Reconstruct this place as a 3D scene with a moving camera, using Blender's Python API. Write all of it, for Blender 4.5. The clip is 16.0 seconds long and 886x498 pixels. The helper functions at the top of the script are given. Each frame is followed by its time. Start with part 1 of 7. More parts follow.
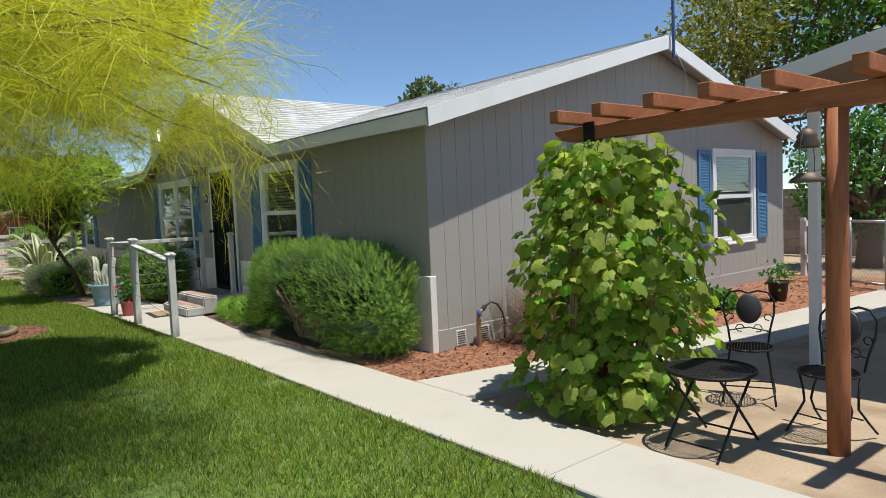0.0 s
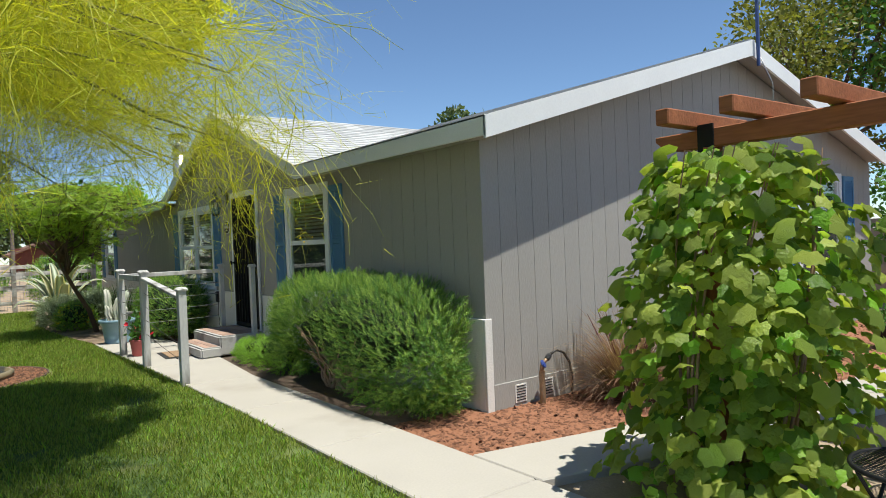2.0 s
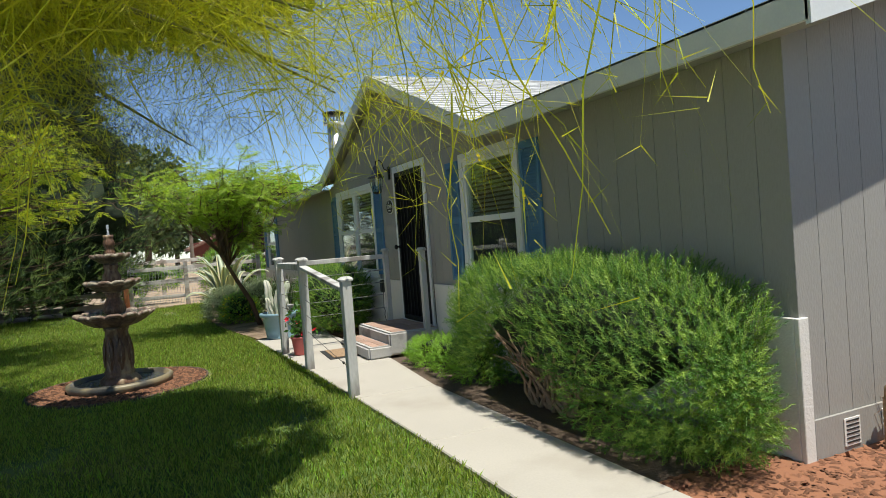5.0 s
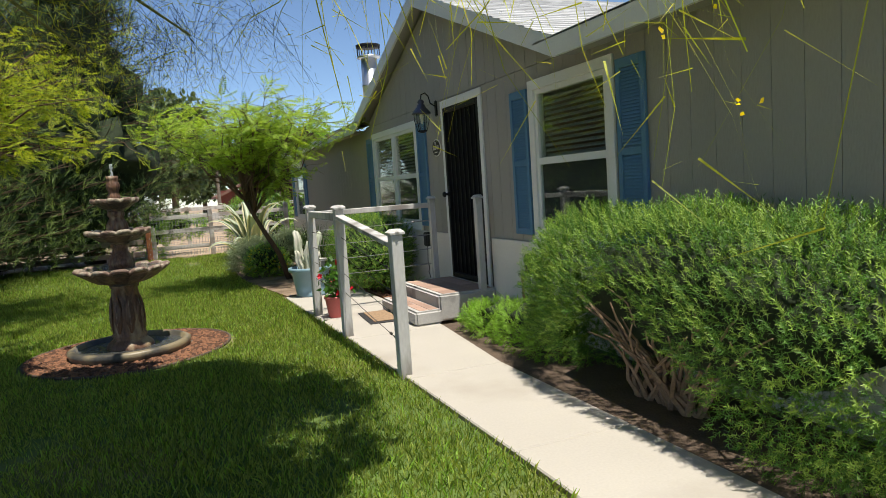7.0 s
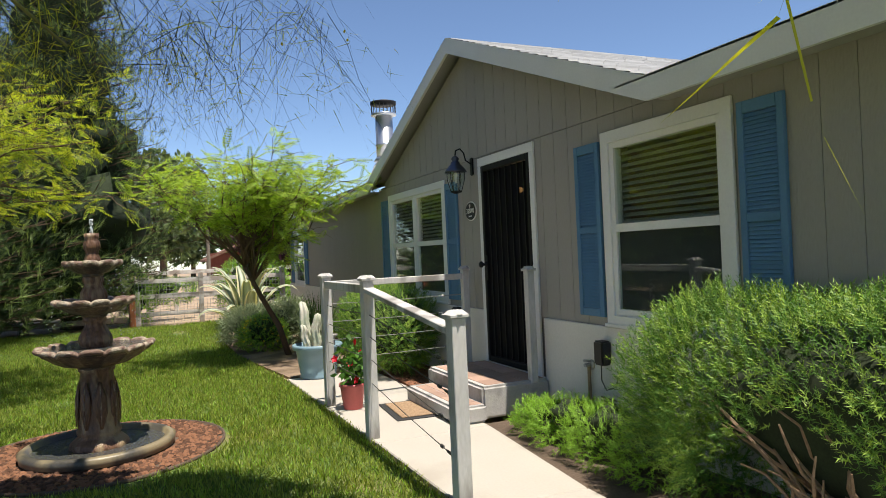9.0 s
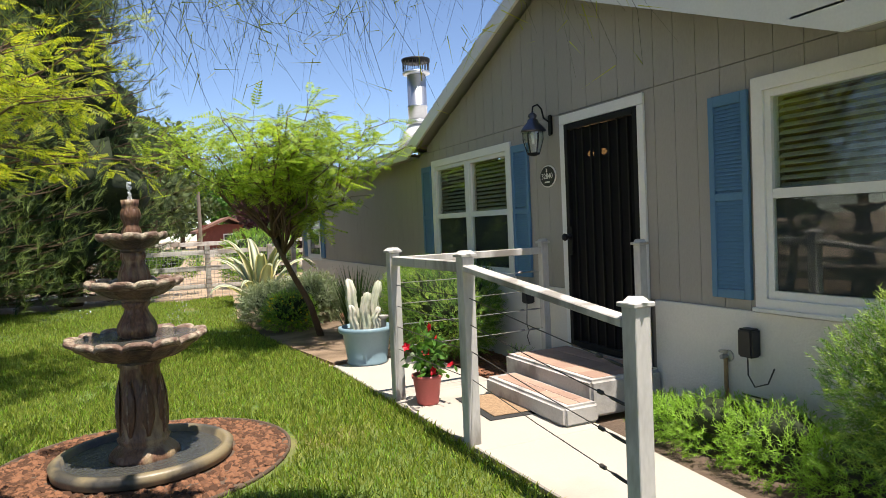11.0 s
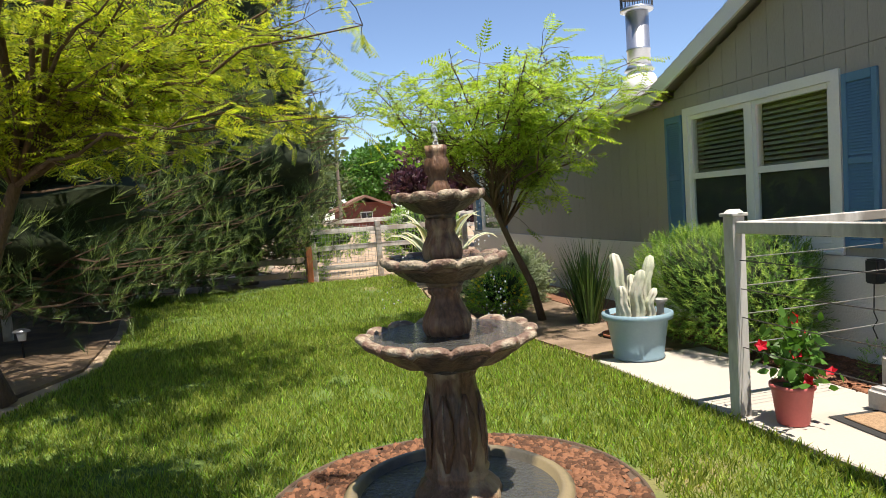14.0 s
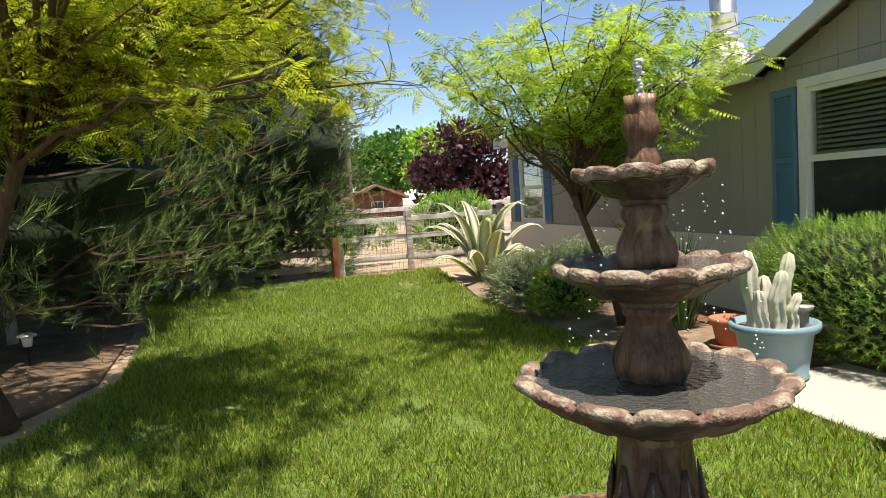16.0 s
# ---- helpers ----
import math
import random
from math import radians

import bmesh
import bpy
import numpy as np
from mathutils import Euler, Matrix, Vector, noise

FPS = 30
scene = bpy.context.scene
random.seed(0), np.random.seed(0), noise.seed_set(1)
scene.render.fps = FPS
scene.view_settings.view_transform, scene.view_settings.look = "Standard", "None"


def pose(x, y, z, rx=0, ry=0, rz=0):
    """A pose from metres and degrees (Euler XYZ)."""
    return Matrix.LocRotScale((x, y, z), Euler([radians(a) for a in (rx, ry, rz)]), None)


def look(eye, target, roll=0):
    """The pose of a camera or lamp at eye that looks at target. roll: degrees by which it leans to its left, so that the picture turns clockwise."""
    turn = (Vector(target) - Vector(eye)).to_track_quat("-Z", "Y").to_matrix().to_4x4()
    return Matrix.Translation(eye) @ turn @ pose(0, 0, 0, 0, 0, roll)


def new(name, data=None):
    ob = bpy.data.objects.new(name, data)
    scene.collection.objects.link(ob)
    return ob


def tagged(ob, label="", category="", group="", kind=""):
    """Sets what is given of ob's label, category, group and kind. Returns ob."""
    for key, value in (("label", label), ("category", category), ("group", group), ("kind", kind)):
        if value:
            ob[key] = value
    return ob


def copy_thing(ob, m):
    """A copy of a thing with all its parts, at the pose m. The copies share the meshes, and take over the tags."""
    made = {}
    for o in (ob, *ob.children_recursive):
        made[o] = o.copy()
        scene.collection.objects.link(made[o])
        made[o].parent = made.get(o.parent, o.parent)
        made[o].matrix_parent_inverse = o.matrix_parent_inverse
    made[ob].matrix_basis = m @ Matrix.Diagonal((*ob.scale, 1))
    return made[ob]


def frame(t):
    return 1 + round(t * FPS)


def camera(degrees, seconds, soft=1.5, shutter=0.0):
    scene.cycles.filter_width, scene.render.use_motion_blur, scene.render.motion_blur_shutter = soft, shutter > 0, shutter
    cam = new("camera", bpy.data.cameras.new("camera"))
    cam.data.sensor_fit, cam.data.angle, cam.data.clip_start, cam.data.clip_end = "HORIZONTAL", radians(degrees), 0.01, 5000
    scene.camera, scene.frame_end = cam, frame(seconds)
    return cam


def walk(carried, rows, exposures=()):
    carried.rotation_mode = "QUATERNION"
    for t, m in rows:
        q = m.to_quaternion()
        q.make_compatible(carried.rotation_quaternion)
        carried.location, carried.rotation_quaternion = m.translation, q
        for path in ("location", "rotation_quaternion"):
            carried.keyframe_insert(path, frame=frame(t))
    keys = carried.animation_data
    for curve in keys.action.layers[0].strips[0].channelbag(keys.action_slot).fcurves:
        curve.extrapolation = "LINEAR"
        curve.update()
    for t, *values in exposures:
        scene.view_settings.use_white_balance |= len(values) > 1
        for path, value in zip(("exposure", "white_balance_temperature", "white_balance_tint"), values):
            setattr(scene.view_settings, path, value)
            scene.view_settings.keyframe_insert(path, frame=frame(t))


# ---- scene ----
cam = camera(67.5, 16.0, 0.9)
PATH = [
    (0, (-4.217, -5.373, 1.521), (-2.954, -3.828, 1.395), -2.5),
    (0.5, (-4.057, -5.121, 1.533), (-2.823, -3.552, 1.406), -4.9),
    (1, (-3.845, -4.868, 1.535), (-2.62, -3.291, 1.428), -0.9),
    (1.5, (-3.793, -4.569, 1.548), (-2.595, -2.971, 1.462), -1.3),
    (2, (-3.696, -4.313, 1.503), (-2.489, -2.719, 1.476), -2.3),
    (2.5, (-3.435, -3.952, 1.505), (-2.251, -2.342, 1.561), 1.4),
    (3, (-3.455, -3.614, 1.528), (-2.443, -1.889, 1.542), -4.2),
    (3.5, (-3.368, -3.361, 1.488), (-2.366, -1.631, 1.458), -3.4),
    (4, (-3.273, -3.098, 1.452), (-2.429, -1.286, 1.532), -1.1),
    (4.2, (-3.269, -2.984, 1.438), (-2.428, -1.17, 1.482), -2.5),
    (6.3, (-3.125, -1.723, 1.422), (-2.275, 0.083, 1.294), -5.5),
    (6.5, (-3.101, -1.609, 1.419), (-2.226, 0.183, 1.259), -5.9),
    (7, (-3.068, -1.275, 1.392), (-2.323, 0.571, 1.2), -3.9),
    (7.5, (-3.043, -0.979, 1.393), (-2.363, 0.895, 1.231), -2.7),
    (8, (-3.007, -0.562, 1.428), (-2.265, 1.295, 1.424), -2.8),
    (8.2, (-3.03, -0.467, 1.437), (-2.264, 1.38, 1.454), -4.0),
    (10.3, (-3.278, 0.725, 1.388), (-2.432, 2.538, 1.385), 0.6),
    (10.5, (-3.353, 0.84, 1.4), (-2.527, 2.661, 1.394), -1.7),
    (11, (-3.495, 1.046, 1.446), (-2.67, 2.866, 1.37), -2.5),
    (11.5, (-3.512, 1.343, 1.409), (-2.717, 3.178, 1.365), -4.2),
    (12, (-3.683, 1.65, 1.418), (-2.909, 3.494, 1.388), -2.1),
    (12.5, (-3.792, 1.908, 1.441), (-2.865, 3.679, 1.374), -3.9),
    (13, (-3.938, 2.315, 1.413), (-3.095, 4.128, 1.363), -1.0),
    (13.5, (-4.102, 2.574, 1.399), (-3.528, 4.489, 1.328), -4.5),
    (14, (-4.279, 2.713, 1.405), (-3.798, 4.65, 1.277), -3.9),
    (14.5, (-4.354, 3.063, 1.391), (-3.898, 5.002, 1.211), -4.2),
    (15, (-4.466, 3.239, 1.408), (-4.035, 5.185, 1.245), -2.5),
    (15.5, (-4.621, 3.484, 1.439), (-4.182, 5.43, 1.303), -3.4),
    (16, (-4.628, 3.832, 1.418), (-4.164, 5.771, 1.261), -3.8),
]
walk(cam, [(t, look(eye, target, roll)) for t, eye, target, roll in PATH],
     [(0.0, 0.32, 6420, 6), (3.0, 0.42, 6420, 4), (4.2, 0.33, 6450, 4), (6.5, 0.46, 6700, 8), (8.2, 0.5, 6750, 9), (10.5, 0.86, 6950, 13), (13.0, 0.86, 6950, 13), (16.0, 0.88, 7200, 12)])

# ---- sky, sun, exposure ----
SUN_TO = Vector((0.10, -0.297, 1.0)).normalized()
SUN_EL = math.asin(SUN_TO.z)
SUN_AZ = math.atan2(SUN_TO.x, SUN_TO.y)
world = bpy.data.worlds.new("sky")
scene.world = world
world.use_nodes = True
wn = world.node_tree.nodes
sky = wn.new("ShaderNodeTexSky")
sky.sky_type = 'NISHITA'
sky.sun_disc = False
sky.sun_elevation, sky.sun_rotation = SUN_EL, SUN_AZ
sky.air_density, sky.dust_density, sky.ozone_density = 0.8, 0.0, 4.0
sky.altitude = 800
wn["Background"].inputs[1].default_value = 0.115
world.node_tree.links.new(sky.outputs[0], wn["Background"].inputs[0])
sun = new("sun", bpy.data.lights.new("sun", 'SUN'))
sun.data.energy, sun.data.angle, sun.data.color = 5.0, radians(0.55), (1.0, 0.95, 0.87)
sun.matrix_world = look(SUN_TO * 30, (0, 0, 0))


# ---- materials ----
def material(name, base, rough=0.7, spread=0.25, scale=6.0, fine=80.0, bump=0.25, depth=0.004, metal=0.0, second=None, mix=0.35,
             island=0.0, obj=0.0, stretch=(1, 1, 1), spec=0.4, coarse=0.5):
    """Two scales of noise over a base colour, bump from the fine one; second: a stain colour in patches."""
    m = bpy.data.materials.new(name)
    m.use_nodes = True
    nt, n = m.node_tree, m.node_tree.nodes
    b = n["Principled BSDF"]
    L = nt.links.new
    tc, mp = n.new("ShaderNodeTexCoord"), n.new("ShaderNodeMapping")
    mp.inputs["Scale"].default_value = stretch
    L(tc.outputs["Object"], mp.inputs[0])
    big, small = n.new("ShaderNodeTexNoise"), n.new("ShaderNodeTexNoise")
    for t, s, d in ((big, scale, 4), (small, fine, 3)):
        t.inputs["Scale"].default_value, t.inputs["Detail"].default_value = s, d
        L(mp.outputs[0], t.inputs[0])
    add = n.new("ShaderNodeMath"); add.operation = 'MULTIPLY_ADD'
    add.inputs[1].default_value = coarse
    L(big.outputs[0], add.inputs[0])
    half = n.new("ShaderNodeMath"); half.operation = 'MULTIPLY'; half.inputs[1].default_value = 1 - coarse
    L(small.outputs[0], half.inputs[0]); L(half.outputs[0], add.inputs[2])
    last = add.outputs[0]
    if island or obj:
        src = n.new("ShaderNodeNewGeometry").outputs["Random Per Island"] if island else n.new("ShaderNodeObjectInfo").outputs["Random"]
        k = n.new("ShaderNodeMath"); k.operation = 'MULTIPLY_ADD'
        k.inputs[1].default_value = island or obj
        sub = n.new("ShaderNodeMath"); sub.operation = 'SUBTRACT'; sub.inputs[1].default_value = 0.5
        L(src, sub.inputs[0]); L(sub.outputs[0], k.inputs[0]); L(last, k.inputs[2])
        last = k.outputs[0]
    ramp = n.new("ShaderNodeValToRGB")
    lo = [c * (1 - spread) for c in base]; hi = [min(1, c * (1 + spread)) for c in base]
    ramp.color_ramp.elements[0].position, ramp.color_ramp.elements[1].position = 0.3, 0.7
    ramp.color_ramp.elements[0].color, ramp.color_ramp.elements[1].color = (*lo, 1), (*hi, 1)
    L(last, ramp.inputs[0])
    col = ramp.outputs[0]
    if second:
        st = n.new("ShaderNodeTexNoise"); st.inputs["Scale"].default_value, st.inputs["Detail"].default_value = scale * 0.6, 6
        L(mp.outputs[0], st.inputs[0])
        sr = n.new("ShaderNodeValToRGB")
        sr.color_ramp.elements[0].position, sr.color_ramp.elements[1].position = 0.62 - mix * 0.4, 0.72 - mix * 0.3
        L(st.outputs[0], sr.inputs[0])
        mx = n.new("ShaderNodeMix"); mx.data_type = 'RGBA'
        L(sr.outputs[0], mx.inputs[0]); L(col, mx.inputs[6]); mx.inputs[7].default_value = (*second, 1)
        col = mx.outputs[2]
    L(col, b.inputs["Base Color"])
    b.inputs["Roughness"].default_value, b.inputs["Metallic"].default_value = rough, metal
    b.inputs["Specular IOR Level"].default_value = spec
    if bump:
        bp = n.new("ShaderNodeBump"); bp.inputs["Strength"].default_value, bp.inputs["Distance"].default_value = bump, depth
        L(add.outputs[0], bp.inputs["Height"]); L(bp.outputs[0], b.inputs["Normal"])
    return m


def leaf_material(name, base, young=None, through_light=0.45, rough=0.5, spread=0.35, spec=0.35, veins=0.0):
    """Leaf colour varied leaf by leaf, with light shining through."""
    m = bpy.data.materials.new(name)
    m.use_nodes = True
    nt, n = m.node_tree, m.node_tree.nodes
    L = nt.links.new
    b = n["Principled BSDF"]
    geo = n.new("ShaderNodeNewGeometry")
    info = n.new("ShaderNodeObjectInfo")
    ad = n.new("ShaderNodeMath"); ad.operation = 'ADD'
    fr = n.new("ShaderNodeMath"); fr.operation = 'FRACT'
    L(geo.outputs["Random Per Island"], ad.inputs[0]); L(info.outputs["Random"], ad.inputs[1]); L(ad.outputs[0], fr.inputs[0])
    ramp = n.new("ShaderNodeValToRGB")
    ramp.color_ramp.elements[0].color = (*[c * (1 - spread) for c in base], 1)
    ramp.color_ramp.elements[1].color = (*[c * (1 + spread) for c in base], 1)
    if young:
        e = ramp.color_ramp.elements.new(0.88); e.color = (*young, 1)
        ramp.color_ramp.elements[1].position = 0.8
    L(fr.outputs[0], ramp.inputs[0])
    L(ramp.outputs[0], b.inputs["Base Color"])
    b.inputs["Roughness"].default_value, b.inputs["Specular IOR Level"].default_value = rough, spec
    tr = n.new("ShaderNodeBsdfTranslucent")
    if veins:
        ns, bp = n.new("ShaderNodeTexNoise"), n.new("ShaderNodeBump")
        ns.inputs["Scale"].default_value, bp.inputs["Strength"].default_value, bp.inputs["Distance"].default_value = 45, veins, 0.012
        L(n.new("ShaderNodeTexCoord").outputs["Object"], ns.inputs[0])
        L(ns.outputs[0], bp.inputs["Height"]); L(bp.outputs[0], b.inputs["Normal"]); L(bp.outputs[0], tr.inputs["Normal"])
    bright = n.new("ShaderNodeMix"); bright.data_type = 'RGBA'; bright.blend_type = 'MULTIPLY'
    bright.inputs[0].default_value = 1.0
    L(ramp.outputs[0], bright.inputs[6]); bright.inputs[7].default_value = (1.5, 1.5, 0.7, 1)
    L(bright.outputs[2], tr.inputs[0])
    mx = n.new("ShaderNodeMixShader"); mx.inputs[0].default_value = through_light
    L(b.outputs[0], mx.inputs[1]); L(tr.outputs[0], mx.inputs[2])
    L(mx.outputs[0], n["Material Output"].inputs[0])
    return m


def glass_material(name, tint=(0.9, 0.95, 0.93), clear=0.75, rough=0.02):
    """Thin pane: mostly see-through, mirror-like at grazing angles."""
    m = bpy.data.materials.new(name)
    m.use_nodes = True
    nt, n = m.node_tree, m.node_tree.nodes
    L = nt.links.new
    n.remove(n["Principled BSDF"])
    gl, tp, mx, fr = n.new("ShaderNodeBsdfGlossy"), n.new("ShaderNodeBsdfTransparent"), n.new("ShaderNodeMixShader"), n.new("ShaderNodeLayerWeight")
    gl.inputs["Roughness"].default_value = rough
    tp.inputs[0].default_value = (*tint, 1)
    power = n.new("ShaderNodeMath"); power.operation = 'POWER'; power.inputs[1].default_value = 3.5
    L(fr.outputs["Facing"], power.inputs[0])
    mul = n.new("ShaderNodeMath"); mul.operation = 'MULTIPLY_ADD'; mul.use_clamp = True; mul.inputs[1].default_value, mul.inputs[2].default_value = 0.75, 0.06
    L(power.outputs[0], mul.inputs[0])
    L(mul.outputs[0], mx.inputs[0]); L(tp.outputs[0], mx.inputs[1]); L(gl.outputs[0], mx.inputs[2])
    L(mx.outputs[0], n["Material Output"].inputs[0])
    return m


def emit_material(name, colour, strength):
    m = bpy.data.materials.new(name)
    m.use_nodes = True
    b = m.node_tree.nodes["Principled BSDF"]
    b.inputs["Emission Color"].default_value = (*colour, 1)
    b.inputs["Emission Strength"].default_value = strength
    return m


M_SIDING = material("grey siding paint", (0.335, 0.318, 0.294), 0.75, 0.07, 1.2, 90, 0.8, 0.007, obj=0.05, stretch=(1, 1, 0.25))
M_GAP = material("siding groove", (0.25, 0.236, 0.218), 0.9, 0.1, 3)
M_SKIRT = material("white stucco skirting", (0.72, 0.69, 0.65), 0.85, 0.06, 2.5, 60, 0.6, 0.01)
M_TRIM = material("white trim paint", (0.74, 0.74, 0.73), 0.55, 0.05, 3, 60, 0.2, 0.002)
M_RAIL = material("weathered white rail paint", (0.52, 0.51, 0.495), 0.7, 0.14, 8, 50, 0.7, 0.005, second=(0.25, 0.235, 0.215), mix=0.38, stretch=(1, 1, 0.3))
M_SHINGLE = material("white asphalt shingle", (0.44, 0.44, 0.435), 0.9, 0.16, 8, 120, 0.5, 0.004, island=0.5)
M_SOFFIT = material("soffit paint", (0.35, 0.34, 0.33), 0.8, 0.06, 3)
M_SHUTTER = material("blue shutter", (0.085, 0.2, 0.34), 0.55, 0.08, 4, 80, 0.1, 0.002)
M_DOOR = material("black security door mesh", (0.01, 0.0095, 0.0095), 0.6, 0.2, 20, 300, 0.4, 0.002, spec=0.15)
M_IRON = material("black iron", (0.012, 0.012, 0.013), 0.5, 0.2, 20, 200, 0.2, 0.001, spec=0.22)
M_PANE = glass_material("window pane")
M_BLIND = material("white blind slats", (0.34, 0.34, 0.31), 0.6, 0.05, 5)
# Dark colour that stands for the dimness inside the rooms.
M_ROOM = material("room painted dim", (0.12, 0.11, 0.1), 0.9, 0.2, 1)
M_SCREEN = material("dark insect screen", (0.05, 0.05, 0.05), 0.8, 0.15, 30, 400, 0.2, 0.001)
M_CONC = material("pale concrete", (0.41, 0.378, 0.333), 0.85, 0.07, 1.6, 70, 0.35, 0.003, second=(0.35, 0.315, 0.27), mix=0.15)
M_STEPC = material("grey step concrete", (0.42, 0.405, 0.39), 0.9, 0.12, 5, 60, 0.5, 0.008, second=(0.22, 0.21, 0.2), mix=0.25)
M_BRICK = material("pale red brick paving", (0.36, 0.235, 0.18), 0.85, 0.16, 9, 90, 0.4, 0.004, obj=0.5)
M_SOIL = material("dry tan soil", (0.36, 0.27, 0.185), 0.95, 0.18, 2.2, 60, 0.7, 0.015, second=(0.25, 0.18, 0.12), mix=0.3)
M_BEDSOIL = material("brown bed soil", (0.23, 0.165, 0.115), 0.95, 0.25, 3, 60, 0.8, 0.02, second=(0.12, 0.085, 0.055), mix=0.45)
# Soil brown darkened to hold the shade of the pines above.
M_SHADESOIL = material("brown soil with pine shade painted in", (0.17, 0.115, 0.07), 0.95, 0.3, 3, 50, 0.8, 0.02, second=(0.1, 0.07, 0.045), mix=0.4)
M_LANTERN = material("rusty lantern metal", (0.13, 0.1, 0.08), 0.6, 0.3, 15, metal=0.5)
M_DARKSOIL = material("dark bed soil", (0.1, 0.07, 0.05), 0.95, 0.3, 5, 60, 0.8, 0.02)
M_LAWN = material("lawn thatch", (0.085, 0.135, 0.028), 0.95, 0.35, 1.1, 45, 0.8, 0.02, second=(0.2, 0.17, 0.075), mix=0.12)
M_MULCH = material("red wood mulch", (0.2, 0.088, 0.048), 0.9, 0.35, 15, 90, 0.6, 0.006, island=0.8, obj=0.3)
M_STONE = material("red lava stones", (0.14, 0.064, 0.034), 0.9, 0.5, 15, 90, 0.6, 0.006, island=0.8)
M_WOOD = material("redwood stained timber", (0.30, 0.105, 0.042), 0.7, 0.35, 9, 60, 0.6, 0.006, stretch=(1, 0.12, 1))
M_WOODV = material("redwood stained post", (0.30, 0.105, 0.042), 0.7, 0.35, 9, 60, 0.6, 0.006, stretch=(1, 1, 0.1))
M_BARK = material("dark bark", (0.115, 0.075, 0.05), 0.95, 0.35, 12, 60, 1.0, 0.02, stretch=(1, 1, 0.3))
M_TWIG = material("brown twig", (0.29, 0.19, 0.125), 0.9, 0.3, 20, 60, 0.6, 0.01)
M_FOUNT = material("mottled cast stone", (0.14, 0.098, 0.06), 0.45, 0.6, 14, 70, 0.9, 0.012, second=(0.05, 0.04, 0.032), mix=0.5, stretch=(1, 1, 0.3))
M_FRIM = material("pale worn stone rim", (0.37, 0.31, 0.235), 0.6, 0.5, 26, 90, 1.0, 0.016, second=(0.16, 0.1, 0.075), mix=0.55)
M_FRED = material("reddish cast stone", (0.125, 0.068, 0.043), 0.4, 0.7, 15, 80, 1.0, 0.016, second=(0.3, 0.225, 0.14), mix=0.28, stretch=(1, 1, 0.3))
M_POOL = material("dark wet pool liner", (0.07, 0.065, 0.055), 0.4, 0.3, 6, 60, 0.4, 0.006, second=(0.22, 0.18, 0.11), mix=0.45)
M_BLUEPOT = material("blue glazed pot", (0.19, 0.29, 0.35), 0.4, 0.06, 4, 60, 0.1, 0.002)
M_PINKPOT = material("coral pot", (0.5, 0.12, 0.115), 0.5, 0.08, 6, 60, 0.2, 0.002)
M_TERRA = material("terracotta", (0.4, 0.15, 0.08), 0.8, 0.15, 6, 60, 0.3, 0.003)
M_BLACKPOT = material("black plastic pot", (0.02, 0.02, 0.02), 0.5, 0.1, 6)
M_STEEL = material("galvanised flue", (0.62, 0.63, 0.65), 0.3, 0.08, 5, 40, 0.1, 0.002, metal=0.9)
M_WIRE = material("steel cable", (0.4, 0.4, 0.4), 0.4, 0.1, 40, metal=0.8)
M_DARKWIRE = material("dark cable", (0.05, 0.045, 0.04), 0.5, 0.1, 40)
M_FENCE = material("old white fence", (0.6, 0.57, 0.53), 0.85, 0.15, 5, 50, 0.5, 0.005, second=(0.35, 0.3, 0.26), mix=0.35)
M_GREYWOOD = material("grey weathered rail", (0.2, 0.165, 0.13), 0.9, 0.25, 7, 60, 0.7, 0.008)
M_COIR = material("tan doormat", (0.3, 0.2, 0.12), 0.95, 0.4, 40, 200, 1.0, 0.006)
M_RUBBER = material("black rubber", (0.03, 0.03, 0.03), 0.8, 0.2, 20)
M_COPPER = material("bronze pipe", (0.35, 0.24, 0.15), 0.5, 0.2, 20, metal=0.6)
M_PLASTIC = material("dark plastic", (0.03, 0.03, 0.032), 0.5, 0.1, 10)
M_BLOCK = material("tan block wall", (0.3, 0.25, 0.21), 0.9, 0.12, 3, 50, 0.5, 0.006, obj=0.4)
M_REDHOUSE = material("red brown lap siding", (0.17, 0.055, 0.04), 0.8, 0.2, 2, 40)
M_REDROOF = material("brown shingle roof", (0.2, 0.11, 0.08), 0.9, 0.2, 2, 40)


# ---- small builders ----
def box(bm, x0, x1, y0, y1, z0, z1, m=None):
    v = [bm.verts.new((x, y, z)) for z in (z0, z1) for x, y in ((x0, y0), (x1, y0), (x1, y1), (x0, y1))]
    if m is not None:
        for p in v:
            p.co = m @ p.co
    for f in ((3, 2, 1, 0), (4, 5, 6, 7), (0, 1, 5, 4), (1, 2, 6, 5), (2, 3, 7, 6), (3, 0, 4, 7)):
        bm.faces.new([v[i] for i in f])
    return bm


def bevel(bm, w=0.005, seg=1):
    bmesh.ops.bevel(bm, geom=bm.edges[:], offset=w, segments=seg, affect='EDGES', clamp_overlap=True)
    return bm


def cube(x0, x1, y0, y1, z0, z1, w=0.0):
    bm = box(bmesh.new(), x0, x1, y0, y1, z0, z1)
    return bevel(bm, w) if w else bm


def prism(pts, z0, z1):
    """Upright prism over a plan polygon, counter-clockwise."""
    bm = bmesh.new()
    lo, hi = [bm.verts.new((x, y, z0)) for x, y in pts], [bm.verts.new((x, y, z1)) for x, y in pts]
    bm.faces.new(lo[::-1]); bm.faces.new(hi)
    for i in range(len(pts)):
        j = (i + 1) % len(pts)
        bm.faces.new((lo[i], lo[j], hi[j], hi[i]))
    return bm


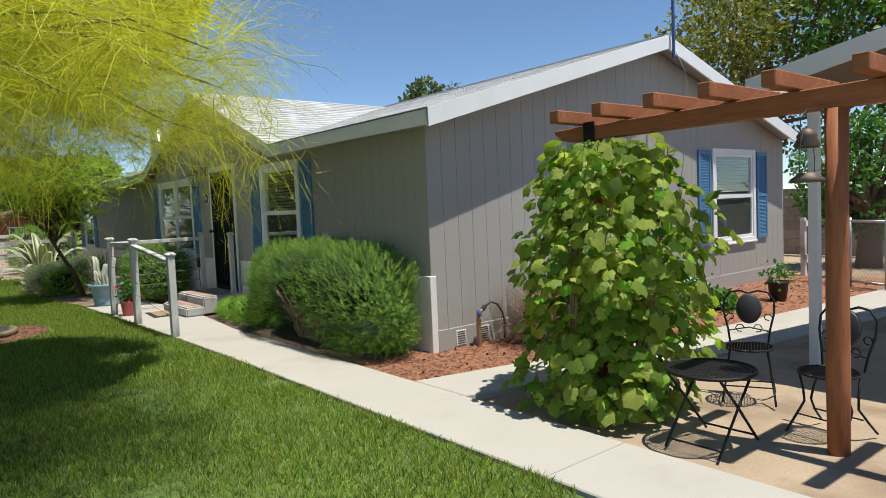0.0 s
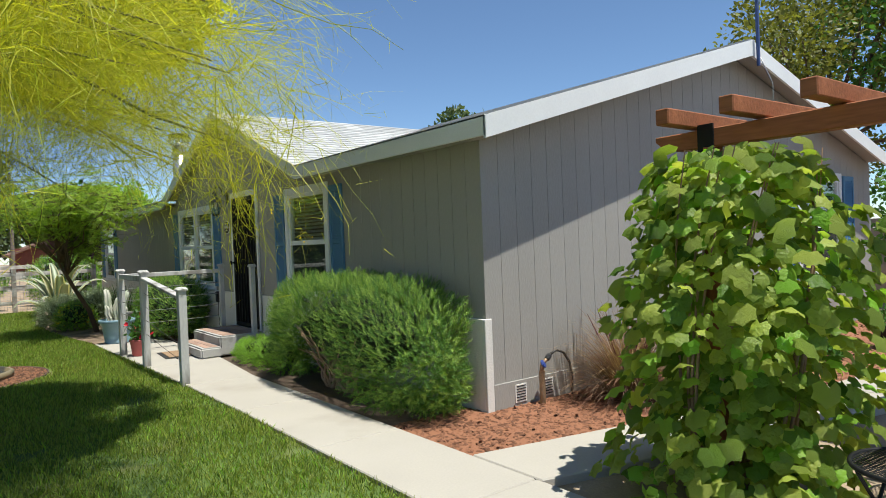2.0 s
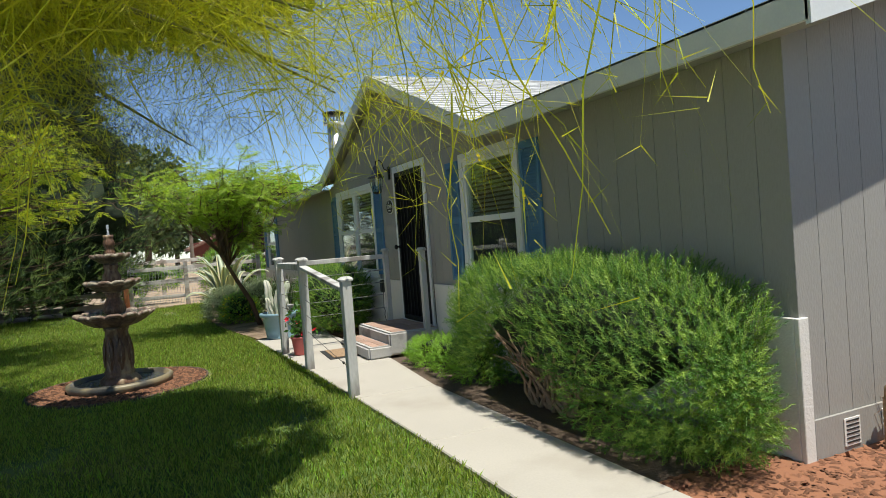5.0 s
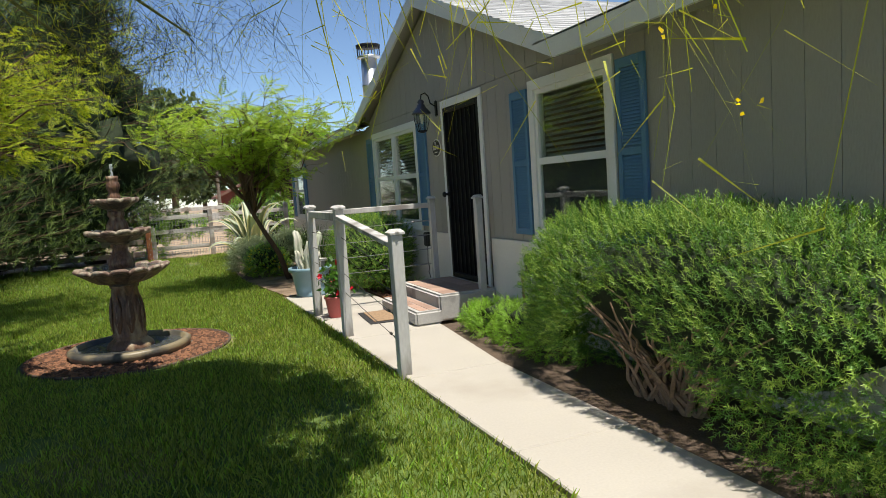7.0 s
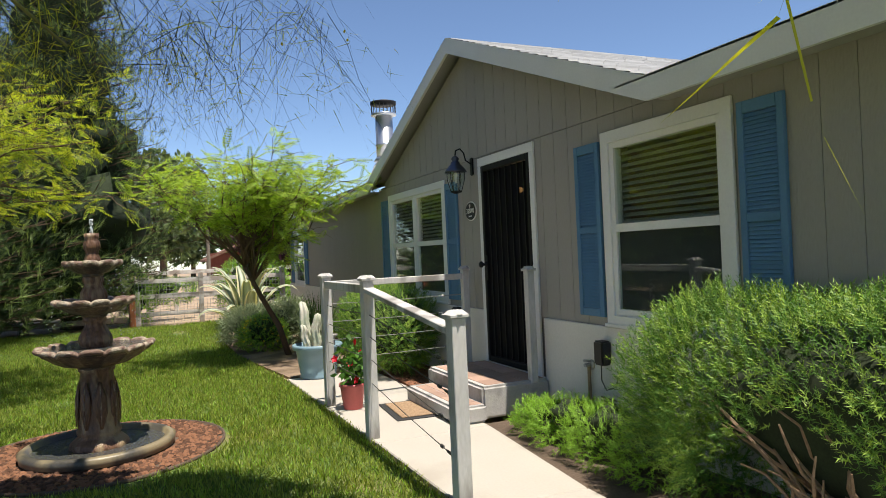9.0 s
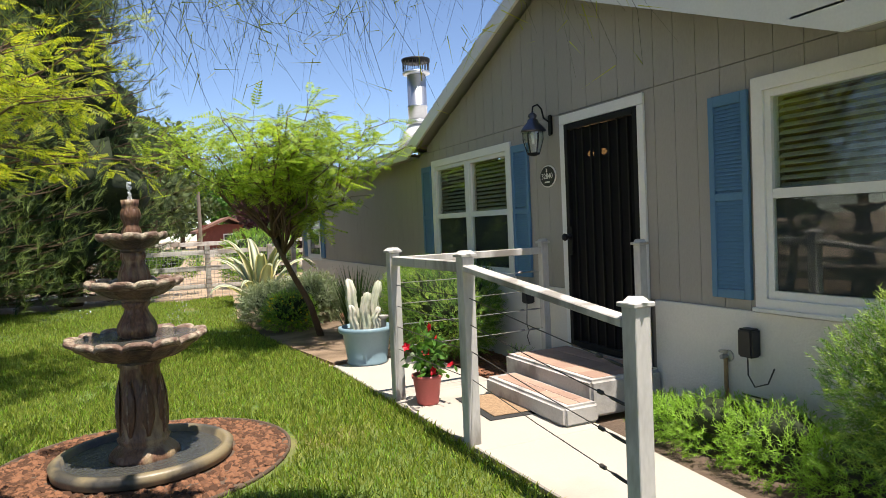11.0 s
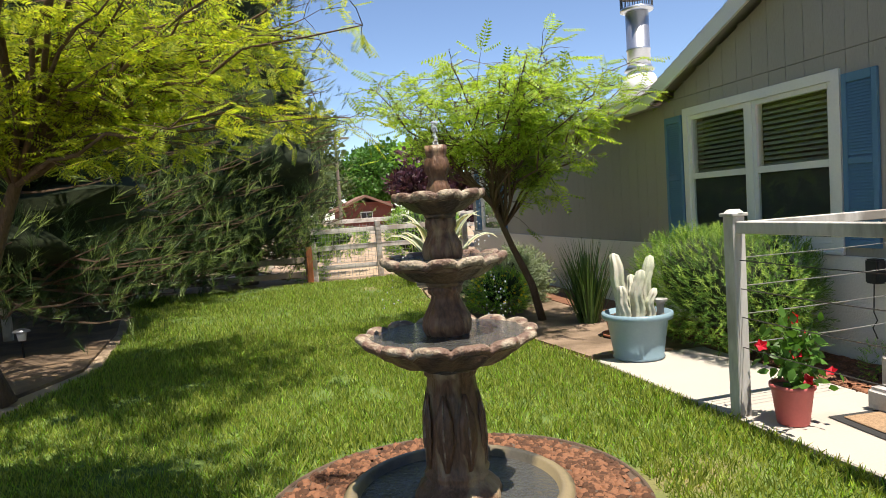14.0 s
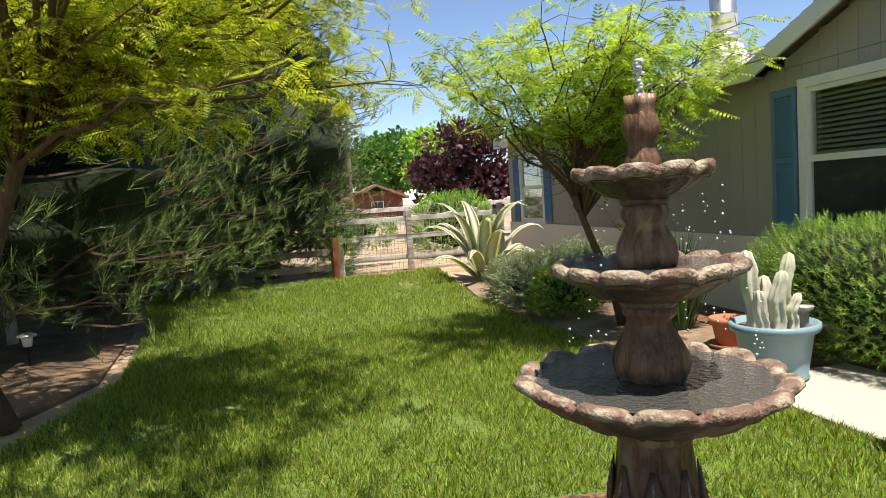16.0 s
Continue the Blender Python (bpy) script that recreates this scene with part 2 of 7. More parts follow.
def lathe(profile, seg=32, bm=None, wave=None, cx=0.0, cy=0.0, cap=True):
    """Turned solid from (radius, height) pairs; wave(angle, r, z) gives an altered radius."""
    bm = bm or bmesh.new()
    rings = []
    for r, z in profile:
        ring = []
        for i in range(seg):
            a = 2 * math.pi * i / seg
            rr = wave(a, r, z) if wave else r
            zz = z
            if isinstance(rr, tuple):
                rr, zz = rr
            ring.append(bm.verts.new((cx + rr * math.cos(a), cy + rr * math.sin(a), zz)))
        rings.append(ring)
    for a, b in zip(rings, rings[1:]):
        for i in range(seg):
            j = (i + 1) % seg
            bm.faces.new((a[i], a[j], b[j], b[i]))
    if cap and profile[0][0] > 1e-5:
        bm.faces.new(rings[0][::-1])
    if cap and profile[-1][0] > 1e-5:
        bm.faces.new(rings[-1])
    return bm


def tube(points, radii, seg=6, bm=None):
    """A round rod along points; radii: one number or one a point."""
    bm = bm or bmesh.new()
    pts = [Vector(p) for p in points]
    if not isinstance(radii, (list, tuple)):
        radii = [radii] * len(pts)
    rings, side = [], None
    for i, p in enumerate(pts):
        d = (pts[min(i + 1, len(pts) - 1)] - pts[max(i - 1, 0)]).normalized()
        if side is None:
            side = d.orthogonal().normalized()
        side = (side - d * side.dot(d)).normalized() if (side - d * side.dot(d)).length > 1e-6 else d.orthogonal().normalized()
        up = d.cross(side)
        rings.append([bm.verts.new(p + (side * math.cos(2 * math.pi * k / seg) + up * math.sin(2 * math.pi * k / seg)) * radii[i]) for k in range(seg)])
    for a, b in zip(rings, rings[1:]):
        for k in range(seg):
            j = (k + 1) % seg
            bm.faces.new((a[k], a[j], b[j], b[k]))
    bm.faces.new(rings[0][::-1]); bm.faces.new(rings[-1])
    return bm


def mesh_of(name, bm, mat, smooth=False):
    me = bpy.data.meshes.new(name)
    bm.normal_update()
    bm.to_mesh(me); bm.free()
    me.materials.append(mat)
    if smooth:
        me.polygons.foreach_set("use_smooth", [True] * len(me.polygons))
    return me


def part(name, bm, mat, parent=None, label="", smooth=False):
    ob = new(name, mesh_of(name, bm, mat, smooth))
    if parent:
        ob.parent = parent
    return tagged(ob, label) if label else ob


def thing(name, label, category, group="", kind="", at=(0, 0, 0), turn=0):
    ob = new(name)
    ob.matrix_basis = pose(*at, 0, 0, turn)
    return tagged(ob, label, category, group, kind)


def solid(name, bm, mat, label, category, group="", kind="", smooth=False):
    return tagged(part(name, bm, mat, smooth=smooth), label, category, group, kind)


def raw_mesh(name, verts, faces, mat, smooth=False):
    """Mesh from arrays of vertices (n,3) and equal-sized faces (m,k)."""
    verts, faces = np.asarray(verts, np.float32), np.asarray(faces, np.int32)
    me = bpy.data.meshes.new(name)
    k = faces.shape[1]
    me.vertices.add(len(verts)); me.vertices.foreach_set("co", verts.ravel())
    me.loops.add(faces.size); me.loops.foreach_set("vertex_index", faces.ravel())
    me.polygons.add(len(faces)); me.polygons.foreach_set("loop_start", np.arange(0, faces.size, k, dtype=np.int32))
    me.materials.append(mat)
    me.update(calc_edges=True)
    if smooth:
        me.polygons.foreach_set("use_smooth", np.ones(len(faces), bool))
    return me


def frames_from(dirs, rng, roll=math.pi):
    """Rotation matrices whose y axis follows dirs, rolled at random."""
    d = dirs / (np.linalg.norm(dirs, axis=1, keepdims=True) + 1e-9)
    ref = np.where(np.abs(d[:, 2:3]) > 0.95, np.array([[1.0, 0, 0]]), np.array([[0, 0, 1.0]]))
    x = np.cross(d, ref); x /= np.linalg.norm(x, axis=1, keepdims=True) + 1e-9
    z = np.cross(x, d)
    a = rng.uniform(-roll, roll, (len(d), 1))
    xr, zr = x * np.cos(a) + z * np.sin(a), -x * np.sin(a) + z * np.cos(a)
    return np.stack([xr, d, zr], axis=2)


def scattered(name, template, faces, places, rots, sizes, mat, smooth=False):
    """Many copies of a small template in one mesh."""
    t = np.asarray(template, float)
    n, k = len(places), len(t)
    v = np.einsum("nij,kj->nki", rots, t) * np.asarray(sizes)[:, None, None] + np.asarray(places)[:, None, :]
    f = (np.asarray(faces)[None] + (np.arange(n) * k)[:, None, None]).reshape(-1, len(faces[0]))
    return raw_mesh(name, v.reshape(-1, 3), f, mat, smooth)


# ---- ground ----
bm = bmesh.new()
bmesh.ops.create_grid(bm, x_segments=60, y_segments=60, size=1.0)
for v in bm.verts:
    r = max(abs(v.co.x), abs(v.co.y))
    k = 14 + 900 * max(0, r - 0.6) ** 2
    v.co.x, v.co.y = v.co.x * k, v.co.y * k + 6
    v.co.z = -0.03 + 0.012 * noise.noise(v.co * 0.8)
solid("ground", bm, M_SOIL, "dry tan soil reaching out to the horizon", "ground", kind="structure")

LAWN_PTS = [(-1.6, -9), (-1.6, 2.0), (-1.665, 4.8), (-1.76, 6.9), (-1.78, 7.75), (-1.85, 8.6), (-2.05, 10.2), (-2.1, 12.6), (-1.9, 14.5), (-1.7, 16.6), (-7.2, 16.4), (-6.7, 14.5), (-6.35, 12.5), (-6.1, 10), (-7.0, 6), (-12, 3), (-12, -9)]
solid("lawn", prism(LAWN_PTS, -0.05, 0.004), M_LAWN, "sunlit green lawn with worn dry patches", "lawn", kind="structure")


def inside(pts, x, y):
    hit = np.zeros(len(x), bool)
    for (x0, y0), (x1, y1) in zip(pts, pts[1:] + pts[:1]):
        c = ((y0 > y) != (y1 > y)) & (x < (x1 - x0) * (y - y0) / ((y1 - y0) or 1e-9) + x0)
        hit ^= c
    return hit


def path_slab(pts, label):
    return solid("path_slab", bevel(prism(pts, -0.06, 0.03), 0.008), M_CONC, label, "path", "concrete path slabs", "structure")


cuts = [-9.0, -7.3, -5.8, -4.35, -2.95, -1.42, 0.1, 1.62, 3.14, 4.66, 6.18, 7.75]
def lawn_edge(y):
    return float(np.interp(y, [2.0, 4.8, 6.9, 7.75], [-1.585, -1.65, -1.74, -1.76]))


def bed_edge(y):
    return float(np.interp(y, [4.3, 4.7, 6.1, 6.4], [-0.865, -0.7, -0.7, -0.75]))


for a, b in zip(cuts, cuts[1:]):
    path_slab([(lawn_edge(a), a + 0.005), (bed_edge(a), a + 0.005), (bed_edge(b), b - 0.005), (lawn_edge(b), b - 0.005)], "pale concrete path slab beside the lawn")
side_n = [(-0.855, -0.80), (0.55, -1.10), (2.7, -1.55), (4.9, -1.77), (8.5, -2.05)]
side_s = [(-0.855, -1.46), (0.55, -1.84), (2.7, -2.28), (4.9, -2.6), (8.5, -3.0)]
for i in range(4):
    path_slab([side_s[i], (side_s[i + 1][0] - 0.01, side_s[i + 1][1]), (side_n[i + 1][0] - 0.01, side_n[i + 1][1]), side_n[i]], "pale concrete walk slab along the house side")

# ---- beds ----
solid("mulch_bed", prism([(-0.855, -0.78), (0.55, -1.08), (2.7, -1.53), (4.9, -1.75), (8.5, -2.03), (8.5, -0.02), (-0.04, -0.02), (-0.04, 0.25), (-0.855, 0.25)], -0.05, 0.012), M_MULCH, "bed of red wood mulch against the side wall", "mulch bed", kind="structure")
solid("shrub_bed", prism([(-0.855, 0.25), (-0.04, 0.25), (-0.04, 4.78), (-0.69, 4.78), (-0.855, 4.3)], -0.05, 0.012), M_DARKSOIL, "dark soil bed under the shrubs along the front wall", "flower bed", kind="structure")
solid("mulch_bed", prism([(-0.66, 6.2), (-0.04, 6.2), (-0.04, 16), (-0.66, 16)], -0.05, 0.012), M_MULCH, "red mulch bed beside the front steps", "mulch bed", kind="structure")

# ---- house ----
house = thing("house", "single-storey grey manufactured house with white trim and blue shutters", "house")
EAVE_X, EAVE_Z, RIDGE_X, RIDGE_Z, GY, GW = -0.18, 2.49, 4.0, 3.70, 6.34, 3.05
SLOPE = (RIDGE_Z - EAVE_Z) / (RIDGE_X - EAVE_X)
Y0, Y1, X1 = 0.0, 16.9, 8.15
SK = 0.81


def roof_z(x):
    return EAVE_Z + SLOPE * ((x if x < RIDGE_X else 2 * RIDGE_X - x) - EAVE_X)


def gable_z(y):
    return EAVE_Z + (3.69 - EAVE_Z) * max(0.0, 1 - abs(y - GY) / GW)


# openings of the front wall: (y0, y1, z0, z1); of the side wall: (x0, x1, z0, z1)
WIN_A, WIN_B, WIN_C, DOOR = (2.86, 3.92, 0.90, 2.17), (7.03, 8.88, 0.90, 2.17), (15.1, 16.15, 0.85, 2.1), (5.04, 5.99, 0.30, 2.28)
WIN_S = (5.75, 6.98, 0.80, 2.17)


def spans(lo, hi, holes):
    """Stretches of lo..hi left free by holes."""
    out, at = [], lo
    for a, b in sorted(holes):
        if a > at:
            out.append((at, min(a, hi)))
        at = max(at, b)
    if at < hi:
        out.append((at, hi))
    return [(a, b) for a, b in out if b - a > 0.01]


def front_wall():
    bm = bmesh.new()
    marks = sorted({0.0135, Y1, 3.3, 9.4, *[w for o in (WIN_A, WIN_B, WIN_C, DOOR) for w in o[:2]]} | {3.3 + 0.32 * i for i in range(20)})
    for a, b in zip(marks, marks[1:]):
        mid = (a + b) / 2
        top = 2.36 + max(0.0, gable_z(mid) - EAVE_Z - 0.02)
        holes = [(o[2], o[3]) for o in (WIN_A, WIN_B, WIN_C, DOOR) if o[0] <= mid <= o[1]]
        for z0, z1 in spans(0.0, top, holes):
            box(bm, 0.012, 0.16, a, b, z0, z1)
    return bm


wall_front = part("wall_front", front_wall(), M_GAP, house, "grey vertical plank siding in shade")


def side_wall():
    bm = bmesh.new()
    marks = sorted({0.012, X1, WIN_S[0], WIN_S[1]} | {0.012 + 0.34 * i for i in range(24)})
    for a, b in zip(marks, marks[1:]):
        mid = (a + b) / 2
        holes = [WIN_S[2:]] if WIN_S[0] <= mid <= WIN_S[1] else []
        for z0, z1 in spans(0.0, roof_z(mid) - 0.16, holes):
            box(bm, a, b, 0.012, 0.16, z0, z1)
    return bm


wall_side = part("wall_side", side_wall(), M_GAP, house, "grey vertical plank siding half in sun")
part("wall_back", cube(X1 - 0.15, X1, 0.17, Y1, 0, 2.35), M_SIDING, house)
bm = bmesh.new()
for i in range(24):
    a, b = 0.17 + (X1 - 0.33) * i / 24, 0.17 + (X1 - 0.33) * (i + 1) / 24
    box(bm, a, b, Y1 - 0.15, Y1, 0, roof_z((a + b) / 2) - 0.16)
part("wall_north", bm, M_SIDING, house)
# plain added room surfaces, dimness put into their colour
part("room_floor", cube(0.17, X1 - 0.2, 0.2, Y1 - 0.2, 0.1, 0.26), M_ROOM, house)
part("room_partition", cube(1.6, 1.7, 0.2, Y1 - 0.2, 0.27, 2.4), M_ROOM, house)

# planks of the siding
rng = random.Random(4)


def plank_rows(lo, hi, pitch, openings, zlow, ztop, joint):
    rows, at = [], lo
    while at < hi - 0.02:
        a, b = at + 0.002, min(at + pitch, hi) - 0.002
        cut = sorted({a, b, *[e for o in openings for e in o[:2] if a < e < b]})
        for c, d in zip(cut, cut[1:]):
            mid = (c + d) / 2
            holes = [(o[2], o[3]) for o in openings if o[0] <= mid <= o[1]]
            top = min(ztop(c), ztop(d))
            for z0, z1 in spans(zlow, top, holes):
                for u, w in ((z0, min(z1, joint - 0.004)), (max(z0, joint + 0.004), z1)):
                    if w - u > 0.03:
                        rows.append((c, d, u, ztop(c) if w == top else w, ztop(d) if w == top else w))
        at += pitch
    return rows


def front_top(y):
    return 2.37 + max(0.0, gable_z(y) - EAVE_Z - 0.01)


for a, b, z0, za, zb in plank_rows(0.0, Y1, 0.203, [WIN_A, WIN_B, WIN_C, DOOR], SK, front_top, 2.385):
    bm = bmesh.new()
    lo = [bm.verts.new(c) for c in ((0.0, a, z0), (0.0115, a, z0), (0.0115, b, z0), (0.0, b, z0))]
    hi = [bm.verts.new(c) for c in ((0.0, a, za), (0.0115, a, za), (0.0115, b, zb), (0.0, b, zb))]
    bm.faces.new(lo[::-1]); bm.faces.new(hi)
    for k in range(4):
        bm.faces.new((lo[k], lo[(k + 1) % 4], hi[(k + 1) % 4], hi[k]))
    part("plank", bm, M_SIDING, wall_front)
for a, b, z0, za, zb in plank_rows(0.0, X1, 0.203, [WIN_S], 0.2, lambda x: roof_z(x) - 0.06, 9.0):
    bm = bmesh.new()
    lo = [bm.verts.new(c) for c in ((a, 0.0, z0), (b, 0.0, z0), (b, 0.0115, z0), (a, 0.0115, z0))]
    hi = [bm.verts.new(c) for c in ((a, 0.0, za), (b, 0.0, zb), (b, 0.0115, zb), (a, 0.0115, za))]
    bm.faces.new(lo[::-1]); bm.faces.new(hi)
    for k in range(4):
        bm.faces.new((lo[k], lo[(k + 1) % 4], hi[(k + 1) % 4], hi[k]))
    part("plank", bm, M_SIDING, wall_side)
for a, b in ((0.012, 4.9), (6.04, Y1)):
    part("skirting", cube(-0.028, -0.002, a, b, 0.0, SK, 0.004), M_SKIRT, house, "white stucco skirting below the siding")
part("skirting", cube(-0.028, -0.002, 4.901, 6.039, 0.0, 0.29, 0.004), M_SKIRT, house)
part("corner_skirting", cube(-0.03, 0.05, -0.022, 0.01, 0.0, SK, 0.004), M_SKIRT, house, "white stucco corner of the skirting")
part("base_strip", cube(0.055, X1, -0.016, -0.002, 0.0, 0.235, 0.004), M_SIDING, house, "painted base strip with vents")


def grille(parent, m, w, h, n=6):
    g = part("vent", cube(-w / 2, w / 2, -0.006, 0, 0, h, 0.002), M_SKIRT, parent, "slotted foundation vent")
    for i in range(n):
        s = part("slot", cube(-w / 2 + 0.015, w / 2 - 0.015, -0.009, -0.0065, h * (i + 0.7) / (n + 0.6), h * (i + 0.7) / (n + 0.6) + h * 0.06), M_PLASTIC, g)
    g.matrix_basis = m


grille(house, pose(0.36, -0.017, 0.04), 0.14, 0.16)
grille(house, pose(0.70, -0.017, 0.04), 0.14, 0.16)
grille(house, pose(-0.029, 4.02, 0.12, 0, 0, -90), 0.22, 0.17)


# roof
def roof():
    """Courses of lapped shingles on the main roof and the cross gable."""
    bm = bmesh.new()
    RY0, RY1 = Y0 - 0.31, Y1 + 0.3

    n = 30
    run = RIDGE_X - EAVE_X
    rr = random.Random(2)
    for side in (1, -1):
        for i in range(n):
            x0, x1 = EAVE_X - 0.02 + run * i / n, EAVE_X + run * (i + 1) / n
            y = RY0
            while y < RY1:
                w = rr.uniform(0.28, 0.36) * (1 if side == 1 else 8)
                e = min(y + w - 0.006, RY1)
                lift = 0.006 + rr.uniform(0, 0.001)
                # leave out what the cross gable covers
                if not (side == 1 and gable_z((y + e) / 2) > roof_z(x1) + 0.03):
                    q = []
                    for x, dz in ((x0, lift), (x1, 0.004)):
                        xx = x if side == 1 else 2 * RIDGE_X - x
                        for yy in (y, e):
                            q.append((xx, yy, EAVE_Z + SLOPE * (x - EAVE_X) + dz))
                    v = [bm.verts.new(c) for c in q] + [bm.verts.new((q[k][0], q[k][1], q[k][2] - 0.012)) for k in (0, 1)]
                    bm.faces.new((v[0], v[2], v[3], v[1])); bm.faces.new((v[0], v[1], v[5], v[4]))
                y += w
    # cross gable
    m = 22
    for side in (1, -1):
        for i in range(m):
            d0, d1 = GW * (1 - i / m) + 0.01, GW * (1 - (i + 1) / m)
            za, zb = EAVE_Z + (3.69 - EAVE_Z) * (1 - d0 / GW), EAVE_Z + (3.69 - EAVE_Z) * (1 - d1 / GW)
            end = EAVE_X + (zb - EAVE_Z) / SLOPE + 0.12
            x = EAVE_X - 0.02
            while x < end:
                w = rr.uniform(0.28, 0.36)
                e = min(x + w - 0.006, end)
                lift = 0.014 + rr.uniform(0, 0.004)
                v = [bm.verts.new(c) for c in ((x, GY - side * d0, za + lift), (e, GY - side * d0, za + lift), (e, GY - side * d1, zb + 0.004), (x, GY - side * d1, zb + 0.004),
                                               (x, GY - side * d0, za), (e, GY - side * d0, za))]
                bm.faces.new((v[0], v[1], v[2], v[3]) if side == 1 else (v[3], v[2], v[1], v[0])); bm.faces.new((v[4], v[5], v[1], v[0]))
                x += w
    return bm


roof_part = part("roof", roof(), M_SHINGLE, house, "white asphalt shingle roof")
roof_part["kind"] = "stuff"


def deck():
    """Roof boards below the shingles, with soffits."""
    bm = bmesh.new()
    y0, y1 = Y0 - 0.30, Y1 + 0.29
    def slab(a, b, c, d, t=0.03):
        lo = [bm.verts.new((p[0], p[1], p[2] - t)) for p in (a, b, c, d)]
        hi = [bm.verts.new(p) for p in (a, b, c, d)]
        bm.faces.new(hi); bm.faces.new(lo[::-1])
        for i in range(4):
            j = (i + 1) % 4
            bm.faces.new((lo[i], lo[j], hi[j], hi[i]))
    e = EAVE_X + 0.02
    slab((e, y0, roof_z(e)), (RIDGE_X, y0, RIDGE_Z), (RIDGE_X, GY - GW, RIDGE_Z), (e, GY - GW, roof_z(e)))
    slab((e, GY + GW, roof_z(e)), (RIDGE_X, GY + GW, RIDGE_Z), (RIDGE_X, y1, RIDGE_Z), (e, y1, roof_z(e)))
    slab((e + 0.6, GY - GW, roof_z(e + 0.6) - 0.16), (RIDGE_X, GY - GW, RIDGE_Z - 0.02), (RIDGE_X, GY + GW, RIDGE_Z - 0.02), (e + 0.6, GY + GW, roof_z(e + 0.6) - 0.16))
    slab((RIDGE_X, y0, RIDGE_Z), (2 * RIDGE_X - e, y0, roof_z(e)), (2 * RIDGE_X - e, y1, roof_z(e)), (RIDGE_X, y1, RIDGE_Z))
    for s in (1, -1):
        a, b = (e, GY - s * GW, EAVE_Z - 0.002), (e, GY, 3.685)
        c, d = (RIDGE_X, GY, 3.685), (e + 0.02, GY - s * GW, EAVE_Z - 0.002)
        slab(*((a, d, c, b) if s == 1 else (b, c, d, a)))
    return bm


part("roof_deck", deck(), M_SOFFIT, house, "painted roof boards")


def board(pts, depth, thick, axis):
    """Fascia board below a line of points; axis: the way its thickness goes."""
    bm = bmesh.new()
    o = Vector(axis) * thick
    for p, q in zip(pts, pts[1:]):
        p, q = Vector(p), Vector(q)
        dn = Vector((0, 0, -depth))
        a = [p, q, q + dn, p + dn]
        f = [bm.verts.new(c) for c in a]; k = [bm.verts.new(c + o) for c in a]
        bm.faces.new(f); bm.faces.new(k[::-1])
        for i in range(4):
            j = (i + 1) % 4
            bm.faces.new((f[i], k[i], k[j], f[j]))
    bmesh.ops.remove_doubles(bm, verts=bm.verts[:], dist=1e-4)
    bmesh.ops.recalc_face_normals(bm, faces=bm.faces[:])
    return bm


fx = EAVE_X - 0.02
line = [(fx, Y0 - 0.31, EAVE_Z)] + [(fx, y, gable_z(y) + 0.0) for y in (GY - GW, GY, GY + GW)] + [(fx, Y1 + 0.3, EAVE_Z)]
part("fascia_front", board([Vector(p) + Vector((0, 0, 0.005)) for p in line], 0.165, 0.03, (1, 0, 0)), M_TRIM, house, "white painted fascia board")
ry = Y0 - 0.325
part("fascia_side", board([(fx, ry, EAVE_Z + 0.0), (RIDGE_X, ry, RIDGE_Z + 0.01), (2 * RIDGE_X - fx, ry, EAVE_Z)], 0.185, 0.03, (0, 1, 0)), M_TRIM, house, "white painted rake board in the sun")
part("ridge_cap", board([(RIDGE_X, Y0 - 0.3, RIDGE_Z + 0.03), (RIDGE_X, Y1 + 0.3, RIDGE_Z + 0.03)], 0.03, 0.12, (1, 0, 0)), M_SHINGLE, house)
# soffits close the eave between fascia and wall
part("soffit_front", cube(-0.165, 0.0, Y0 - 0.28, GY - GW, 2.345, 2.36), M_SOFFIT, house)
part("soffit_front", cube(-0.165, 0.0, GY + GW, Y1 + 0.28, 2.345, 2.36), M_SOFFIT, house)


# windows
def surround(w, h, t, y0, y1):
    """A flat frame round an opening 2w wide and h high, as one mesh."""
    bm = bmesh.new()
    ring = []
    for y in (y0, y1):
        ring.append([bm.verts.new((x, y, z)) for x, z in ((-w - t, -t), (w + t, -t), (w + t, h + t), (-w - t, h + t))])
        ring.append([bm.verts.new((x, y, z)) for x, z in ((-w, 0), (w, 0), (w, h), (-w, h))])
    fo, fi, bo, bi = ring
    for k in range(4):
        n = (k + 1) % 4
        bm.faces.new((fo[k], fo[n], fi[n], fi[k])); bm.faces.new((bo[n], bo[k], bi[k], bi[n]))
        bm.faces.new((fo[n], fo[k], bo[k], bo[n])); bm.faces.new((fi[k], fi[n], bi[n], bi[k]))
    return bevel(bm, 0.003)


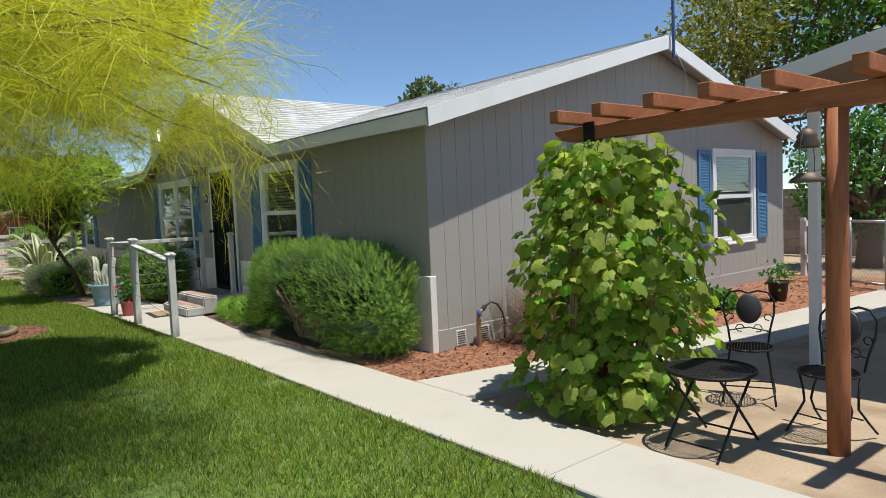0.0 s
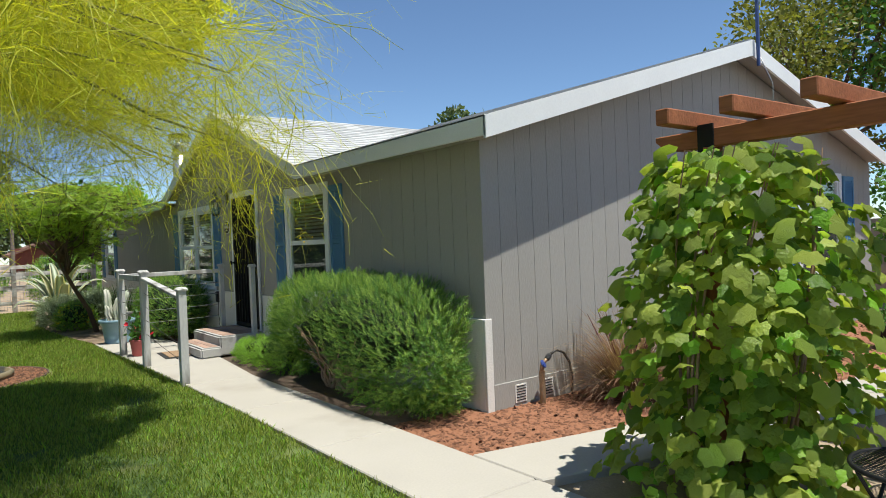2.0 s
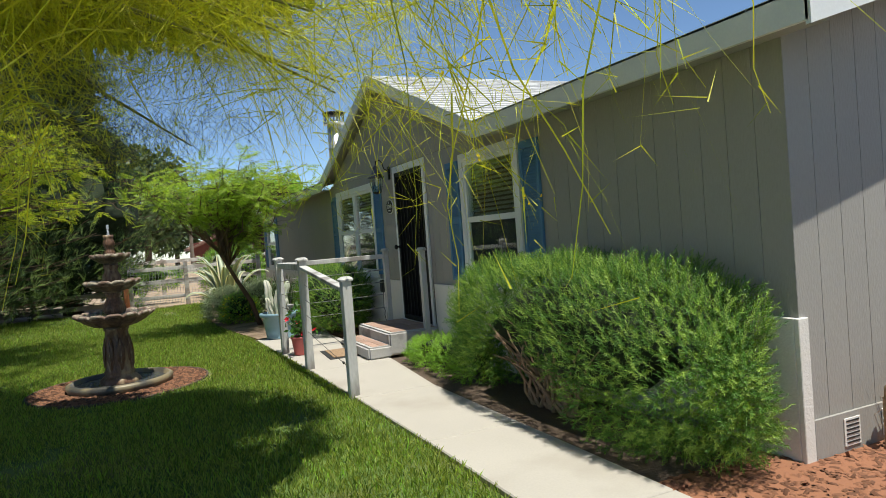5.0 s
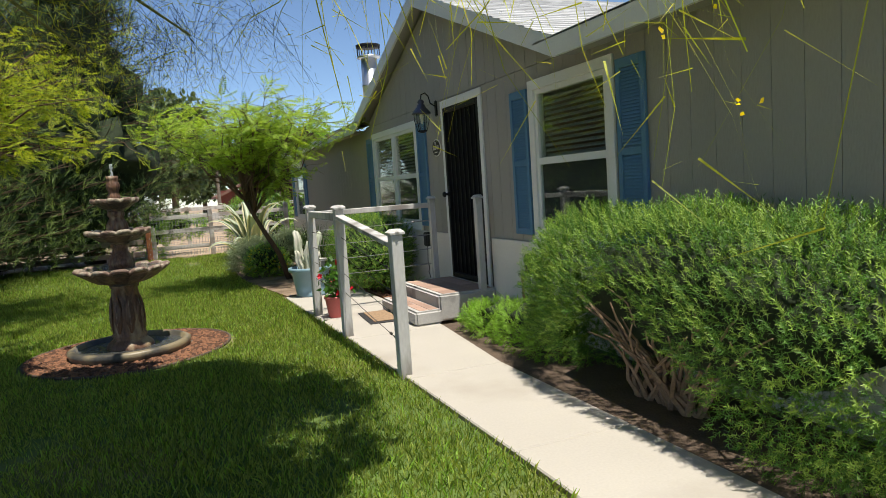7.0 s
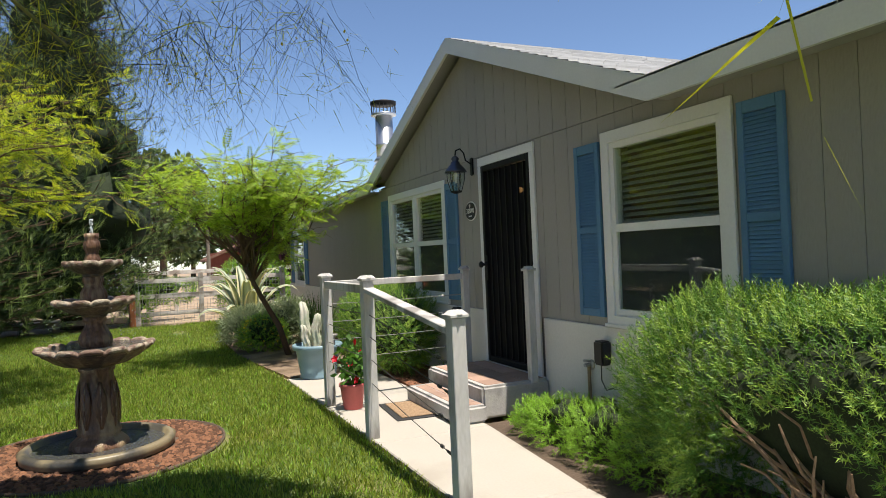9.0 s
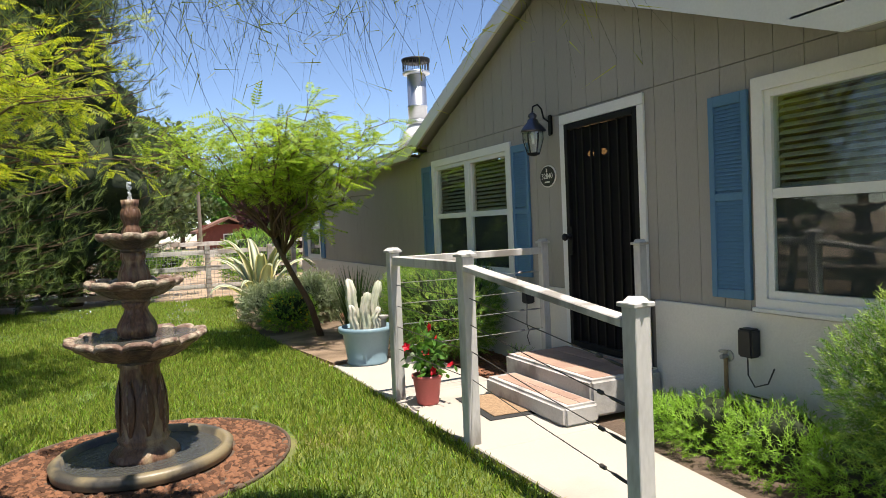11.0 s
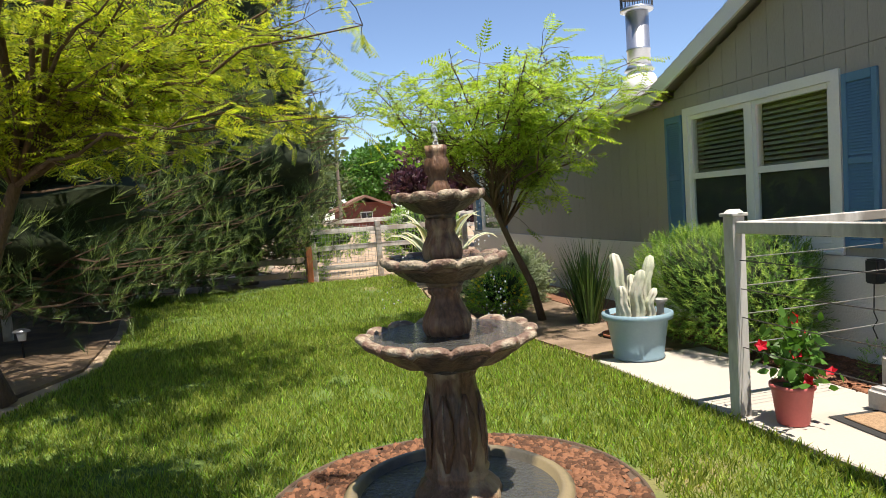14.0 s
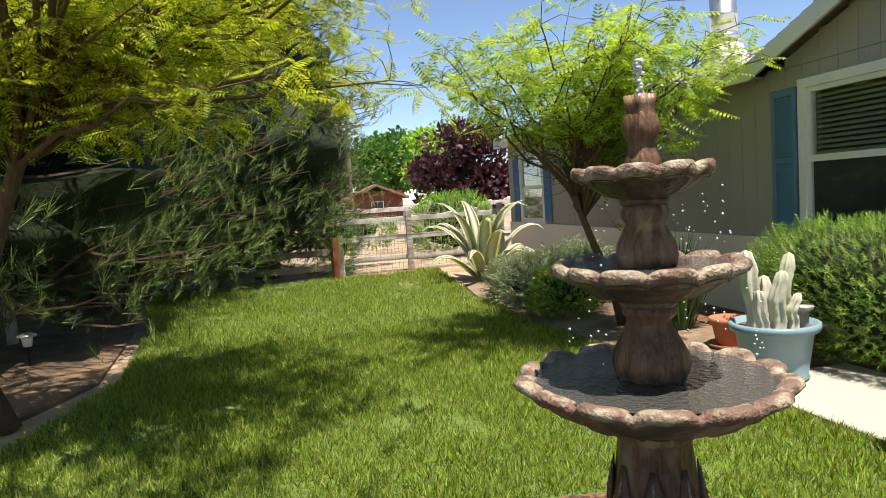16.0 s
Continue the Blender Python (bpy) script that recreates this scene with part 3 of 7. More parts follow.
def window(name, width, z0, z1, mullion, label):
    """A white vinyl window, trim outside, origin on the wall face at its middle, facing -y."""
    h, w = z1 - z0, width / 2
    win = part(name, surround(w, h, 0.085, -0.026, -0.002), M_TRIM, house, label)
    part("sill", cube(-w - 0.095, w + 0.095, -0.045, -0.028, -0.085, -0.06, 0.003), M_TRIM, win)
    lights = [(-w, w)] if not mullion else [(-w, -0.035), (0.035, w)]
    if mullion:
        part("mullion", cube(-0.034, 0.034, -0.018, 0.05, 0.001, h - 0.001, 0.003), M_TRIM, win)
    for a, b in lights:
        bm = bmesh.new()
        mz = h * 0.505
        for u in ((a, a + 0.045, 0, h), (b - 0.045, b, 0, h), (a + 0.045, b - 0.045, 0, 0.05), (a + 0.045, b - 0.045, h - 0.045, h), (a + 0.045, b - 0.045, mz - 0.03, mz + 0.03)):
            box(bm, u[0] + 0.001, u[1] - 0.001, -0.01, 0.06, u[2] + 0.001, u[3] - 0.001)
        part("sash", bm, M_TRIM, win)
        p = part("pane", cube(a + 0.046, b - 0.046, 0.012, 0.016, mz + 0.031, h - 0.046), M_PANE, win)
        q = part("pane", cube(a + 0.046, b - 0.046, 0.002, 0.006, 0.051, mz - 0.031), M_PANE, win)
        p.visible_shadow = q.visible_shadow = False
        part("insect_screen", cube(a + 0.046, b - 0.046, 0.02, 0.022, 0.051, mz - 0.031), M_SCREEN, win, "dark insect screen")
        bl = bmesh.new()
        k = int((h - 0.1) / 0.045)
        for i in range(k):
            z = 0.06 + 0.045 * i
            box(bl, a + 0.05, b - 0.05, -0.023, 0.023, -0.001, 0.001, pose(0, 0.058, z, 38, 0, 0))
        o = part("blind", bl, M_BLIND, win, "white slatted blind behind the glass")
    return win


def shutter(width, z0, z1, m, group_parent, louvre=0.0):
    h = z1 - z0
    s = part("shutter", bevel(box(box(box(box(box(bmesh.new(), -width / 2, -width / 2 + 0.045, -0.03, -0.002, 0, h), width / 2 - 0.045, width / 2, -0.03, -0.002, 0, h), -width / 2 + 0.045, width / 2 - 0.045, -0.03, -0.002, 0, 0.06), -width / 2 + 0.045, width / 2 - 0.045, -0.03, -0.002, h - 0.07, h), -width / 2 + 0.045, width / 2 - 0.045, -0.03, -0.002, h * 0.5 - 0.025, h * 0.5 + 0.025), 0.003), M_SHUTTER, group_parent, "blue louvred shutter")
    s.matrix_basis = m
    part("back_panel", cube(-width / 2 + 0.046, width / 2 - 0.046, -0.010, -0.003, 0.061, h - 0.071), M_SHUTTER, s)
    n = int(h / 0.026)
    me = mesh_of("slat", box(bmesh.new(), -width / 2 + 0.046, width / 2 - 0.046, -0.013, 0.011, -0.002, 0.002), M_SHUTTER)
    for i in range(n):
        z = 0.075 + (h - 0.16) * i / (n - 1)
        if abs(z - h * 0.5) < 0.035:
            continue
        o = new("slat", me)
        o.parent = s
        o.matrix_basis = pose(0, -0.0175, z, 64, 0, 0)
    return s


FRONT = -90
for o, mull, lab in ((WIN_A, False, "white single-hung window with slatted blind"), (WIN_B, True, "white double window with slatted blinds"), (WIN_C, False, "white single-hung window near the house corner")):
    w = window("window", o[1] - o[0], o[2], o[3], mull, lab)
    w.matrix_basis = pose(-0.001, (o[0] + o[1]) / 2, o[2], 0, 0, FRONT)
w = window("window", WIN_S[1] - WIN_S[0], WIN_S[2], WIN_S[3], False, "white single-hung window on the sunny side wall")
w.matrix_basis = pose((WIN_S[0] + WIN_S[1]) / 2, -0.001, WIN_S[2])
for y in (2.58, 4.19, 6.77, 9.14):
    shutter(0.31, 0.88, 2.2, pose(-0.001, y, 0.88, 0, 0, FRONT), house)
for y in (14.85, 16.42):
    shutter(0.30, 0.84, 2.12, pose(-0.001, y, 0.84, 0, 0, FRONT), house)
for x in (5.42, 7.3):
    shutter(0.36, 0.76, 2.22, pose(x, -0.001, 0.76), house)

# door
dw = DOOR[1] - DOOR[0]
door = part("door", cube(-dw / 2, dw / 2, 0.06, 0.1, -0.02, 0.0), M_DOOR, house, "closed black security screen door")
door.matrix_basis = pose(-0.001, (DOOR[0] + DOOR[1]) / 2, DOOR[2], 0, 0, FRONT)
h = DOOR[3] - DOOR[2]
part("door_frame", bevel(box(box(box(bmesh.new(), -dw / 2 - 0.07, -dw / 2, -0.026, -0.002, -0.02, h), dw / 2, dw / 2 + 0.07, -0.026, -0.002, -0.02, h), -dw / 2 - 0.07, dw / 2 + 0.07, -0.026, -0.002, h + 0.001, h + 0.085), 0.003), M_TRIM, door, "white door trim")
bm = bmesh.new()
for a, b, c, d in ((-dw / 2, -dw / 2 + 0.05, 0, h), (dw / 2 - 0.05, dw / 2, 0, h), (-dw / 2 + 0.05, dw / 2 - 0.05, 0, 0.06), (-dw / 2 + 0.05, dw / 2 - 0.05, h - 0.06, h)):
    box(bm, a + 0.002, b - 0.002, -0.03, 0.02, c + 0.002, d - 0.002)
part("security_frame", bevel(bm, 0.004), M_IRON, door, "black steel security frame")
for i in range(7):
    x = -dw / 2 + 0.13 + (dw - 0.26) * i / 6
    part("bar", cube(x - 0.008, x + 0.008, -0.012, 0.006, 0.06, h - 0.06), M_IRON, door)
M_MESH = bpy.data.materials.new("perforated black screen")
M_MESH.use_nodes = True
mb = M_MESH.node_tree.nodes["Principled BSDF"]
mb.inputs["Base Color"].default_value, mb.inputs["Roughness"].default_value, mb.inputs["Alpha"].default_value = (0.01, 0.01, 0.011, 1), 0.6, 0.95
mb.inputs["Specular IOR Level"].default_value = 0.1
ms = part("mesh_screen", cube(-dw / 2 + 0.05, dw / 2 - 0.05, 0.008, 0.011, 0.06, h - 0.06), M_MESH, door, "black perforated screen")
ceil = part("ceiling_lamp", tube([(1.0, 6.85, 2.38), (1.0, 6.85, 2.24), (1.0, 6.74, 2.19), (1.0, 6.74, 2.16)], 0.008, 6), M_IRON, house, "small ceiling lamp with warm bulbs inside")
M_BULB = emit_material("warm bulb", (1.0, 0.55, 0.2), 40)
for y in (6.74, 6.96):
    part("bulb", lathe([(0.0, 2.1), (0.03, 2.12), (0.035, 2.145), (0.015, 2.17)], 10, None, None, 1.0, y), M_BULB, ceil, "glowing bulb", True)
knob = lathe([(0.0, 0), (0.03, 0.004), (0.032, 0.012), (0.014, 0.02), (0.014, 0.04), (0.03, 0.05), (0.034, 0.065), (0.022, 0.08), (0, 0.082)], 14)
kn = part("door_handle", knob, M_IRON, door, "black knob and lock plate", True)
kn.matrix_basis = pose(-dw / 2 + 0.055, -0.03, 0.98, 90, 0, 0)
kn = part("lock", cube(-0.03, 0.03, -0.006, 0.0, -0.16, 0.09, 0.003), M_IRON, door)
kn.matrix_basis = pose(-dw / 2 + 0.055, -0.031, 0.98)

# ---- steps, mat, railing ----
steps = thing("front_steps", "two concrete front steps paved with pale red brick", "steps")
for z0, z1, x0, x1, y0, y1 in ((0.028, 0.175, -0.97, -0.68, 4.75, 5.88), (0.028, 0.30, -0.68, -0.031, 4.84, 6.05)):
    st = part("step", bevel(box(bmesh.new(), x0, x1, y0, y1, z0, z1 - 0.004), 0.022, 3), M_STEPC, steps, "grey rendered step")
    nx = 2 if x1 - x0 < 0.5 else 3
    bw, bl = (x1 - x0 - 0.09) / nx, 0.2
    me = None
    for i in range(nx):
        y = y0 + 0.05 - (0.1 if i % 2 else 0)
        while y < y1 - 0.05:
            a, b = max(y, y0 + 0.05), min(y + bl, y1 - 0.05)
            if b - a > 0.04:
                part("brick", cube(x0 + 0.06 + bw * i + 0.004, x0 + 0.06 + bw * (i + 1) - 0.004, a + 0.004, b - 0.004, z1 - 0.012, z1, 0.003), M_BRICK, st)
            y += bl

mat_thing = thing("doormat", "tan coir doormat with black rubber border", "doormat", at=(-1.07, 5.5, 0.031), turn=-4)
part("border", bevel(box(bmesh.new(), -0.22, 0.22, -0.34, 0.34, 0, 0.008), 0.004), M_RUBBER, mat_thing, "black rubber border")
part("coir_pad", bevel(box(bmesh.new(), -0.165, 0.165, -0.285, 0.285, 0.008, 0.018), 0.004), M_COIR, mat_thing, "tan bristle pad")

railing = thing("railing", "weathered white wooden railing with steel cables beside the path", "railing")
POSTS = ((-1.6, 3.27, 1.10), (-1.635, 4.82, 1.27), (-1.65, 6.11, 1.27), (-0.18, 6.16, 1.27), (-0.17, 4.88, 1.27))
for x, y, h in POSTS:
    w = 0.043 if x < -1 else 0.034
    p = part("post", bevel(box(bmesh.new(), -w, w, -w, w, 0.0, h - 0.04), 0.004), M_RAIL, railing)
    p.matrix_basis = pose(x, y, 0, 0, 0, 2)
    bm = box(bmesh.new(), -w - 0.015, w + 0.015, -w - 0.015, w + 0.015, h - 0.04, h - 0.02)
    bevel(bm, 0.004)
    lathe([(1.41 * w + 0.014, h - 0.02), (0.045, h), (0.0, h + 0.002)], 4, bm)
    part("post_cap", bm, M_RAIL, p, "moulded post cap")
part("anchor_strap", cube(-0.215, -0.125, 4.835, 4.925, 0.2, 0.235), M_WIRE, railing, "steel strap round a post")


def rail(a, b, w=0.085, t=0.038):
    a, b = Vector(a), Vector(b)
    d = b - a
    ln = d.length
    m = Matrix.Translation((a + b) / 2) @ d.to_track_quat('Y', 'Z').to_matrix().to_4x4()
    bm = bevel(box(bmesh.new(), -w / 2, w / 2, -ln / 2, ln / 2, -t / 2, t / 2), 0.005)
    bm.transform(m)
    return part("rail", bm, M_RAIL, railing)


rail((-1.60, 3.32, 0.985), (-1.635, 4.775, 1.16))
rail((-1.635, 4.865, 1.165), (-1.65, 6.065, 1.165), 0.05, 0.07)
rail((-1.605, 6.11, 1.165), (-0.215, 6.16, 1.165), 0.045, 0.06)


def cable(a, b, mat, fit=True):
    a, b = Vector(a), Vector(b)
    c = part("cable", tube([a, (a + b) / 2 - Vector((0, 0, 0.006)), b], 0.0032, 5), mat, railing)
    if fit:
        d = (b - a).normalized()
        bm = tube([a + d * 0.03, a + d * 0.06, a + d * 0.13, a + d * 0.16], [0.004, 0.008, 0.008, 0.004], 6)
        tube([a + d * 0.19, a + d * 0.2, a + d * 0.23, a + d * 0.24], [0.004, 0.011, 0.011, 0.004], 6, bm)
        part("turnbuckle", bm, mat, c)


for dz in (0.3, 0.47, 0.64, 0.82):
    cable((-1.60, 3.31, 1.10 - dz - 0.02), (-1.635, 4.78, 1.27 - dz), M_DARKWIRE)
    cable((-1.635, 4.86, 1.27 - dz), (-1.65, 6.07, 1.27 - dz), M_DARKWIRE, False)
    cable((-0.215, 6.16, 1.28 - dz), (-1.61, 6.11, 1.28 - dz), M_WIRE)

M_LAMPCAP = material("polished dark metal", (0.1, 0.1, 0.115), 0.3, 0.2, 12, 120, 0.15, 0.001, metal=0.85)
# ---- porch lamp, number plaque, outlets, flue ----
lamp = thing("wall_lantern", "black metal carriage lantern on the wall beside the door", "wall lamp", at=(-0.002, 6.22, 2.215), turn=-90)
part("back_plate", bevel(box(bmesh.new(), -0.033, 0.033, -0.018, 0, 0.0, 0.19), 0.012, 2), M_IRON, lamp)
part("arm", tube([(0, -0.018, 0.12), (0, -0.08, 0.16), (0, -0.10, 0.24), (0, -0.14, 0.28), (0, -0.19, 0.26), (0, -0.2, 0.2)], 0.008, 6), M_IRON, lamp)
part("cap", lathe([(0.122, 0.03), (0.118, 0.045), (0.085, 0.085), (0.055, 0.115), (0.048, 0.14), (0.03, 0.148), (0.045, 0.17), (0.035, 0.192), (0.012, 0.205), (0, 0.215)], 8, None, None, 0, -0.2), M_LAMPCAP, lamp, "polished dark lantern roof", True)
part("glass", lathe([(0.055, -0.16), (0.09, -0.04), (0.088, 0.055)], 8, None, None, 0, -0.2), M_PANE, lamp, "bevelled glass panes").visible_shadow = False
for k in range(6):
    a = math.pi * 2 * k / 6
    part("glazing_bar", tube([(0.056 * math.cos(a), -0.2 + 0.056 * math.sin(a), -0.165), (0.091 * math.cos(a), -0.2 + 0.091 * math.sin(a), -0.04), (0.09 * math.cos(a), -0.2 + 0.09 * math.sin(a), 0.058)], 0.004, 4), M_IRON, lamp)
part("bulb", lathe([(0.012, -0.08), (0.016, -0.02), (0.024, 0.01), (0.012, 0.04), (0, 0.045)], 10, None, None, 0, -0.2), M_TRIM, lamp, "clear bulb in a socket", True)
part("base_ring", lathe([(0.02, -0.19), (0.06, -0.175), (0.06, -0.162)], 8, None, None, 0, -0.2), M_IRON, lamp)

plaque = thing("house_number_plaque", "black oval house number plaque with white border", "plaque", at=(-0.002, 6.29, 1.845), turn=-90)
def oval(a, b, y0, y1, n=40):
    bm = bmesh.new()
    f = [bm.verts.new((a * math.cos(2 * math.pi * i / n), y0, b * math.sin(2 * math.pi * i / n))) for i in range(n)]
    k = [bm.verts.new((v.co.x, y1, v.co.z)) for v in f]
    bm.faces.new(f); bm.faces.new(k[::-1])
    for i in range(n):
        j = (i + 1) % n
        bm.faces.new((f[j], f[i], k[i], k[j]))
    return bm
M_WHITE = material("white enamel", (0.75, 0.74, 0.72), 0.5, 0.03, 5)
part("rim", oval(0.128, 0.103, -0.010, 0.0), M_WHITE, plaque, "white oval border")
part("plate", oval(0.118, 0.093, -0.016, -0.0105), M_PLASTIC, plaque)


def lettering(text, size, m, mat, parent, name="lettering"):
    cu = bpy.data.curves.new(name, 'FONT')
    cu.body, cu.size, cu.align_x, cu.align_y, cu.extrude = text, size, 'CENTER', 'CENTER', 0.001
    tmp = bpy.data.objects.new("tmp", cu)
    scene.collection.objects.link(tmp)
    me = bpy.data.meshes.new_from_object(tmp)
    bpy.data.objects.remove(tmp)
    me.materials.clear(); me.materials.append(mat)
    ob = new(name, me)
    ob.parent = parent
    ob.matrix_basis = m
    return ob


lettering("32840", 0.075, pose(0, -0.0185, 0, 90, 0, 0), M_WHITE, plaque)
part("motif", lathe([(0.024, 0.0), (0.02, 0.003), (0, 0.003)], 3), M_WHITE, plaque, "small white pictogram").matrix_basis = pose(0, -0.0165, 0.055, 90, 0, 90)
part("street_name_bar", cube(-0.04, 0.04, -0.0185, -0.0165, -0.06, -0.047), M_WHITE, plaque)

for y, z, lab in ((6.62, 0.72, "dark covered outlet box with a hanging cord on the skirting"), (4.02, 0.62, "dark covered outlet box on the white skirting")):
    o = thing("outlet_box", lab, "outlet", "outlet boxes", at=(-0.029, y, z), turn=-90)
    part("cover", bevel(box(bmesh.new(), -0.055, 0.055, -0.09, 0, -0.09, 0.09), 0.012, 2), M_PLASTIC, o)
    part("cord", tube([(0, -0.06, -0.09), (0.01, -0.07, -0.2), (0.05, -0.06, -0.27), (0.12, -0.03, -0.24), (0.16, -0.02, -0.14)] if y < 5 else [(0, -0.06, -0.09), (0.0, -0.07, -0.3), (0.02, -0.06, -0.36), (-0.02, -0.06, -0.42), (0.01, -0.05, -0.5)], 0.005, 5), M_DARKWIRE, o)
tap = thing("wall_faucet", "small grey faucet on the white skirting", "faucet", at=(-0.029, 4.22, 0.5), turn=-90)
part("flange", lathe([(0.04, 0), (0.04, 0.01), (0.015, 0.02), (0.015, 0.07), (0, 0.075)], 12), M_WIRE, tap).matrix_basis = pose(0, 0, 0, 90, 0, 0)
part("valve_wheel", lathe([(0.03, 0), (0.03, 0.012), (0.0, 0.014)], 10), M_WIRE, tap).matrix_basis = pose(0, -0.05, 0.03)
part("pipe", tube([(0, -0.03, -0.01), (0.0, -0.03, -0.16), (0.0, -0.02, -0.46)], 0.014, 6), M_COPPER, tap)

flue = thing("chimney_flue", "shiny galvanised metal flue with a mesh cap on the roof", "chimney", at=(0.56, 10.72, 0))
part("flashing", lathe([(0.34, 2.62), (0.2, 2.95), (0.155, 3.0)], 24), M_TRIM, flue, "pale roof flashing", True)
part("pipe", lathe([(0.15, 2.9), (0.15, 3.28), (0.158, 3.285), (0.158, 3.31), (0.15, 3.315), (0.15, 3.78)], 24), M_STEEL, flue, "shiny metal pipe", True)
part("storm_collar", lathe([(0.2, 3.02), (0.155, 3.09)], 24), M_STEEL, flue, "", True)
part("cap_band", lathe([(0.14, 3.78), (0.215, 3.80), (0.215, 3.83), (0.19, 3.835)], 24), M_STEEL, flue, "", True)
bm = bmesh.new()
for k in range(20):
    a = math.pi * k / 10
    tube([(0.205 * math.cos(a), 0.205 * math.sin(a), 3.82), (0.205 * math.cos(a), 0.205 * math.sin(a), 3.99)], 0.006, 4, bm)
part("spark_mesh", bm, M_DARKWIRE, flue, "dark spark mesh")
part("cap_lid", lathe([(0.0, 3.98), (0.22, 3.985), (0.225, 4.03), (0.15, 4.05), (0, 4.06)], 24), M_IRON, flue, "dark flat cap", True)

# ---- fountain ----
FX, FY0 = -3.55, 5.66
fountain = thing("fountain", "three-tier mottled cast stone fountain with scalloped bowls", "fountain", at=(FX, FY0, 0))


def ribs(n, amp):
    return lambda a, r, z: r * (1 + amp * math.cos(n * a))


part("pedestal", lathe([(0.2, 0.03), (0.205, 0.07), (0.195, 0.1), (0.165, 0.13), (0.14, 0.15), (0.15, 0.17), (0.152, 0.185), (0.138, 0.2), (0.143, 0.27), (0.142, 0.36), (0.133, 0.45), (0.12, 0.54), (0.11, 0.625), (0.124, 0.64), (0.124, 0.66), (0.1, 0.68)], 64, None, ribs(8, 0.035)), M_FRED, fountain, "reddish pedestal with acanthus leaves", True)
for i in range(8):
    a = 2 * math.pi * i / 8 + 0.2
    bm = tube([(0.142, 0, 0.21), (0.156, 0, 0.33), (0.15, 0, 0.45), (0.13, 0, 0.56)], [0.012, 0.045, 0.042, 0.008], 8)
    for v in bm.verts:
        v.co.x = 0.138 + (v.co.x - 0.14) * 0.26 - 0.06 * max(0, v.co.z - 0.4)
    o = part("acanthus_leaf", bm, M_FRED, fountain, "carved leaf", True)
    o.matrix_basis = pose(0, 0, 0, 0, 0, math.degrees(a))
    part("leaf_midrib", tube([(0.152, 0, 0.23), (0.154, 0, 0.35), (0.149, 0, 0.45), (0.133, 0, 0.54)], [0.003, 0.006, 0.005, 0.002], 5), M_FRIM, o, "", True)


def fluted(r, n, amp):
    """Flutes that deepen towards the edge of a bowl of radius r, uneven from lobe to lobe."""
    def f(a, q, z):
        k = abs(math.sin(n * a / 2))
        e = (q / r) ** 1.5
        u = 0.012 * math.sin(3 * a + r * 30) + 0.008 * math.sin(7 * a)
        return (q * (1 + (amp * (k * 1.25 - 1) + u) * e), z - 0.07 * r * (1 - k) ** 2 * e)
    return f


def bowl(r, z, h, stem, n):
    """A scalloped bowl whose rim lies at z."""
    wave = fluted(r, n, 0.075)
    out = [(stem, z - h), (stem * 1.25, z - h + 0.012), (r * 0.58, z - h * 0.78), (r * 0.78, z - h * 0.52), (r * 0.9, z - h * 0.3), (r * 0.955, z - 0.04)]
    b = part("bowl", lathe(out + [(r * 0.93, z - 0.025), (r * 0.7, z - h * 0.4), (0.02, z - h * 0.55)], 168, None, wave), M_FOUNT, fountain, "dark fluted stone bowl", True)
    part("rim", lathe([(r * 0.945, z - 0.038), (r * 0.985, z - 0.034), (r * 1.012, z - 0.02), (r * 1.005, z - 0.006), (r * 0.975, z + 0.003), (r * 0.92, z + 0.002), (r * 0.88, z - 0.006), (r * 0.85, z - 0.035)], 168, None, wave), M_FRIM, b, "pale worn scalloped rim", True)
    part("water", lathe([(0.001, z - 0.016), (r * 0.5, z - 0.016), (r * 0.89, z - 0.016)], 64, None, None, 0, 0, False), M_WATER, b, "rippling water", True)
    part("collar", lathe([(stem * 1.02, z - h - 0.014), (stem * 1.14, z - h), (stem * 1.0, z - h + 0.014)], 40), M_FOUNT, b, "", True)


M_WATER = bpy.data.materials.new("water")
M_WATER.use_nodes = True
wb = M_WATER.node_tree.nodes["Principled BSDF"]
wb.inputs["Base Color"].default_value = (0.06, 0.062, 0.06, 1)
wb.inputs["Roughness"].default_value = 0.06
wb.inputs["Specular IOR Level"].default_value = 0.9
wt, wbp = M_WATER.node_tree.nodes.new("ShaderNodeTexNoise"), M_WATER.node_tree.nodes.new("ShaderNodeBump")
wt.inputs["Scale"].default_value, wbp.inputs["Strength"].default_value, wbp.inputs["Distance"].default_value = 38, 1.0, 0.02
M_WATER.node_tree.links.new(wt.outputs[0], wbp.inputs["Height"]); M_WATER.node_tree.links.new(wbp.outputs[0], wb.inputs["Normal"])

bowl(0.412, 0.836, 0.17, 0.118, 14)
part("stem", lathe([(0.09, 0.66), (0.092, 0.81), (0.108, 0.835), (0.114, 0.865), (0.108, 0.9), (0.088, 0.94), (0.07, 0.975), (0.064, 1.0), (0.078, 1.015), (0.08, 1.035), (0.068, 1.047), (0.07, 1.06)], 60, None, ribs(10, 0.05)), M_FRED, fountain, "reddish baluster stem", True)
bowl(0.287, 1.184, 0.128, 0.08, 12)
part("stem", lathe([(0.07, 1.06), (0.074, 1.15), (0.088, 1.175), (0.091, 1.2), (0.085, 1.235), (0.068, 1.27), (0.058, 1.295), (0.07, 1.315), (0.07, 1.335), (0.06, 1.37)], 60, None, ribs(8, 0.06)), M_FRED, fountain, "reddish baluster stem", True)
bowl(0.209, 1.474, 0.108, 0.066, 10)
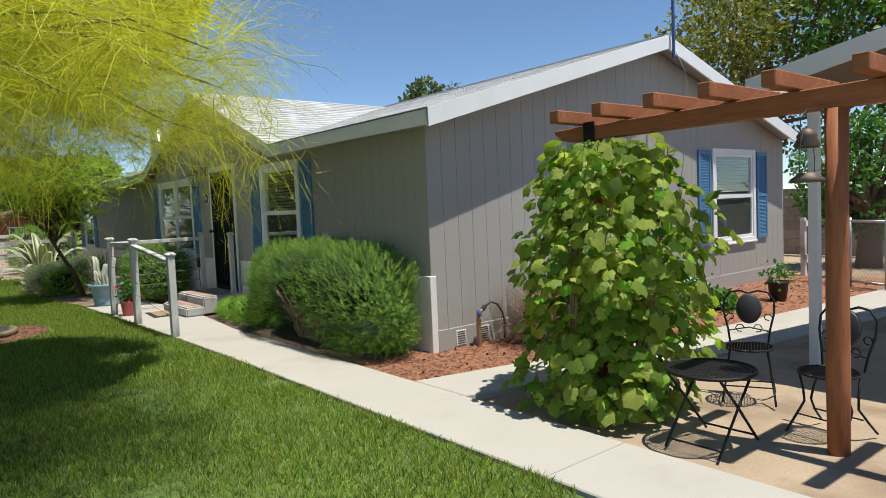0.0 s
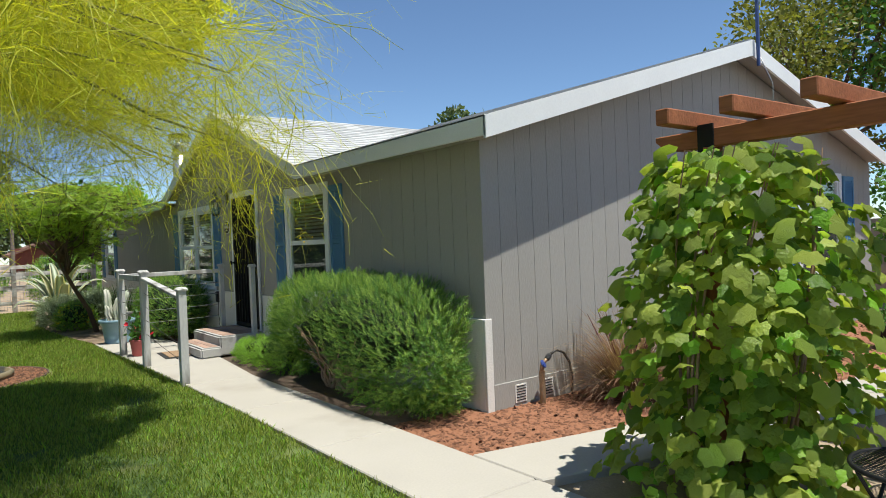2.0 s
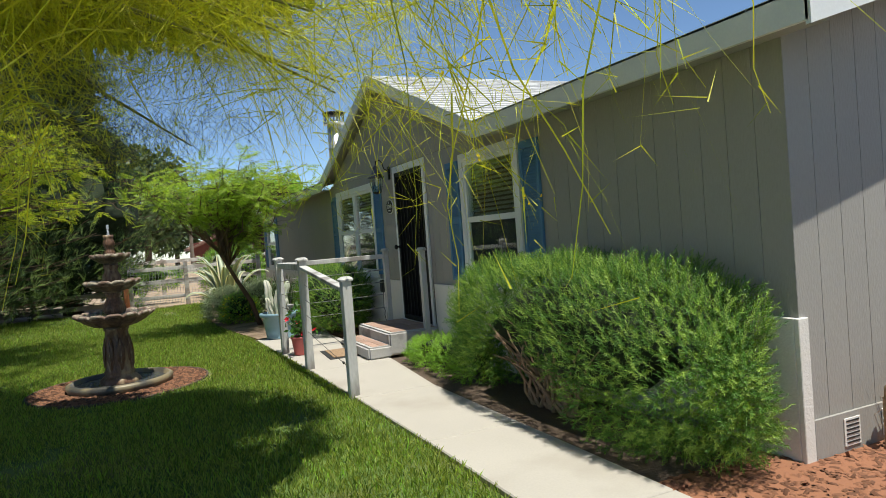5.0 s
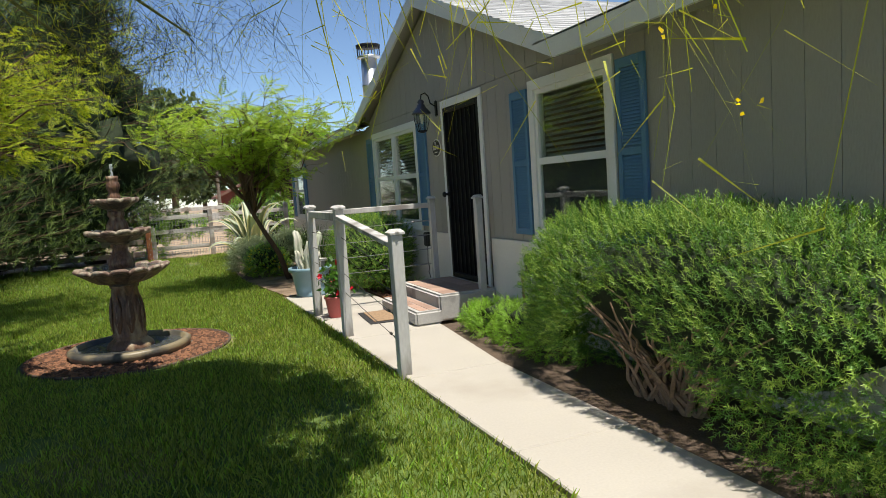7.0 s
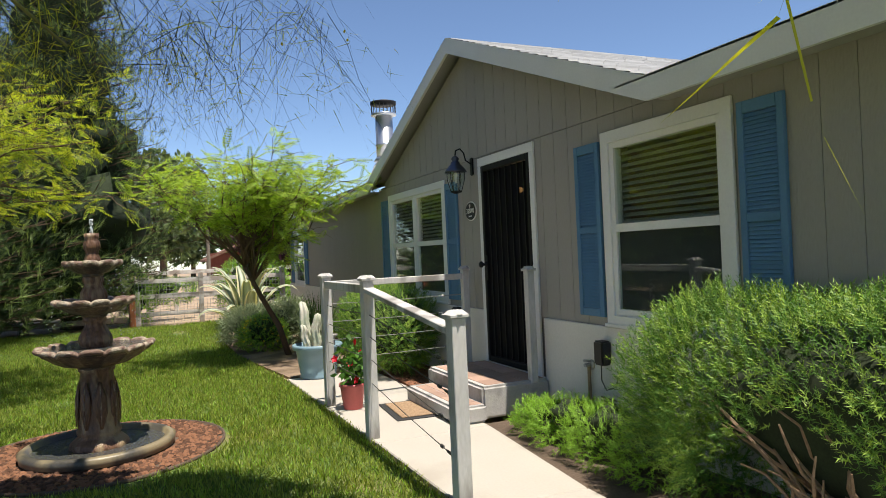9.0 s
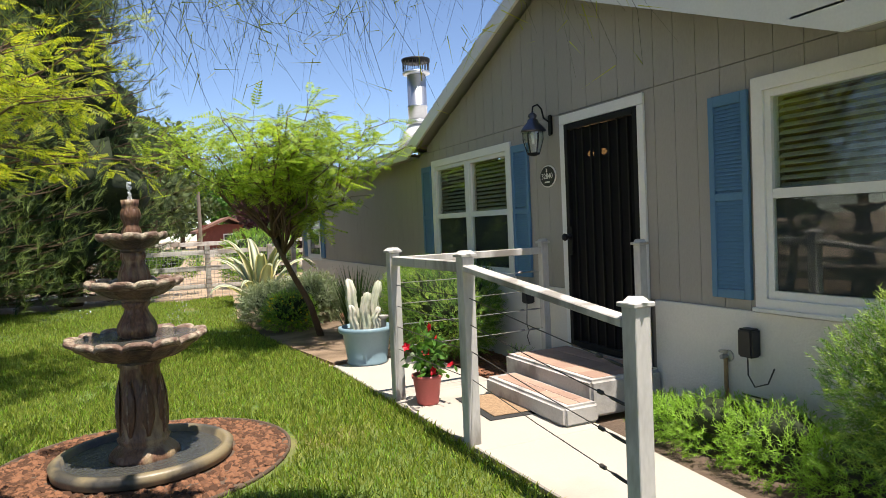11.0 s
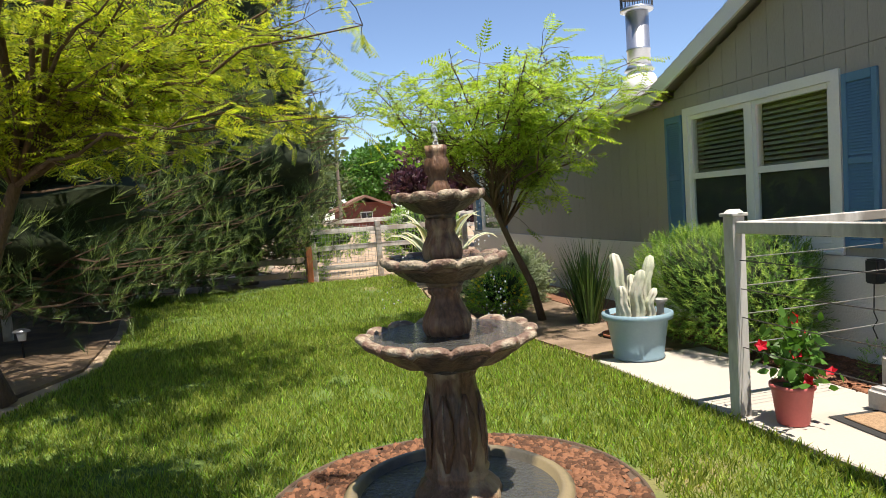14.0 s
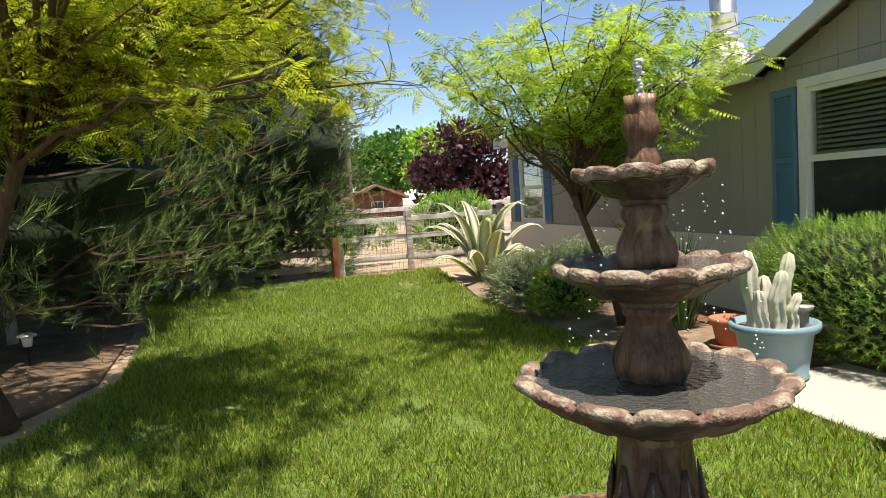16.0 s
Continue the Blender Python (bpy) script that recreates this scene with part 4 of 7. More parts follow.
part("finial", lathe([(0.055, 1.4), (0.055, 1.482), (0.05, 1.5), (0.04, 1.525), (0.043, 1.545), (0.054, 1.565), (0.057, 1.59), (0.05, 1.62), (0.042, 1.632), (0.047, 1.65), (0.049, 1.682), (0.03, 1.668)], 40, None, ribs(6, 0.07)), M_FRED, fountain, "reddish pineapple finial", True)
M_SPRAY = bpy.data.materials.new("spray water")
M_SPRAY.use_nodes = True
sb = M_SPRAY.node_tree.nodes["Principled BSDF"]
sb.inputs["Base Color"].default_value, sb.inputs["Roughness"].default_value, sb.inputs["IOR"].default_value = (0.85, 0.9, 0.95, 1), 0.08, 1.33
sb.inputs["Transmission Weight"].default_value = 0.5
bm = bmesh.new()
rs = random.Random(8)
for i in range(60):
    a, r = rs.uniform(0, 6.3), rs.uniform(0, 0.013)
    z = rs.uniform(1.67, 1.79)
    bmesh.ops.create_icosphere(bm, subdivisions=1, radius=rs.uniform(0.004, 0.009), matrix=Matrix.Translation((r * math.cos(a), r * math.sin(a), z)))
for i in range(90):
    a = rs.choice((0.3, 0.6, 5.4, 3.6)) + rs.gauss(0, 0.12)
    r = rs.choice((0.225, 0.3)) + rs.uniform(-0.01, 0.02)
    z = rs.uniform(0.84, 1.12) if r > 0.27 else rs.uniform(1.18, 1.43)
    bmesh.ops.create_icosphere(bm, subdivisions=1, radius=rs.uniform(0.002, 0.0045), matrix=Matrix.Translation((r * math.cos(a), r * math.sin(a), z)))
part("spray", bm, M_SPRAY, fountain, "small jet and drops of water", True)["kind"] = "stuff"
pool = tagged(part("fountain_basin", lathe([(0.47, 0.0), (0.53, 0.02), (0.54, 0.075), (0.51, 0.095), (0.475, 0.09), (0.465, 0.04), (0.0, 0.03)], 64), M_POOL, None, "", True), "round dark wet basin under the stone fountain", "basin")
pool.matrix_basis = pose(FX, FY0, 0.01)
pw = part("water", lathe([(0.466, 0.052), (0.3, 0.052), (0.001, 0.052)][::-1], 48, None, None, 0, 0, False), M_WATER, pool, "still shallow water", True)
solid("stone_bed", lathe([(0.91, -0.04), (0.91, 0.012), (0.5, 0.016), (0.0, 0.016)], 56, None, lambda a, r, z: r * (1 + 0.02 * math.sin(3 * a)), FX, FY0), M_DARKSOIL, "round bed of red stones about the fountain", "stone bed", kind="structure")
edging = tagged(part("bed_edging", lathe([(0.895, 0.0), (0.895, 0.022), (0.905, 0.028), (0.915, 0.022), (0.915, 0.0)], 64, None, lambda a, r, z: r * (1 + 0.02 * math.sin(3 * a)), FX, FY0), M_DARKSOIL, None, "", True), "dark plastic edging round the fountain bed", "edging", kind="structure")

rg = np.random.default_rng(5)
ROCK = [(-0.5, -0.4, 0), (0.5, -0.45, 0), (0.55, 0.4, 0), (-0.45, 0.5, 0), (-0.3, -0.25, 0.45), (0.3, -0.2, 0.55), (0.25, 0.25, 0.45), (-0.25, 0.3, 0.5)]
ROCKF = [(4, 5, 6, 7), (0, 1, 5, 4), (1, 2, 6, 5), (2, 3, 7, 6), (3, 0, 4, 7)]


def strew(name, xs, ys, z, size, flat, mat, label, category, tilt=0.35):
    n = len(xs)
    dirs = np.stack([rg.normal(size=n), rg.normal(size=n), rg.normal(size=n) * tilt * 0.5], 1)
    rot = frames_from(dirs, rg, tilt)
    t = np.array(ROCK) * np.array(flat)
    return tagged(new(name, scattered(name, t, ROCKF, np.stack([xs, ys, np.full(n, z)], 1), rot, rg.uniform(*size, n), mat)), label, category, kind="stuff")


a, r = rg.uniform(0, 6.28, 2600), np.sqrt(rg.uniform(0.3, 0.78, 2600))
strew("stones", FX + r * np.cos(a), FY0 + r * np.sin(a), 0.014, (0.025, 0.06), (1, 0.7, 0.7), M_STONE, "red lava stones strewn round the fountain", "stones")
x, y = rg.uniform(-0.84, 8, 17000), rg.uniform(-2.0, 0.25, 17000)
keep = (y < np.where(x < -0.03, 0.25, -0.03)) & (y > np.interp(x, [-0.86, 0.55, 2.7, 4.9, 8.5], [-0.77, -1.06, -1.51, -1.73, -2.01])) & ((rg.uniform(0, 1, 17000) < 0.35) | (x < 2.5))
strew("mulch_chips", x[keep], y[keep], 0.012, (0.03, 0.075), (0.35, 1.0, 0.22), M_MULCH, "loose red wood mulch chips", "mulch", 0.5)
x, y = rg.uniform(-0.65, -0.05, 3500), rg.uniform(6.2, 9.2, 3500)
strew("mulch_chips", x, y, 0.012, (0.03, 0.07), (0.35, 1.0, 0.22), M_MULCH, "loose red mulch chips beside the steps", "mulch", 0.5)

# ---- lawn grass ----
M_GRASS = leaf_material("lawn blade", (0.165, 0.32, 0.034), (0.36, 0.4, 0.1), 0.5, 0.5, 0.6)
BLADE = [(-0.5, 0, 0), (0.5, 0, 0), (0.36, 0.55, 0.08), (-0.1, 1.0, 0.3)]


def lawn_grass(n, x0, x1, y0, y1, size, label):
    x, y = rg.uniform(x0, x1, n), rg.uniform(y0, y1, n)
    keep = inside(LAWN_PTS, x, y) & (((x - FX) ** 2 + (y - FY0) ** 2) > 0.95 ** 2)
    thin = np.array([noise.noise(Vector((p * 0.9, q * 0.9, 3.0))) + 0.5 * noise.noise(Vector((p * 3.5, q * 3.5, 7.0))) for p, q in zip(x, y)])
    keep &= (thin > -0.42) | (rg.uniform(0, 1, n) < 0.3)
    x, y, thin = x[keep], y[keep], thin[keep]
    k = len(x)
    d = np.stack([rg.normal(0, 0.42, k), rg.normal(0, 0.42, k), np.ones(k)], 1)
    rot = frames_from(d, rg)
    v = np.array(BLADE) * np.array((0.115, 1, 1))
    ln = rg.uniform(*size, k) * (1 + 0.35 * np.clip(thin, -0.6, 0.8))
    m = scattered("lawn_grass", v, [(0, 1, 2), (0, 2, 3)], np.stack([x, y, np.full(k, 0.002)], 1), rot, ln, M_GRASS)
    return tagged(new("lawn_grass", m), label, "grass", kind="stuff")


lawn_grass(130000, -5.6, -1.55, -3.2, 4.5, (0.03, 0.065), "short green lawn blades beside the path")
lawn_grass(150000, -6.8, -1.5, 4.5, 11.0, (0.035, 0.07), "green lawn blades round the fountain")
lawn_grass(50000, -7.2, -1.6, 11.0, 16.6, (0.04, 0.08), "green lawn blades at the back of the garden")

# ---- shrubs ----
M_ROSEMARY = leaf_material("rosemary leaf", (0.085, 0.185, 0.028), None, 0.25, 0.5, 0.4)
M_ROSETIP = leaf_material("rosemary tip", (0.27, 0.4, 0.075), None, 0.3, 0.5, 0.3)
# Near-black colour that paints the shade deep inside bushes and crowns.
M_CORE = material("inner foliage shade core", (0.02, 0.03, 0.012), 0.95, 0.4, 12)
M_LIME = leaf_material("lime leaf", (0.24, 0.42, 0.055), None, 0.35, 0.5, 0.3)
M_GREYLEAF = leaf_material("grey green leaf", (0.2, 0.25, 0.15), None, 0.25, 0.6, 0.3)
M_YFLOWER = leaf_material("yellow flower", (0.7, 0.52, 0.03), None, 0.4, 0.6, 0.2)
M_GREENLEAF = leaf_material("green leaf", (0.07, 0.17, 0.03), None, 0.35, 0.45, 0.35)

SPRIG, SPRIGF = [], []
for i in range(13):
    z = 0.12 + 0.88 * i / 12
    a = i * 2.4
    c, s = math.cos(a), math.sin(a)
    l = 0.34 - 0.12 * z
    b = len(SPRIG)
    SPRIG += [(-s * 0.034, z, c * 0.034), (s * 0.034, z, -c * 0.034), (c * l, z + 0.2, s * l)]
    SPRIGF.append((b, b + 1, b + 2))
SPRIG += [(-0.012, 0, 0), (0.012, 0, 0), (0, 1.1, 0)]
SPRIGF.append((39, 40, 41))


def blob(centre, radii, rough=0.12, seg=3, scale=2.0):
    bm = bmesh.new()
    bmesh.ops.create_icosphere(bm, subdivisions=seg, radius=1)
    for v in bm.verts:
        k = 1 + rough * 2 * noise.noise(v.co * scale + Vector(centre))
        v.co = Vector(centre) + Vector((v.co.x * radii[0] * k, v.co.y * radii[1] * k, v.co.z * radii[2] * k))
    return bm


def shell_points(n, centre, radii, power=2.6, low=0.0, spread=0.1):
    """Points and outward ways over a rounded box-like mound."""
    d = rg.normal(size=(n, 3))
    d /= np.linalg.norm(d, axis=1, keepdims=True)
    k = (np.abs(d) ** power).sum(1) ** (-1 / power)
    p = d * k[:, None] * np.array(radii) * rg.uniform(1 - spread * 2, 1, (n, 1))
    lump = np.array([noise.noise(Vector(q) * 2.2 + Vector(centre)) for q in p])
    p *= (1 + 0.12 * lump)[:, None]
    nrm = d / np.array(radii)
    p = p + np.array(centre)
    keep = p[:, 2] > low
    return p[keep], nrm[keep] / np.linalg.norm(nrm[keep], axis=1, keepdims=True)


def shrub(name, label, centre, radii, n, size, mats, low=0.1, gap=None, up=0.55, base=(0, 0), template=None, tfaces=None, power=2.6, core=0.78, category="shrub"):
    s = thing(name, label, category)
    p, d = shell_points(n, centre, radii, power, low)
    if gap is not None:
        keep = ~gap(p)
        p, d = p[keep], d[keep]
    d = d + np.array((0, 0, up)) + rg.normal(0, 0.42, d.shape)
    pick = rg.uniform(0, 1, len(p)) < 0.62
    for m, k, nm in ((mats[0], pick, "foliage"), (mats[1], ~pick, "young_foliage")):
        me = scattered(nm, template or SPRIG, tfaces or SPRIGF, p[k], frames_from(d[k], rg), rg.uniform(*size, k.sum()), m)
        o = new(nm, me)
        o.parent = s
        o["kind"] = "stuff"
    # added blob: its dark colour is the shade between the sprigs
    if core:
        part("shade_core", blob((centre[0] + 0.05, centre[1], centre[2] + 0.08), [r * core for r in radii], 0.14), M_CORE, s, "near-black core standing in for the shade inside", True)
    return s


bush = shrub("rosemary_bush", "large rounded green rosemary bush with bare brown branches below", (-0.42, 1.53, 0.54), (0.45, 1.6, 0.62), 19000, (0.045, 0.095), (M_ROSEMARY, M_ROSETIP), 0.03,
             lambda p: (p[:, 0] < -0.3) & (p[:, 2] < 0.78 - 0.8 * np.abs(p[:, 1] - 1.75)) | ((p[:, 2] < 0.2 + 0.1 * np.sin(p[:, 1] * 5)) & (p[:, 0] < -0.5) & (p[:, 1] > 1.2)), core=0.62, power=3.4)
rb = random.Random(11)
for i in range(34):
    y0 = rb.choice((1.6, 1.75, 1.95)) + rb.uniform(-0.1, 0.1)
    a = rb.uniform(-1.3, 1.3)
    x0 = -0.45 + rb.uniform(-0.06, 0.06)
    h = rb.uniform(0.35, 0.75)
    pts = [(x0, y0, 0.0)]
    for k in range(1, 6):
        f = k / 5
        pts.append((x0 - 0.28 * f * rb.uniform(0.4, 1.0), y0 + a * 0.55 * f + rb.uniform(-0.04, 0.04), h * f ** 0.8))
    part("branch", tube(pts, [0.022, 0.016, 0.012, 0.009, 0.007, 0.004], 5), M_TWIG, bush, "bare brown branch")

shrub("rosemary_bush", "rounded grey-green rosemary bush beside the potted cactus", (-0.55, 7.75, 0.52), (0.5, 0.98, 0.52), 5500, (0.055, 0.11), (M_ROSEMARY, M_ROSETIP), 0.1)
for y, r, h in ((3.1, 0.2, 0.3), (3.51, 0.24, 0.34), (3.95, 0.26, 0.30), (4.3, 0.2, 0.22)):
    shrub("low_plant", "low lime-green leafy plant in the shaded bed", (-0.45, y, h * 0.5), (r, r * 1.15, h * 0.55), 520, (0.05, 0.1), (M_LIME, M_LIME), 0.03, up=0.6, core=0.6, category="plant")
shrub("low_plant", "small green plant beside the mulch", (-0.35, 6.35, 0.12), (0.1, 0.1, 0.12), 90, (0.05, 0.08), (M_LIME, M_GREENLEAF), 0.02, core=0, category="plant")
shrub("lavender_bush", "soft grey-green lavender bush at the lawn border", (-1.72, 11.7, 0.24), (0.34, 0.45, 0.28), 1000, (0.1, 0.22), (M_GREYLEAF, M_GREYLEAF), 0.05, core=0.7)
shrub("lavender_bush", "tall grey-green lavender bush by the wall", (-1.1, 11.5, 0.28), (0.36, 0.45, 0.33), 900, (0.12, 0.25), (M_GREYLEAF, M_GREYLEAF), 0.05, core=0.7)
yb = shrub("yellow_flower_bush", "low green bush with yellow flowers", (-1.6, 10.75, 0.24), (0.36, 0.42, 0.28), 1100, (0.06, 0.12), (M_LIME, M_GREENLEAF), 0.03, core=0.7)
QUADLEAF = [(-0.5, 0, 0), (0.5, 0, 0), (0.5, 1, 0.12), (-0.5, 1, 0.12)]
PETAL = [(-0.5, -0.5, 0), (0.5, -0.5, 0.1), (0.5, 0.5, 0), (-0.5, 0.5, 0.12)]


def dots(name, places, size, mat, parent, label):
    n = len(places)
    o = new(name, scattered(name, PETAL, [(0, 1, 2, 3)], places, frames_from(rg.normal(size=(n, 3)), rg), rg.uniform(*size, n), mat))
    o.parent = parent
    o["kind"] = "stuff"
    return tagged(o, label)


p, d = shell_points(160, (-1.6, 10.75, 0.26), (0.38, 0.44, 0.29), 2.4, 0.12)
dots("flower", p, (0.02, 0.04), M_YFLOWER, yb, "yellow flowers")


def sword(n, length, width, lean, bend, seed, seg=5, fold=0.25):
    """A clump of strap leaves, as quads, about the origin."""
    r = np.random.default_rng(seed)
    V, F = [], []
    for i in range(n):
        a = r.uniform(0, 6.283)
        l, w = r.uniform(*length), r.uniform(*width)
        th = r.uniform(*lean)
        bd = r.uniform(*bend)
        o = np.array((math.cos(a), math.sin(a), 0)) * r.uniform(0.0, 0.12)
        side = np.array((-math.sin(a), math.cos(a), 0))
        out = np.array((math.cos(a), math.sin(a), 0))
        pos, b = o.copy(), len(V)
        for k in range(seg + 1):
            f = k / seg
            ww = w * (1 - f ** 2.2) + 0.002
            V += [pos - side * ww / 2 + out * 0, pos + side * ww / 2]
            t = th + bd * f * f
            pos = pos + (out * math.sin(t) + np.array((0, 0, math.cos(t)))) * l / seg
        for k in range(seg):
            q = b + 2 * k
            F.append((q, q + 1, q + 3, q + 2))
    return V, F


M_IRIS = leaf_material("strap leaf", (0.075, 0.14, 0.045), None, 0.3, 0.4, 0.4)
V, F = sword(190, (0.6, 1.0), (0.014, 0.026), (0.02, 0.45), (0.1, 0.7), 3)
iris = thing("strap_leaf_clump", "dense dark green clump of upright strap leaves", "plant", at=(-0.98, 9.45, 0))
part_iris = new("leaves", raw_mesh("leaves", V, F, M_IRIS)); part_iris.parent = iris; part_iris["kind"] = "stuff"

M_DRY = leaf_material("dry grass blade", (0.37, 0.27, 0.155), (0.2, 0.1, 0.085), 0.3, 0.6, 0.35)
V, F = sword(1900, (0.4, 0.95), (0.003, 0.007), (0.05, 1.2), (0.4, 2.2), 4, 7)
dg = thing("fountain_grass", "dry tan and purple ornamental grass clump at the side wall", "grass clump", at=(1.25, -0.5, 0.01))
o = new("blades", raw_mesh("blades", V, F, M_DRY)); o.parent = dg; o["kind"] = "stuff"
M_PLUME = leaf_material("purple plume", (0.14, 0.05, 0.06), None, 0.3, 0.7, 0.3)
for i in range(9):
    a, t = rs.uniform(0, 6.3), rs.uniform(0.15, 0.6)
    e = Vector((math.cos(a) * math.sin(t), math.sin(a) * math.sin(t), math.cos(t)))
    part("plume", tube([e * 0.3, e * 0.6, e * 0.75, e * 0.85], [0.002, 0.006, 0.005, 0.001], 5), M_PLUME, dg, "purple seed plume")

# agave: broad folded leaves with pale margins
M_AGAVE = leaf_material("agave leaf", (0.45, 0.5, 0.36), None, 0.2, 0.45, 0.15)
M_AGEDGE = leaf_material("agave margin", (0.62, 0.58, 0.36), None, 0.2, 0.45, 0.12)
agave = thing("agave", "large variegated agave with arching pale-edged leaves", "agave", at=(-1.38, 14.5, 0))
ra = random.Random(21)


def agave_leaf(a, length, width, tilt, bend):
    bm, em = bmesh.new(), bmesh.new()
    out, side = Vector((math.cos(a), math.sin(a), 0)), Vector((-math.sin(a), math.cos(a), 0))
    pos, rows = out * 0.06, []
    n = 10
    for k in range(n + 1):
        f = k / n
        t = tilt + bend * f ** 3
        d = out * math.sin(t) + Vector((0, 0, 1)) * math.cos(t)
        nrm = d.cross(side)
        w = width * (0.75 + 0.6 * f) * (1 - f ** 2.5) + 0.003
        rows.append([pos - side * w / 2 - nrm * w * 0.16, pos - side * w * 0.36 - nrm * w * 0.1, pos, pos + side * w * 0.36 - nrm * w * 0.1, pos + side * w / 2 - nrm * w * 0.16, pos + nrm * (0.022 * (1 - f) + 0.003)])
        pos = pos + d * length / n
    for b, cols in ((bm, ((1, 2), (2, 3), (3, 5), (5, 1))), (em, ((0, 1), (3, 4)))):
        vs = [[b.verts.new(c) for c in r] for r in rows]
        for p, q in zip(vs, vs[1:]):
            for i, j in cols:
                b.faces.new((p[i], p[j], q[j], q[i]))
    o = part("leaf", bm, M_AGAVE, agave, "", True)
    part("margin", em, M_AGEDGE, o, "cream leaf margin", True)


for i in range(16):
    inner = i < 7
    agave_leaf(i * 2.4 + ra.uniform(-0.2, 0.2), ra.uniform(1.2, 1.75), ra.uniform(0.24, 0.32), ra.uniform(0.05, 0.35) if inner else ra.uniform(0.35, 0.85), ra.uniform(1.2, 3.0) if inner else ra.uniform(1.8, 3.0))


# ---- pots ----
def pot(name, label, at, profile, mat, category="plant pot", seg=36):
    t = thing(name, label, category, at=at)
    part("pot", lathe(profile, seg), mat, t, "", True)
    return t


bp = pot("cactus_pot", "large pale blue glazed pot holding pale columnar cacti", (-1.41, 7.68, 0.03), [(0.2, 0), (0.215, 0.015), (0.205, 0.03), (0.25, 0.33), (0.285, 0.335), (0.292, 0.36), (0.29, 0.385), (0.265, 0.39), (0.25, 0.34), (0.0, 0.33)], M_BLUEPOT)
part("soil", lathe([(0.252, 0.345), (0.0, 0.35)], 24), M_DARKSOIL, bp, "dark potting soil")
M_CACTUS = material("pale grey-green cactus skin", (0.42, 0.45, 0.34), 0.7, 0.18, 10, 60, 0.5, 0.006, second=(0.55, 0.53, 0.45), mix=0.45)
for x, y, h, r, lx, ly in ((-0.1, 0.05, 0.56, 0.062, -0.06, 0.02), (-0.03, -0.07, 0.42, 0.055, 0.02, -0.03), (0.1, 0.02, 0.52, 0.055, 0.06, 0.01), (0.03, 0.1, 0.36, 0.05, 0.0, 0.03), (-0.14, -0.06, 0.3, 0.045, -0.05, -0.02), (0.07, -0.09, 0.26, 0.04, 0.03, -0.02)):
    bm = lathe([*[(r * (1 - 0.12 * k / 14), 0.33 + h * 0.8 * k / 14) for k in range(15)], (r * 0.6, 0.33 + h * 0.96), (0.0, 0.33 + h)], 30, None, lambda a, q, z: 0.85 * q * (1 + 0.3 * math.cos(5 * a)) * (1 + 0.06 * math.sin(z * 95)))
    for v in bm.verts:
        f = (v.co.z - 0.33) / h
        v.co.x += x + lx * f * f + 0.012 * math.sin(f * 9)
        v.co.y += y + ly * f * f
    part("cactus_column", bm, M_CACTUS, bp, "pale ribbed cactus column", True)
part("solar_light", lathe([(0.03, 0.34), (0.03, 0.45), (0.05, 0.47), (0.06, 0.475), (0.062, 0.49), (0.0, 0.5)], 14, None, None, 0.16, -0.1), M_RAIL, bp, "small grey solar light")
tp = thing("terracotta_planter", "small round terracotta planter on a saucer", "planter", at=(-1.06, 8.62, 0.006))
part("tub", lathe([(0.1, 0.02), (0.105, 0.03), (0.14, 0.2), (0.16, 0.205), (0.163, 0.25), (0.145, 0.252), (0.13, 0.19), (0.0, 0.18)], 28), M_TERRA, tp, "", True)
part("saucer", lathe([(0.14, 0.0), (0.165, 0.005), (0.18, 0.035), (0.17, 0.036), (0.15, 0.018), (0.0, 0.015)], 28), M_TERRA, tp, "", True)
fp = pot("mandevilla_pot", "coral pot with a red-flowering mandevilla plant", (-1.5, 5.86, 0.03), [(0.075, 0), (0.085, 0.005), (0.112, 0.205), (0.122, 0.21), (0.122, 0.235), (0.108, 0.235), (0.1, 0.2), (0, 0.2)], M_PINKPOT)
fp.matrix_basis = pose(-1.5, 5.86, 0.03)
part("rim_soil", lathe([(0.104, 0.215), (0.0, 0.22)], 20), M_DARKSOIL, fp, "dark potting soil")
LEAF = [(0, 0, 0), (-0.3, 0.35, 0.06), (0.3, 0.35, 0.06), (-0.22, 0.72, 0.04), (0.22, 0.72, 0.04), (0, 1.05, -0.05)]
LEAFF = [(0, 2, 1), (1, 2, 4), (1, 4, 3), (3, 4, 5)]


def leafy(name, parent, places, dirs, size, mat, label=""):
    n = len(places)
    o = new(name, scattered(name, LEAF, LEAFF, places, frames_from(dirs, rg), rg.uniform(*size, n), mat))
    o.parent = parent
    o["kind"] = "stuff"
    return tagged(o, label) if label else o


n = 260
p = rg.normal(0, 1, (n, 3)) * np.array((0.065, 0.075, 0.1)) + np.array((0.02, -0.02, 0.39))
leafy("leaves", fp, p, rg.normal(size=(n, 3)) + np.array((0, 0, -0.1)), (0.05, 0.085), M_GREENLEAF)
for i in range(9):
    e = (rb.uniform(-0.14, 0.16), rb.uniform(-0.2, 0.16), rb.uniform(0.32, 0.62))
    part("stem", tube([(0, 0, 0.2), (e[0] * 0.5, e[1] * 0.5, 0.2 + (e[2] - 0.2) * 0.6), e], 0.004, 4), M_GREENLEAF, fp)
M_REDFL = leaf_material("red flower", (0.55, 0.01, 0.03), None, 0.35, 0.5, 0.2)
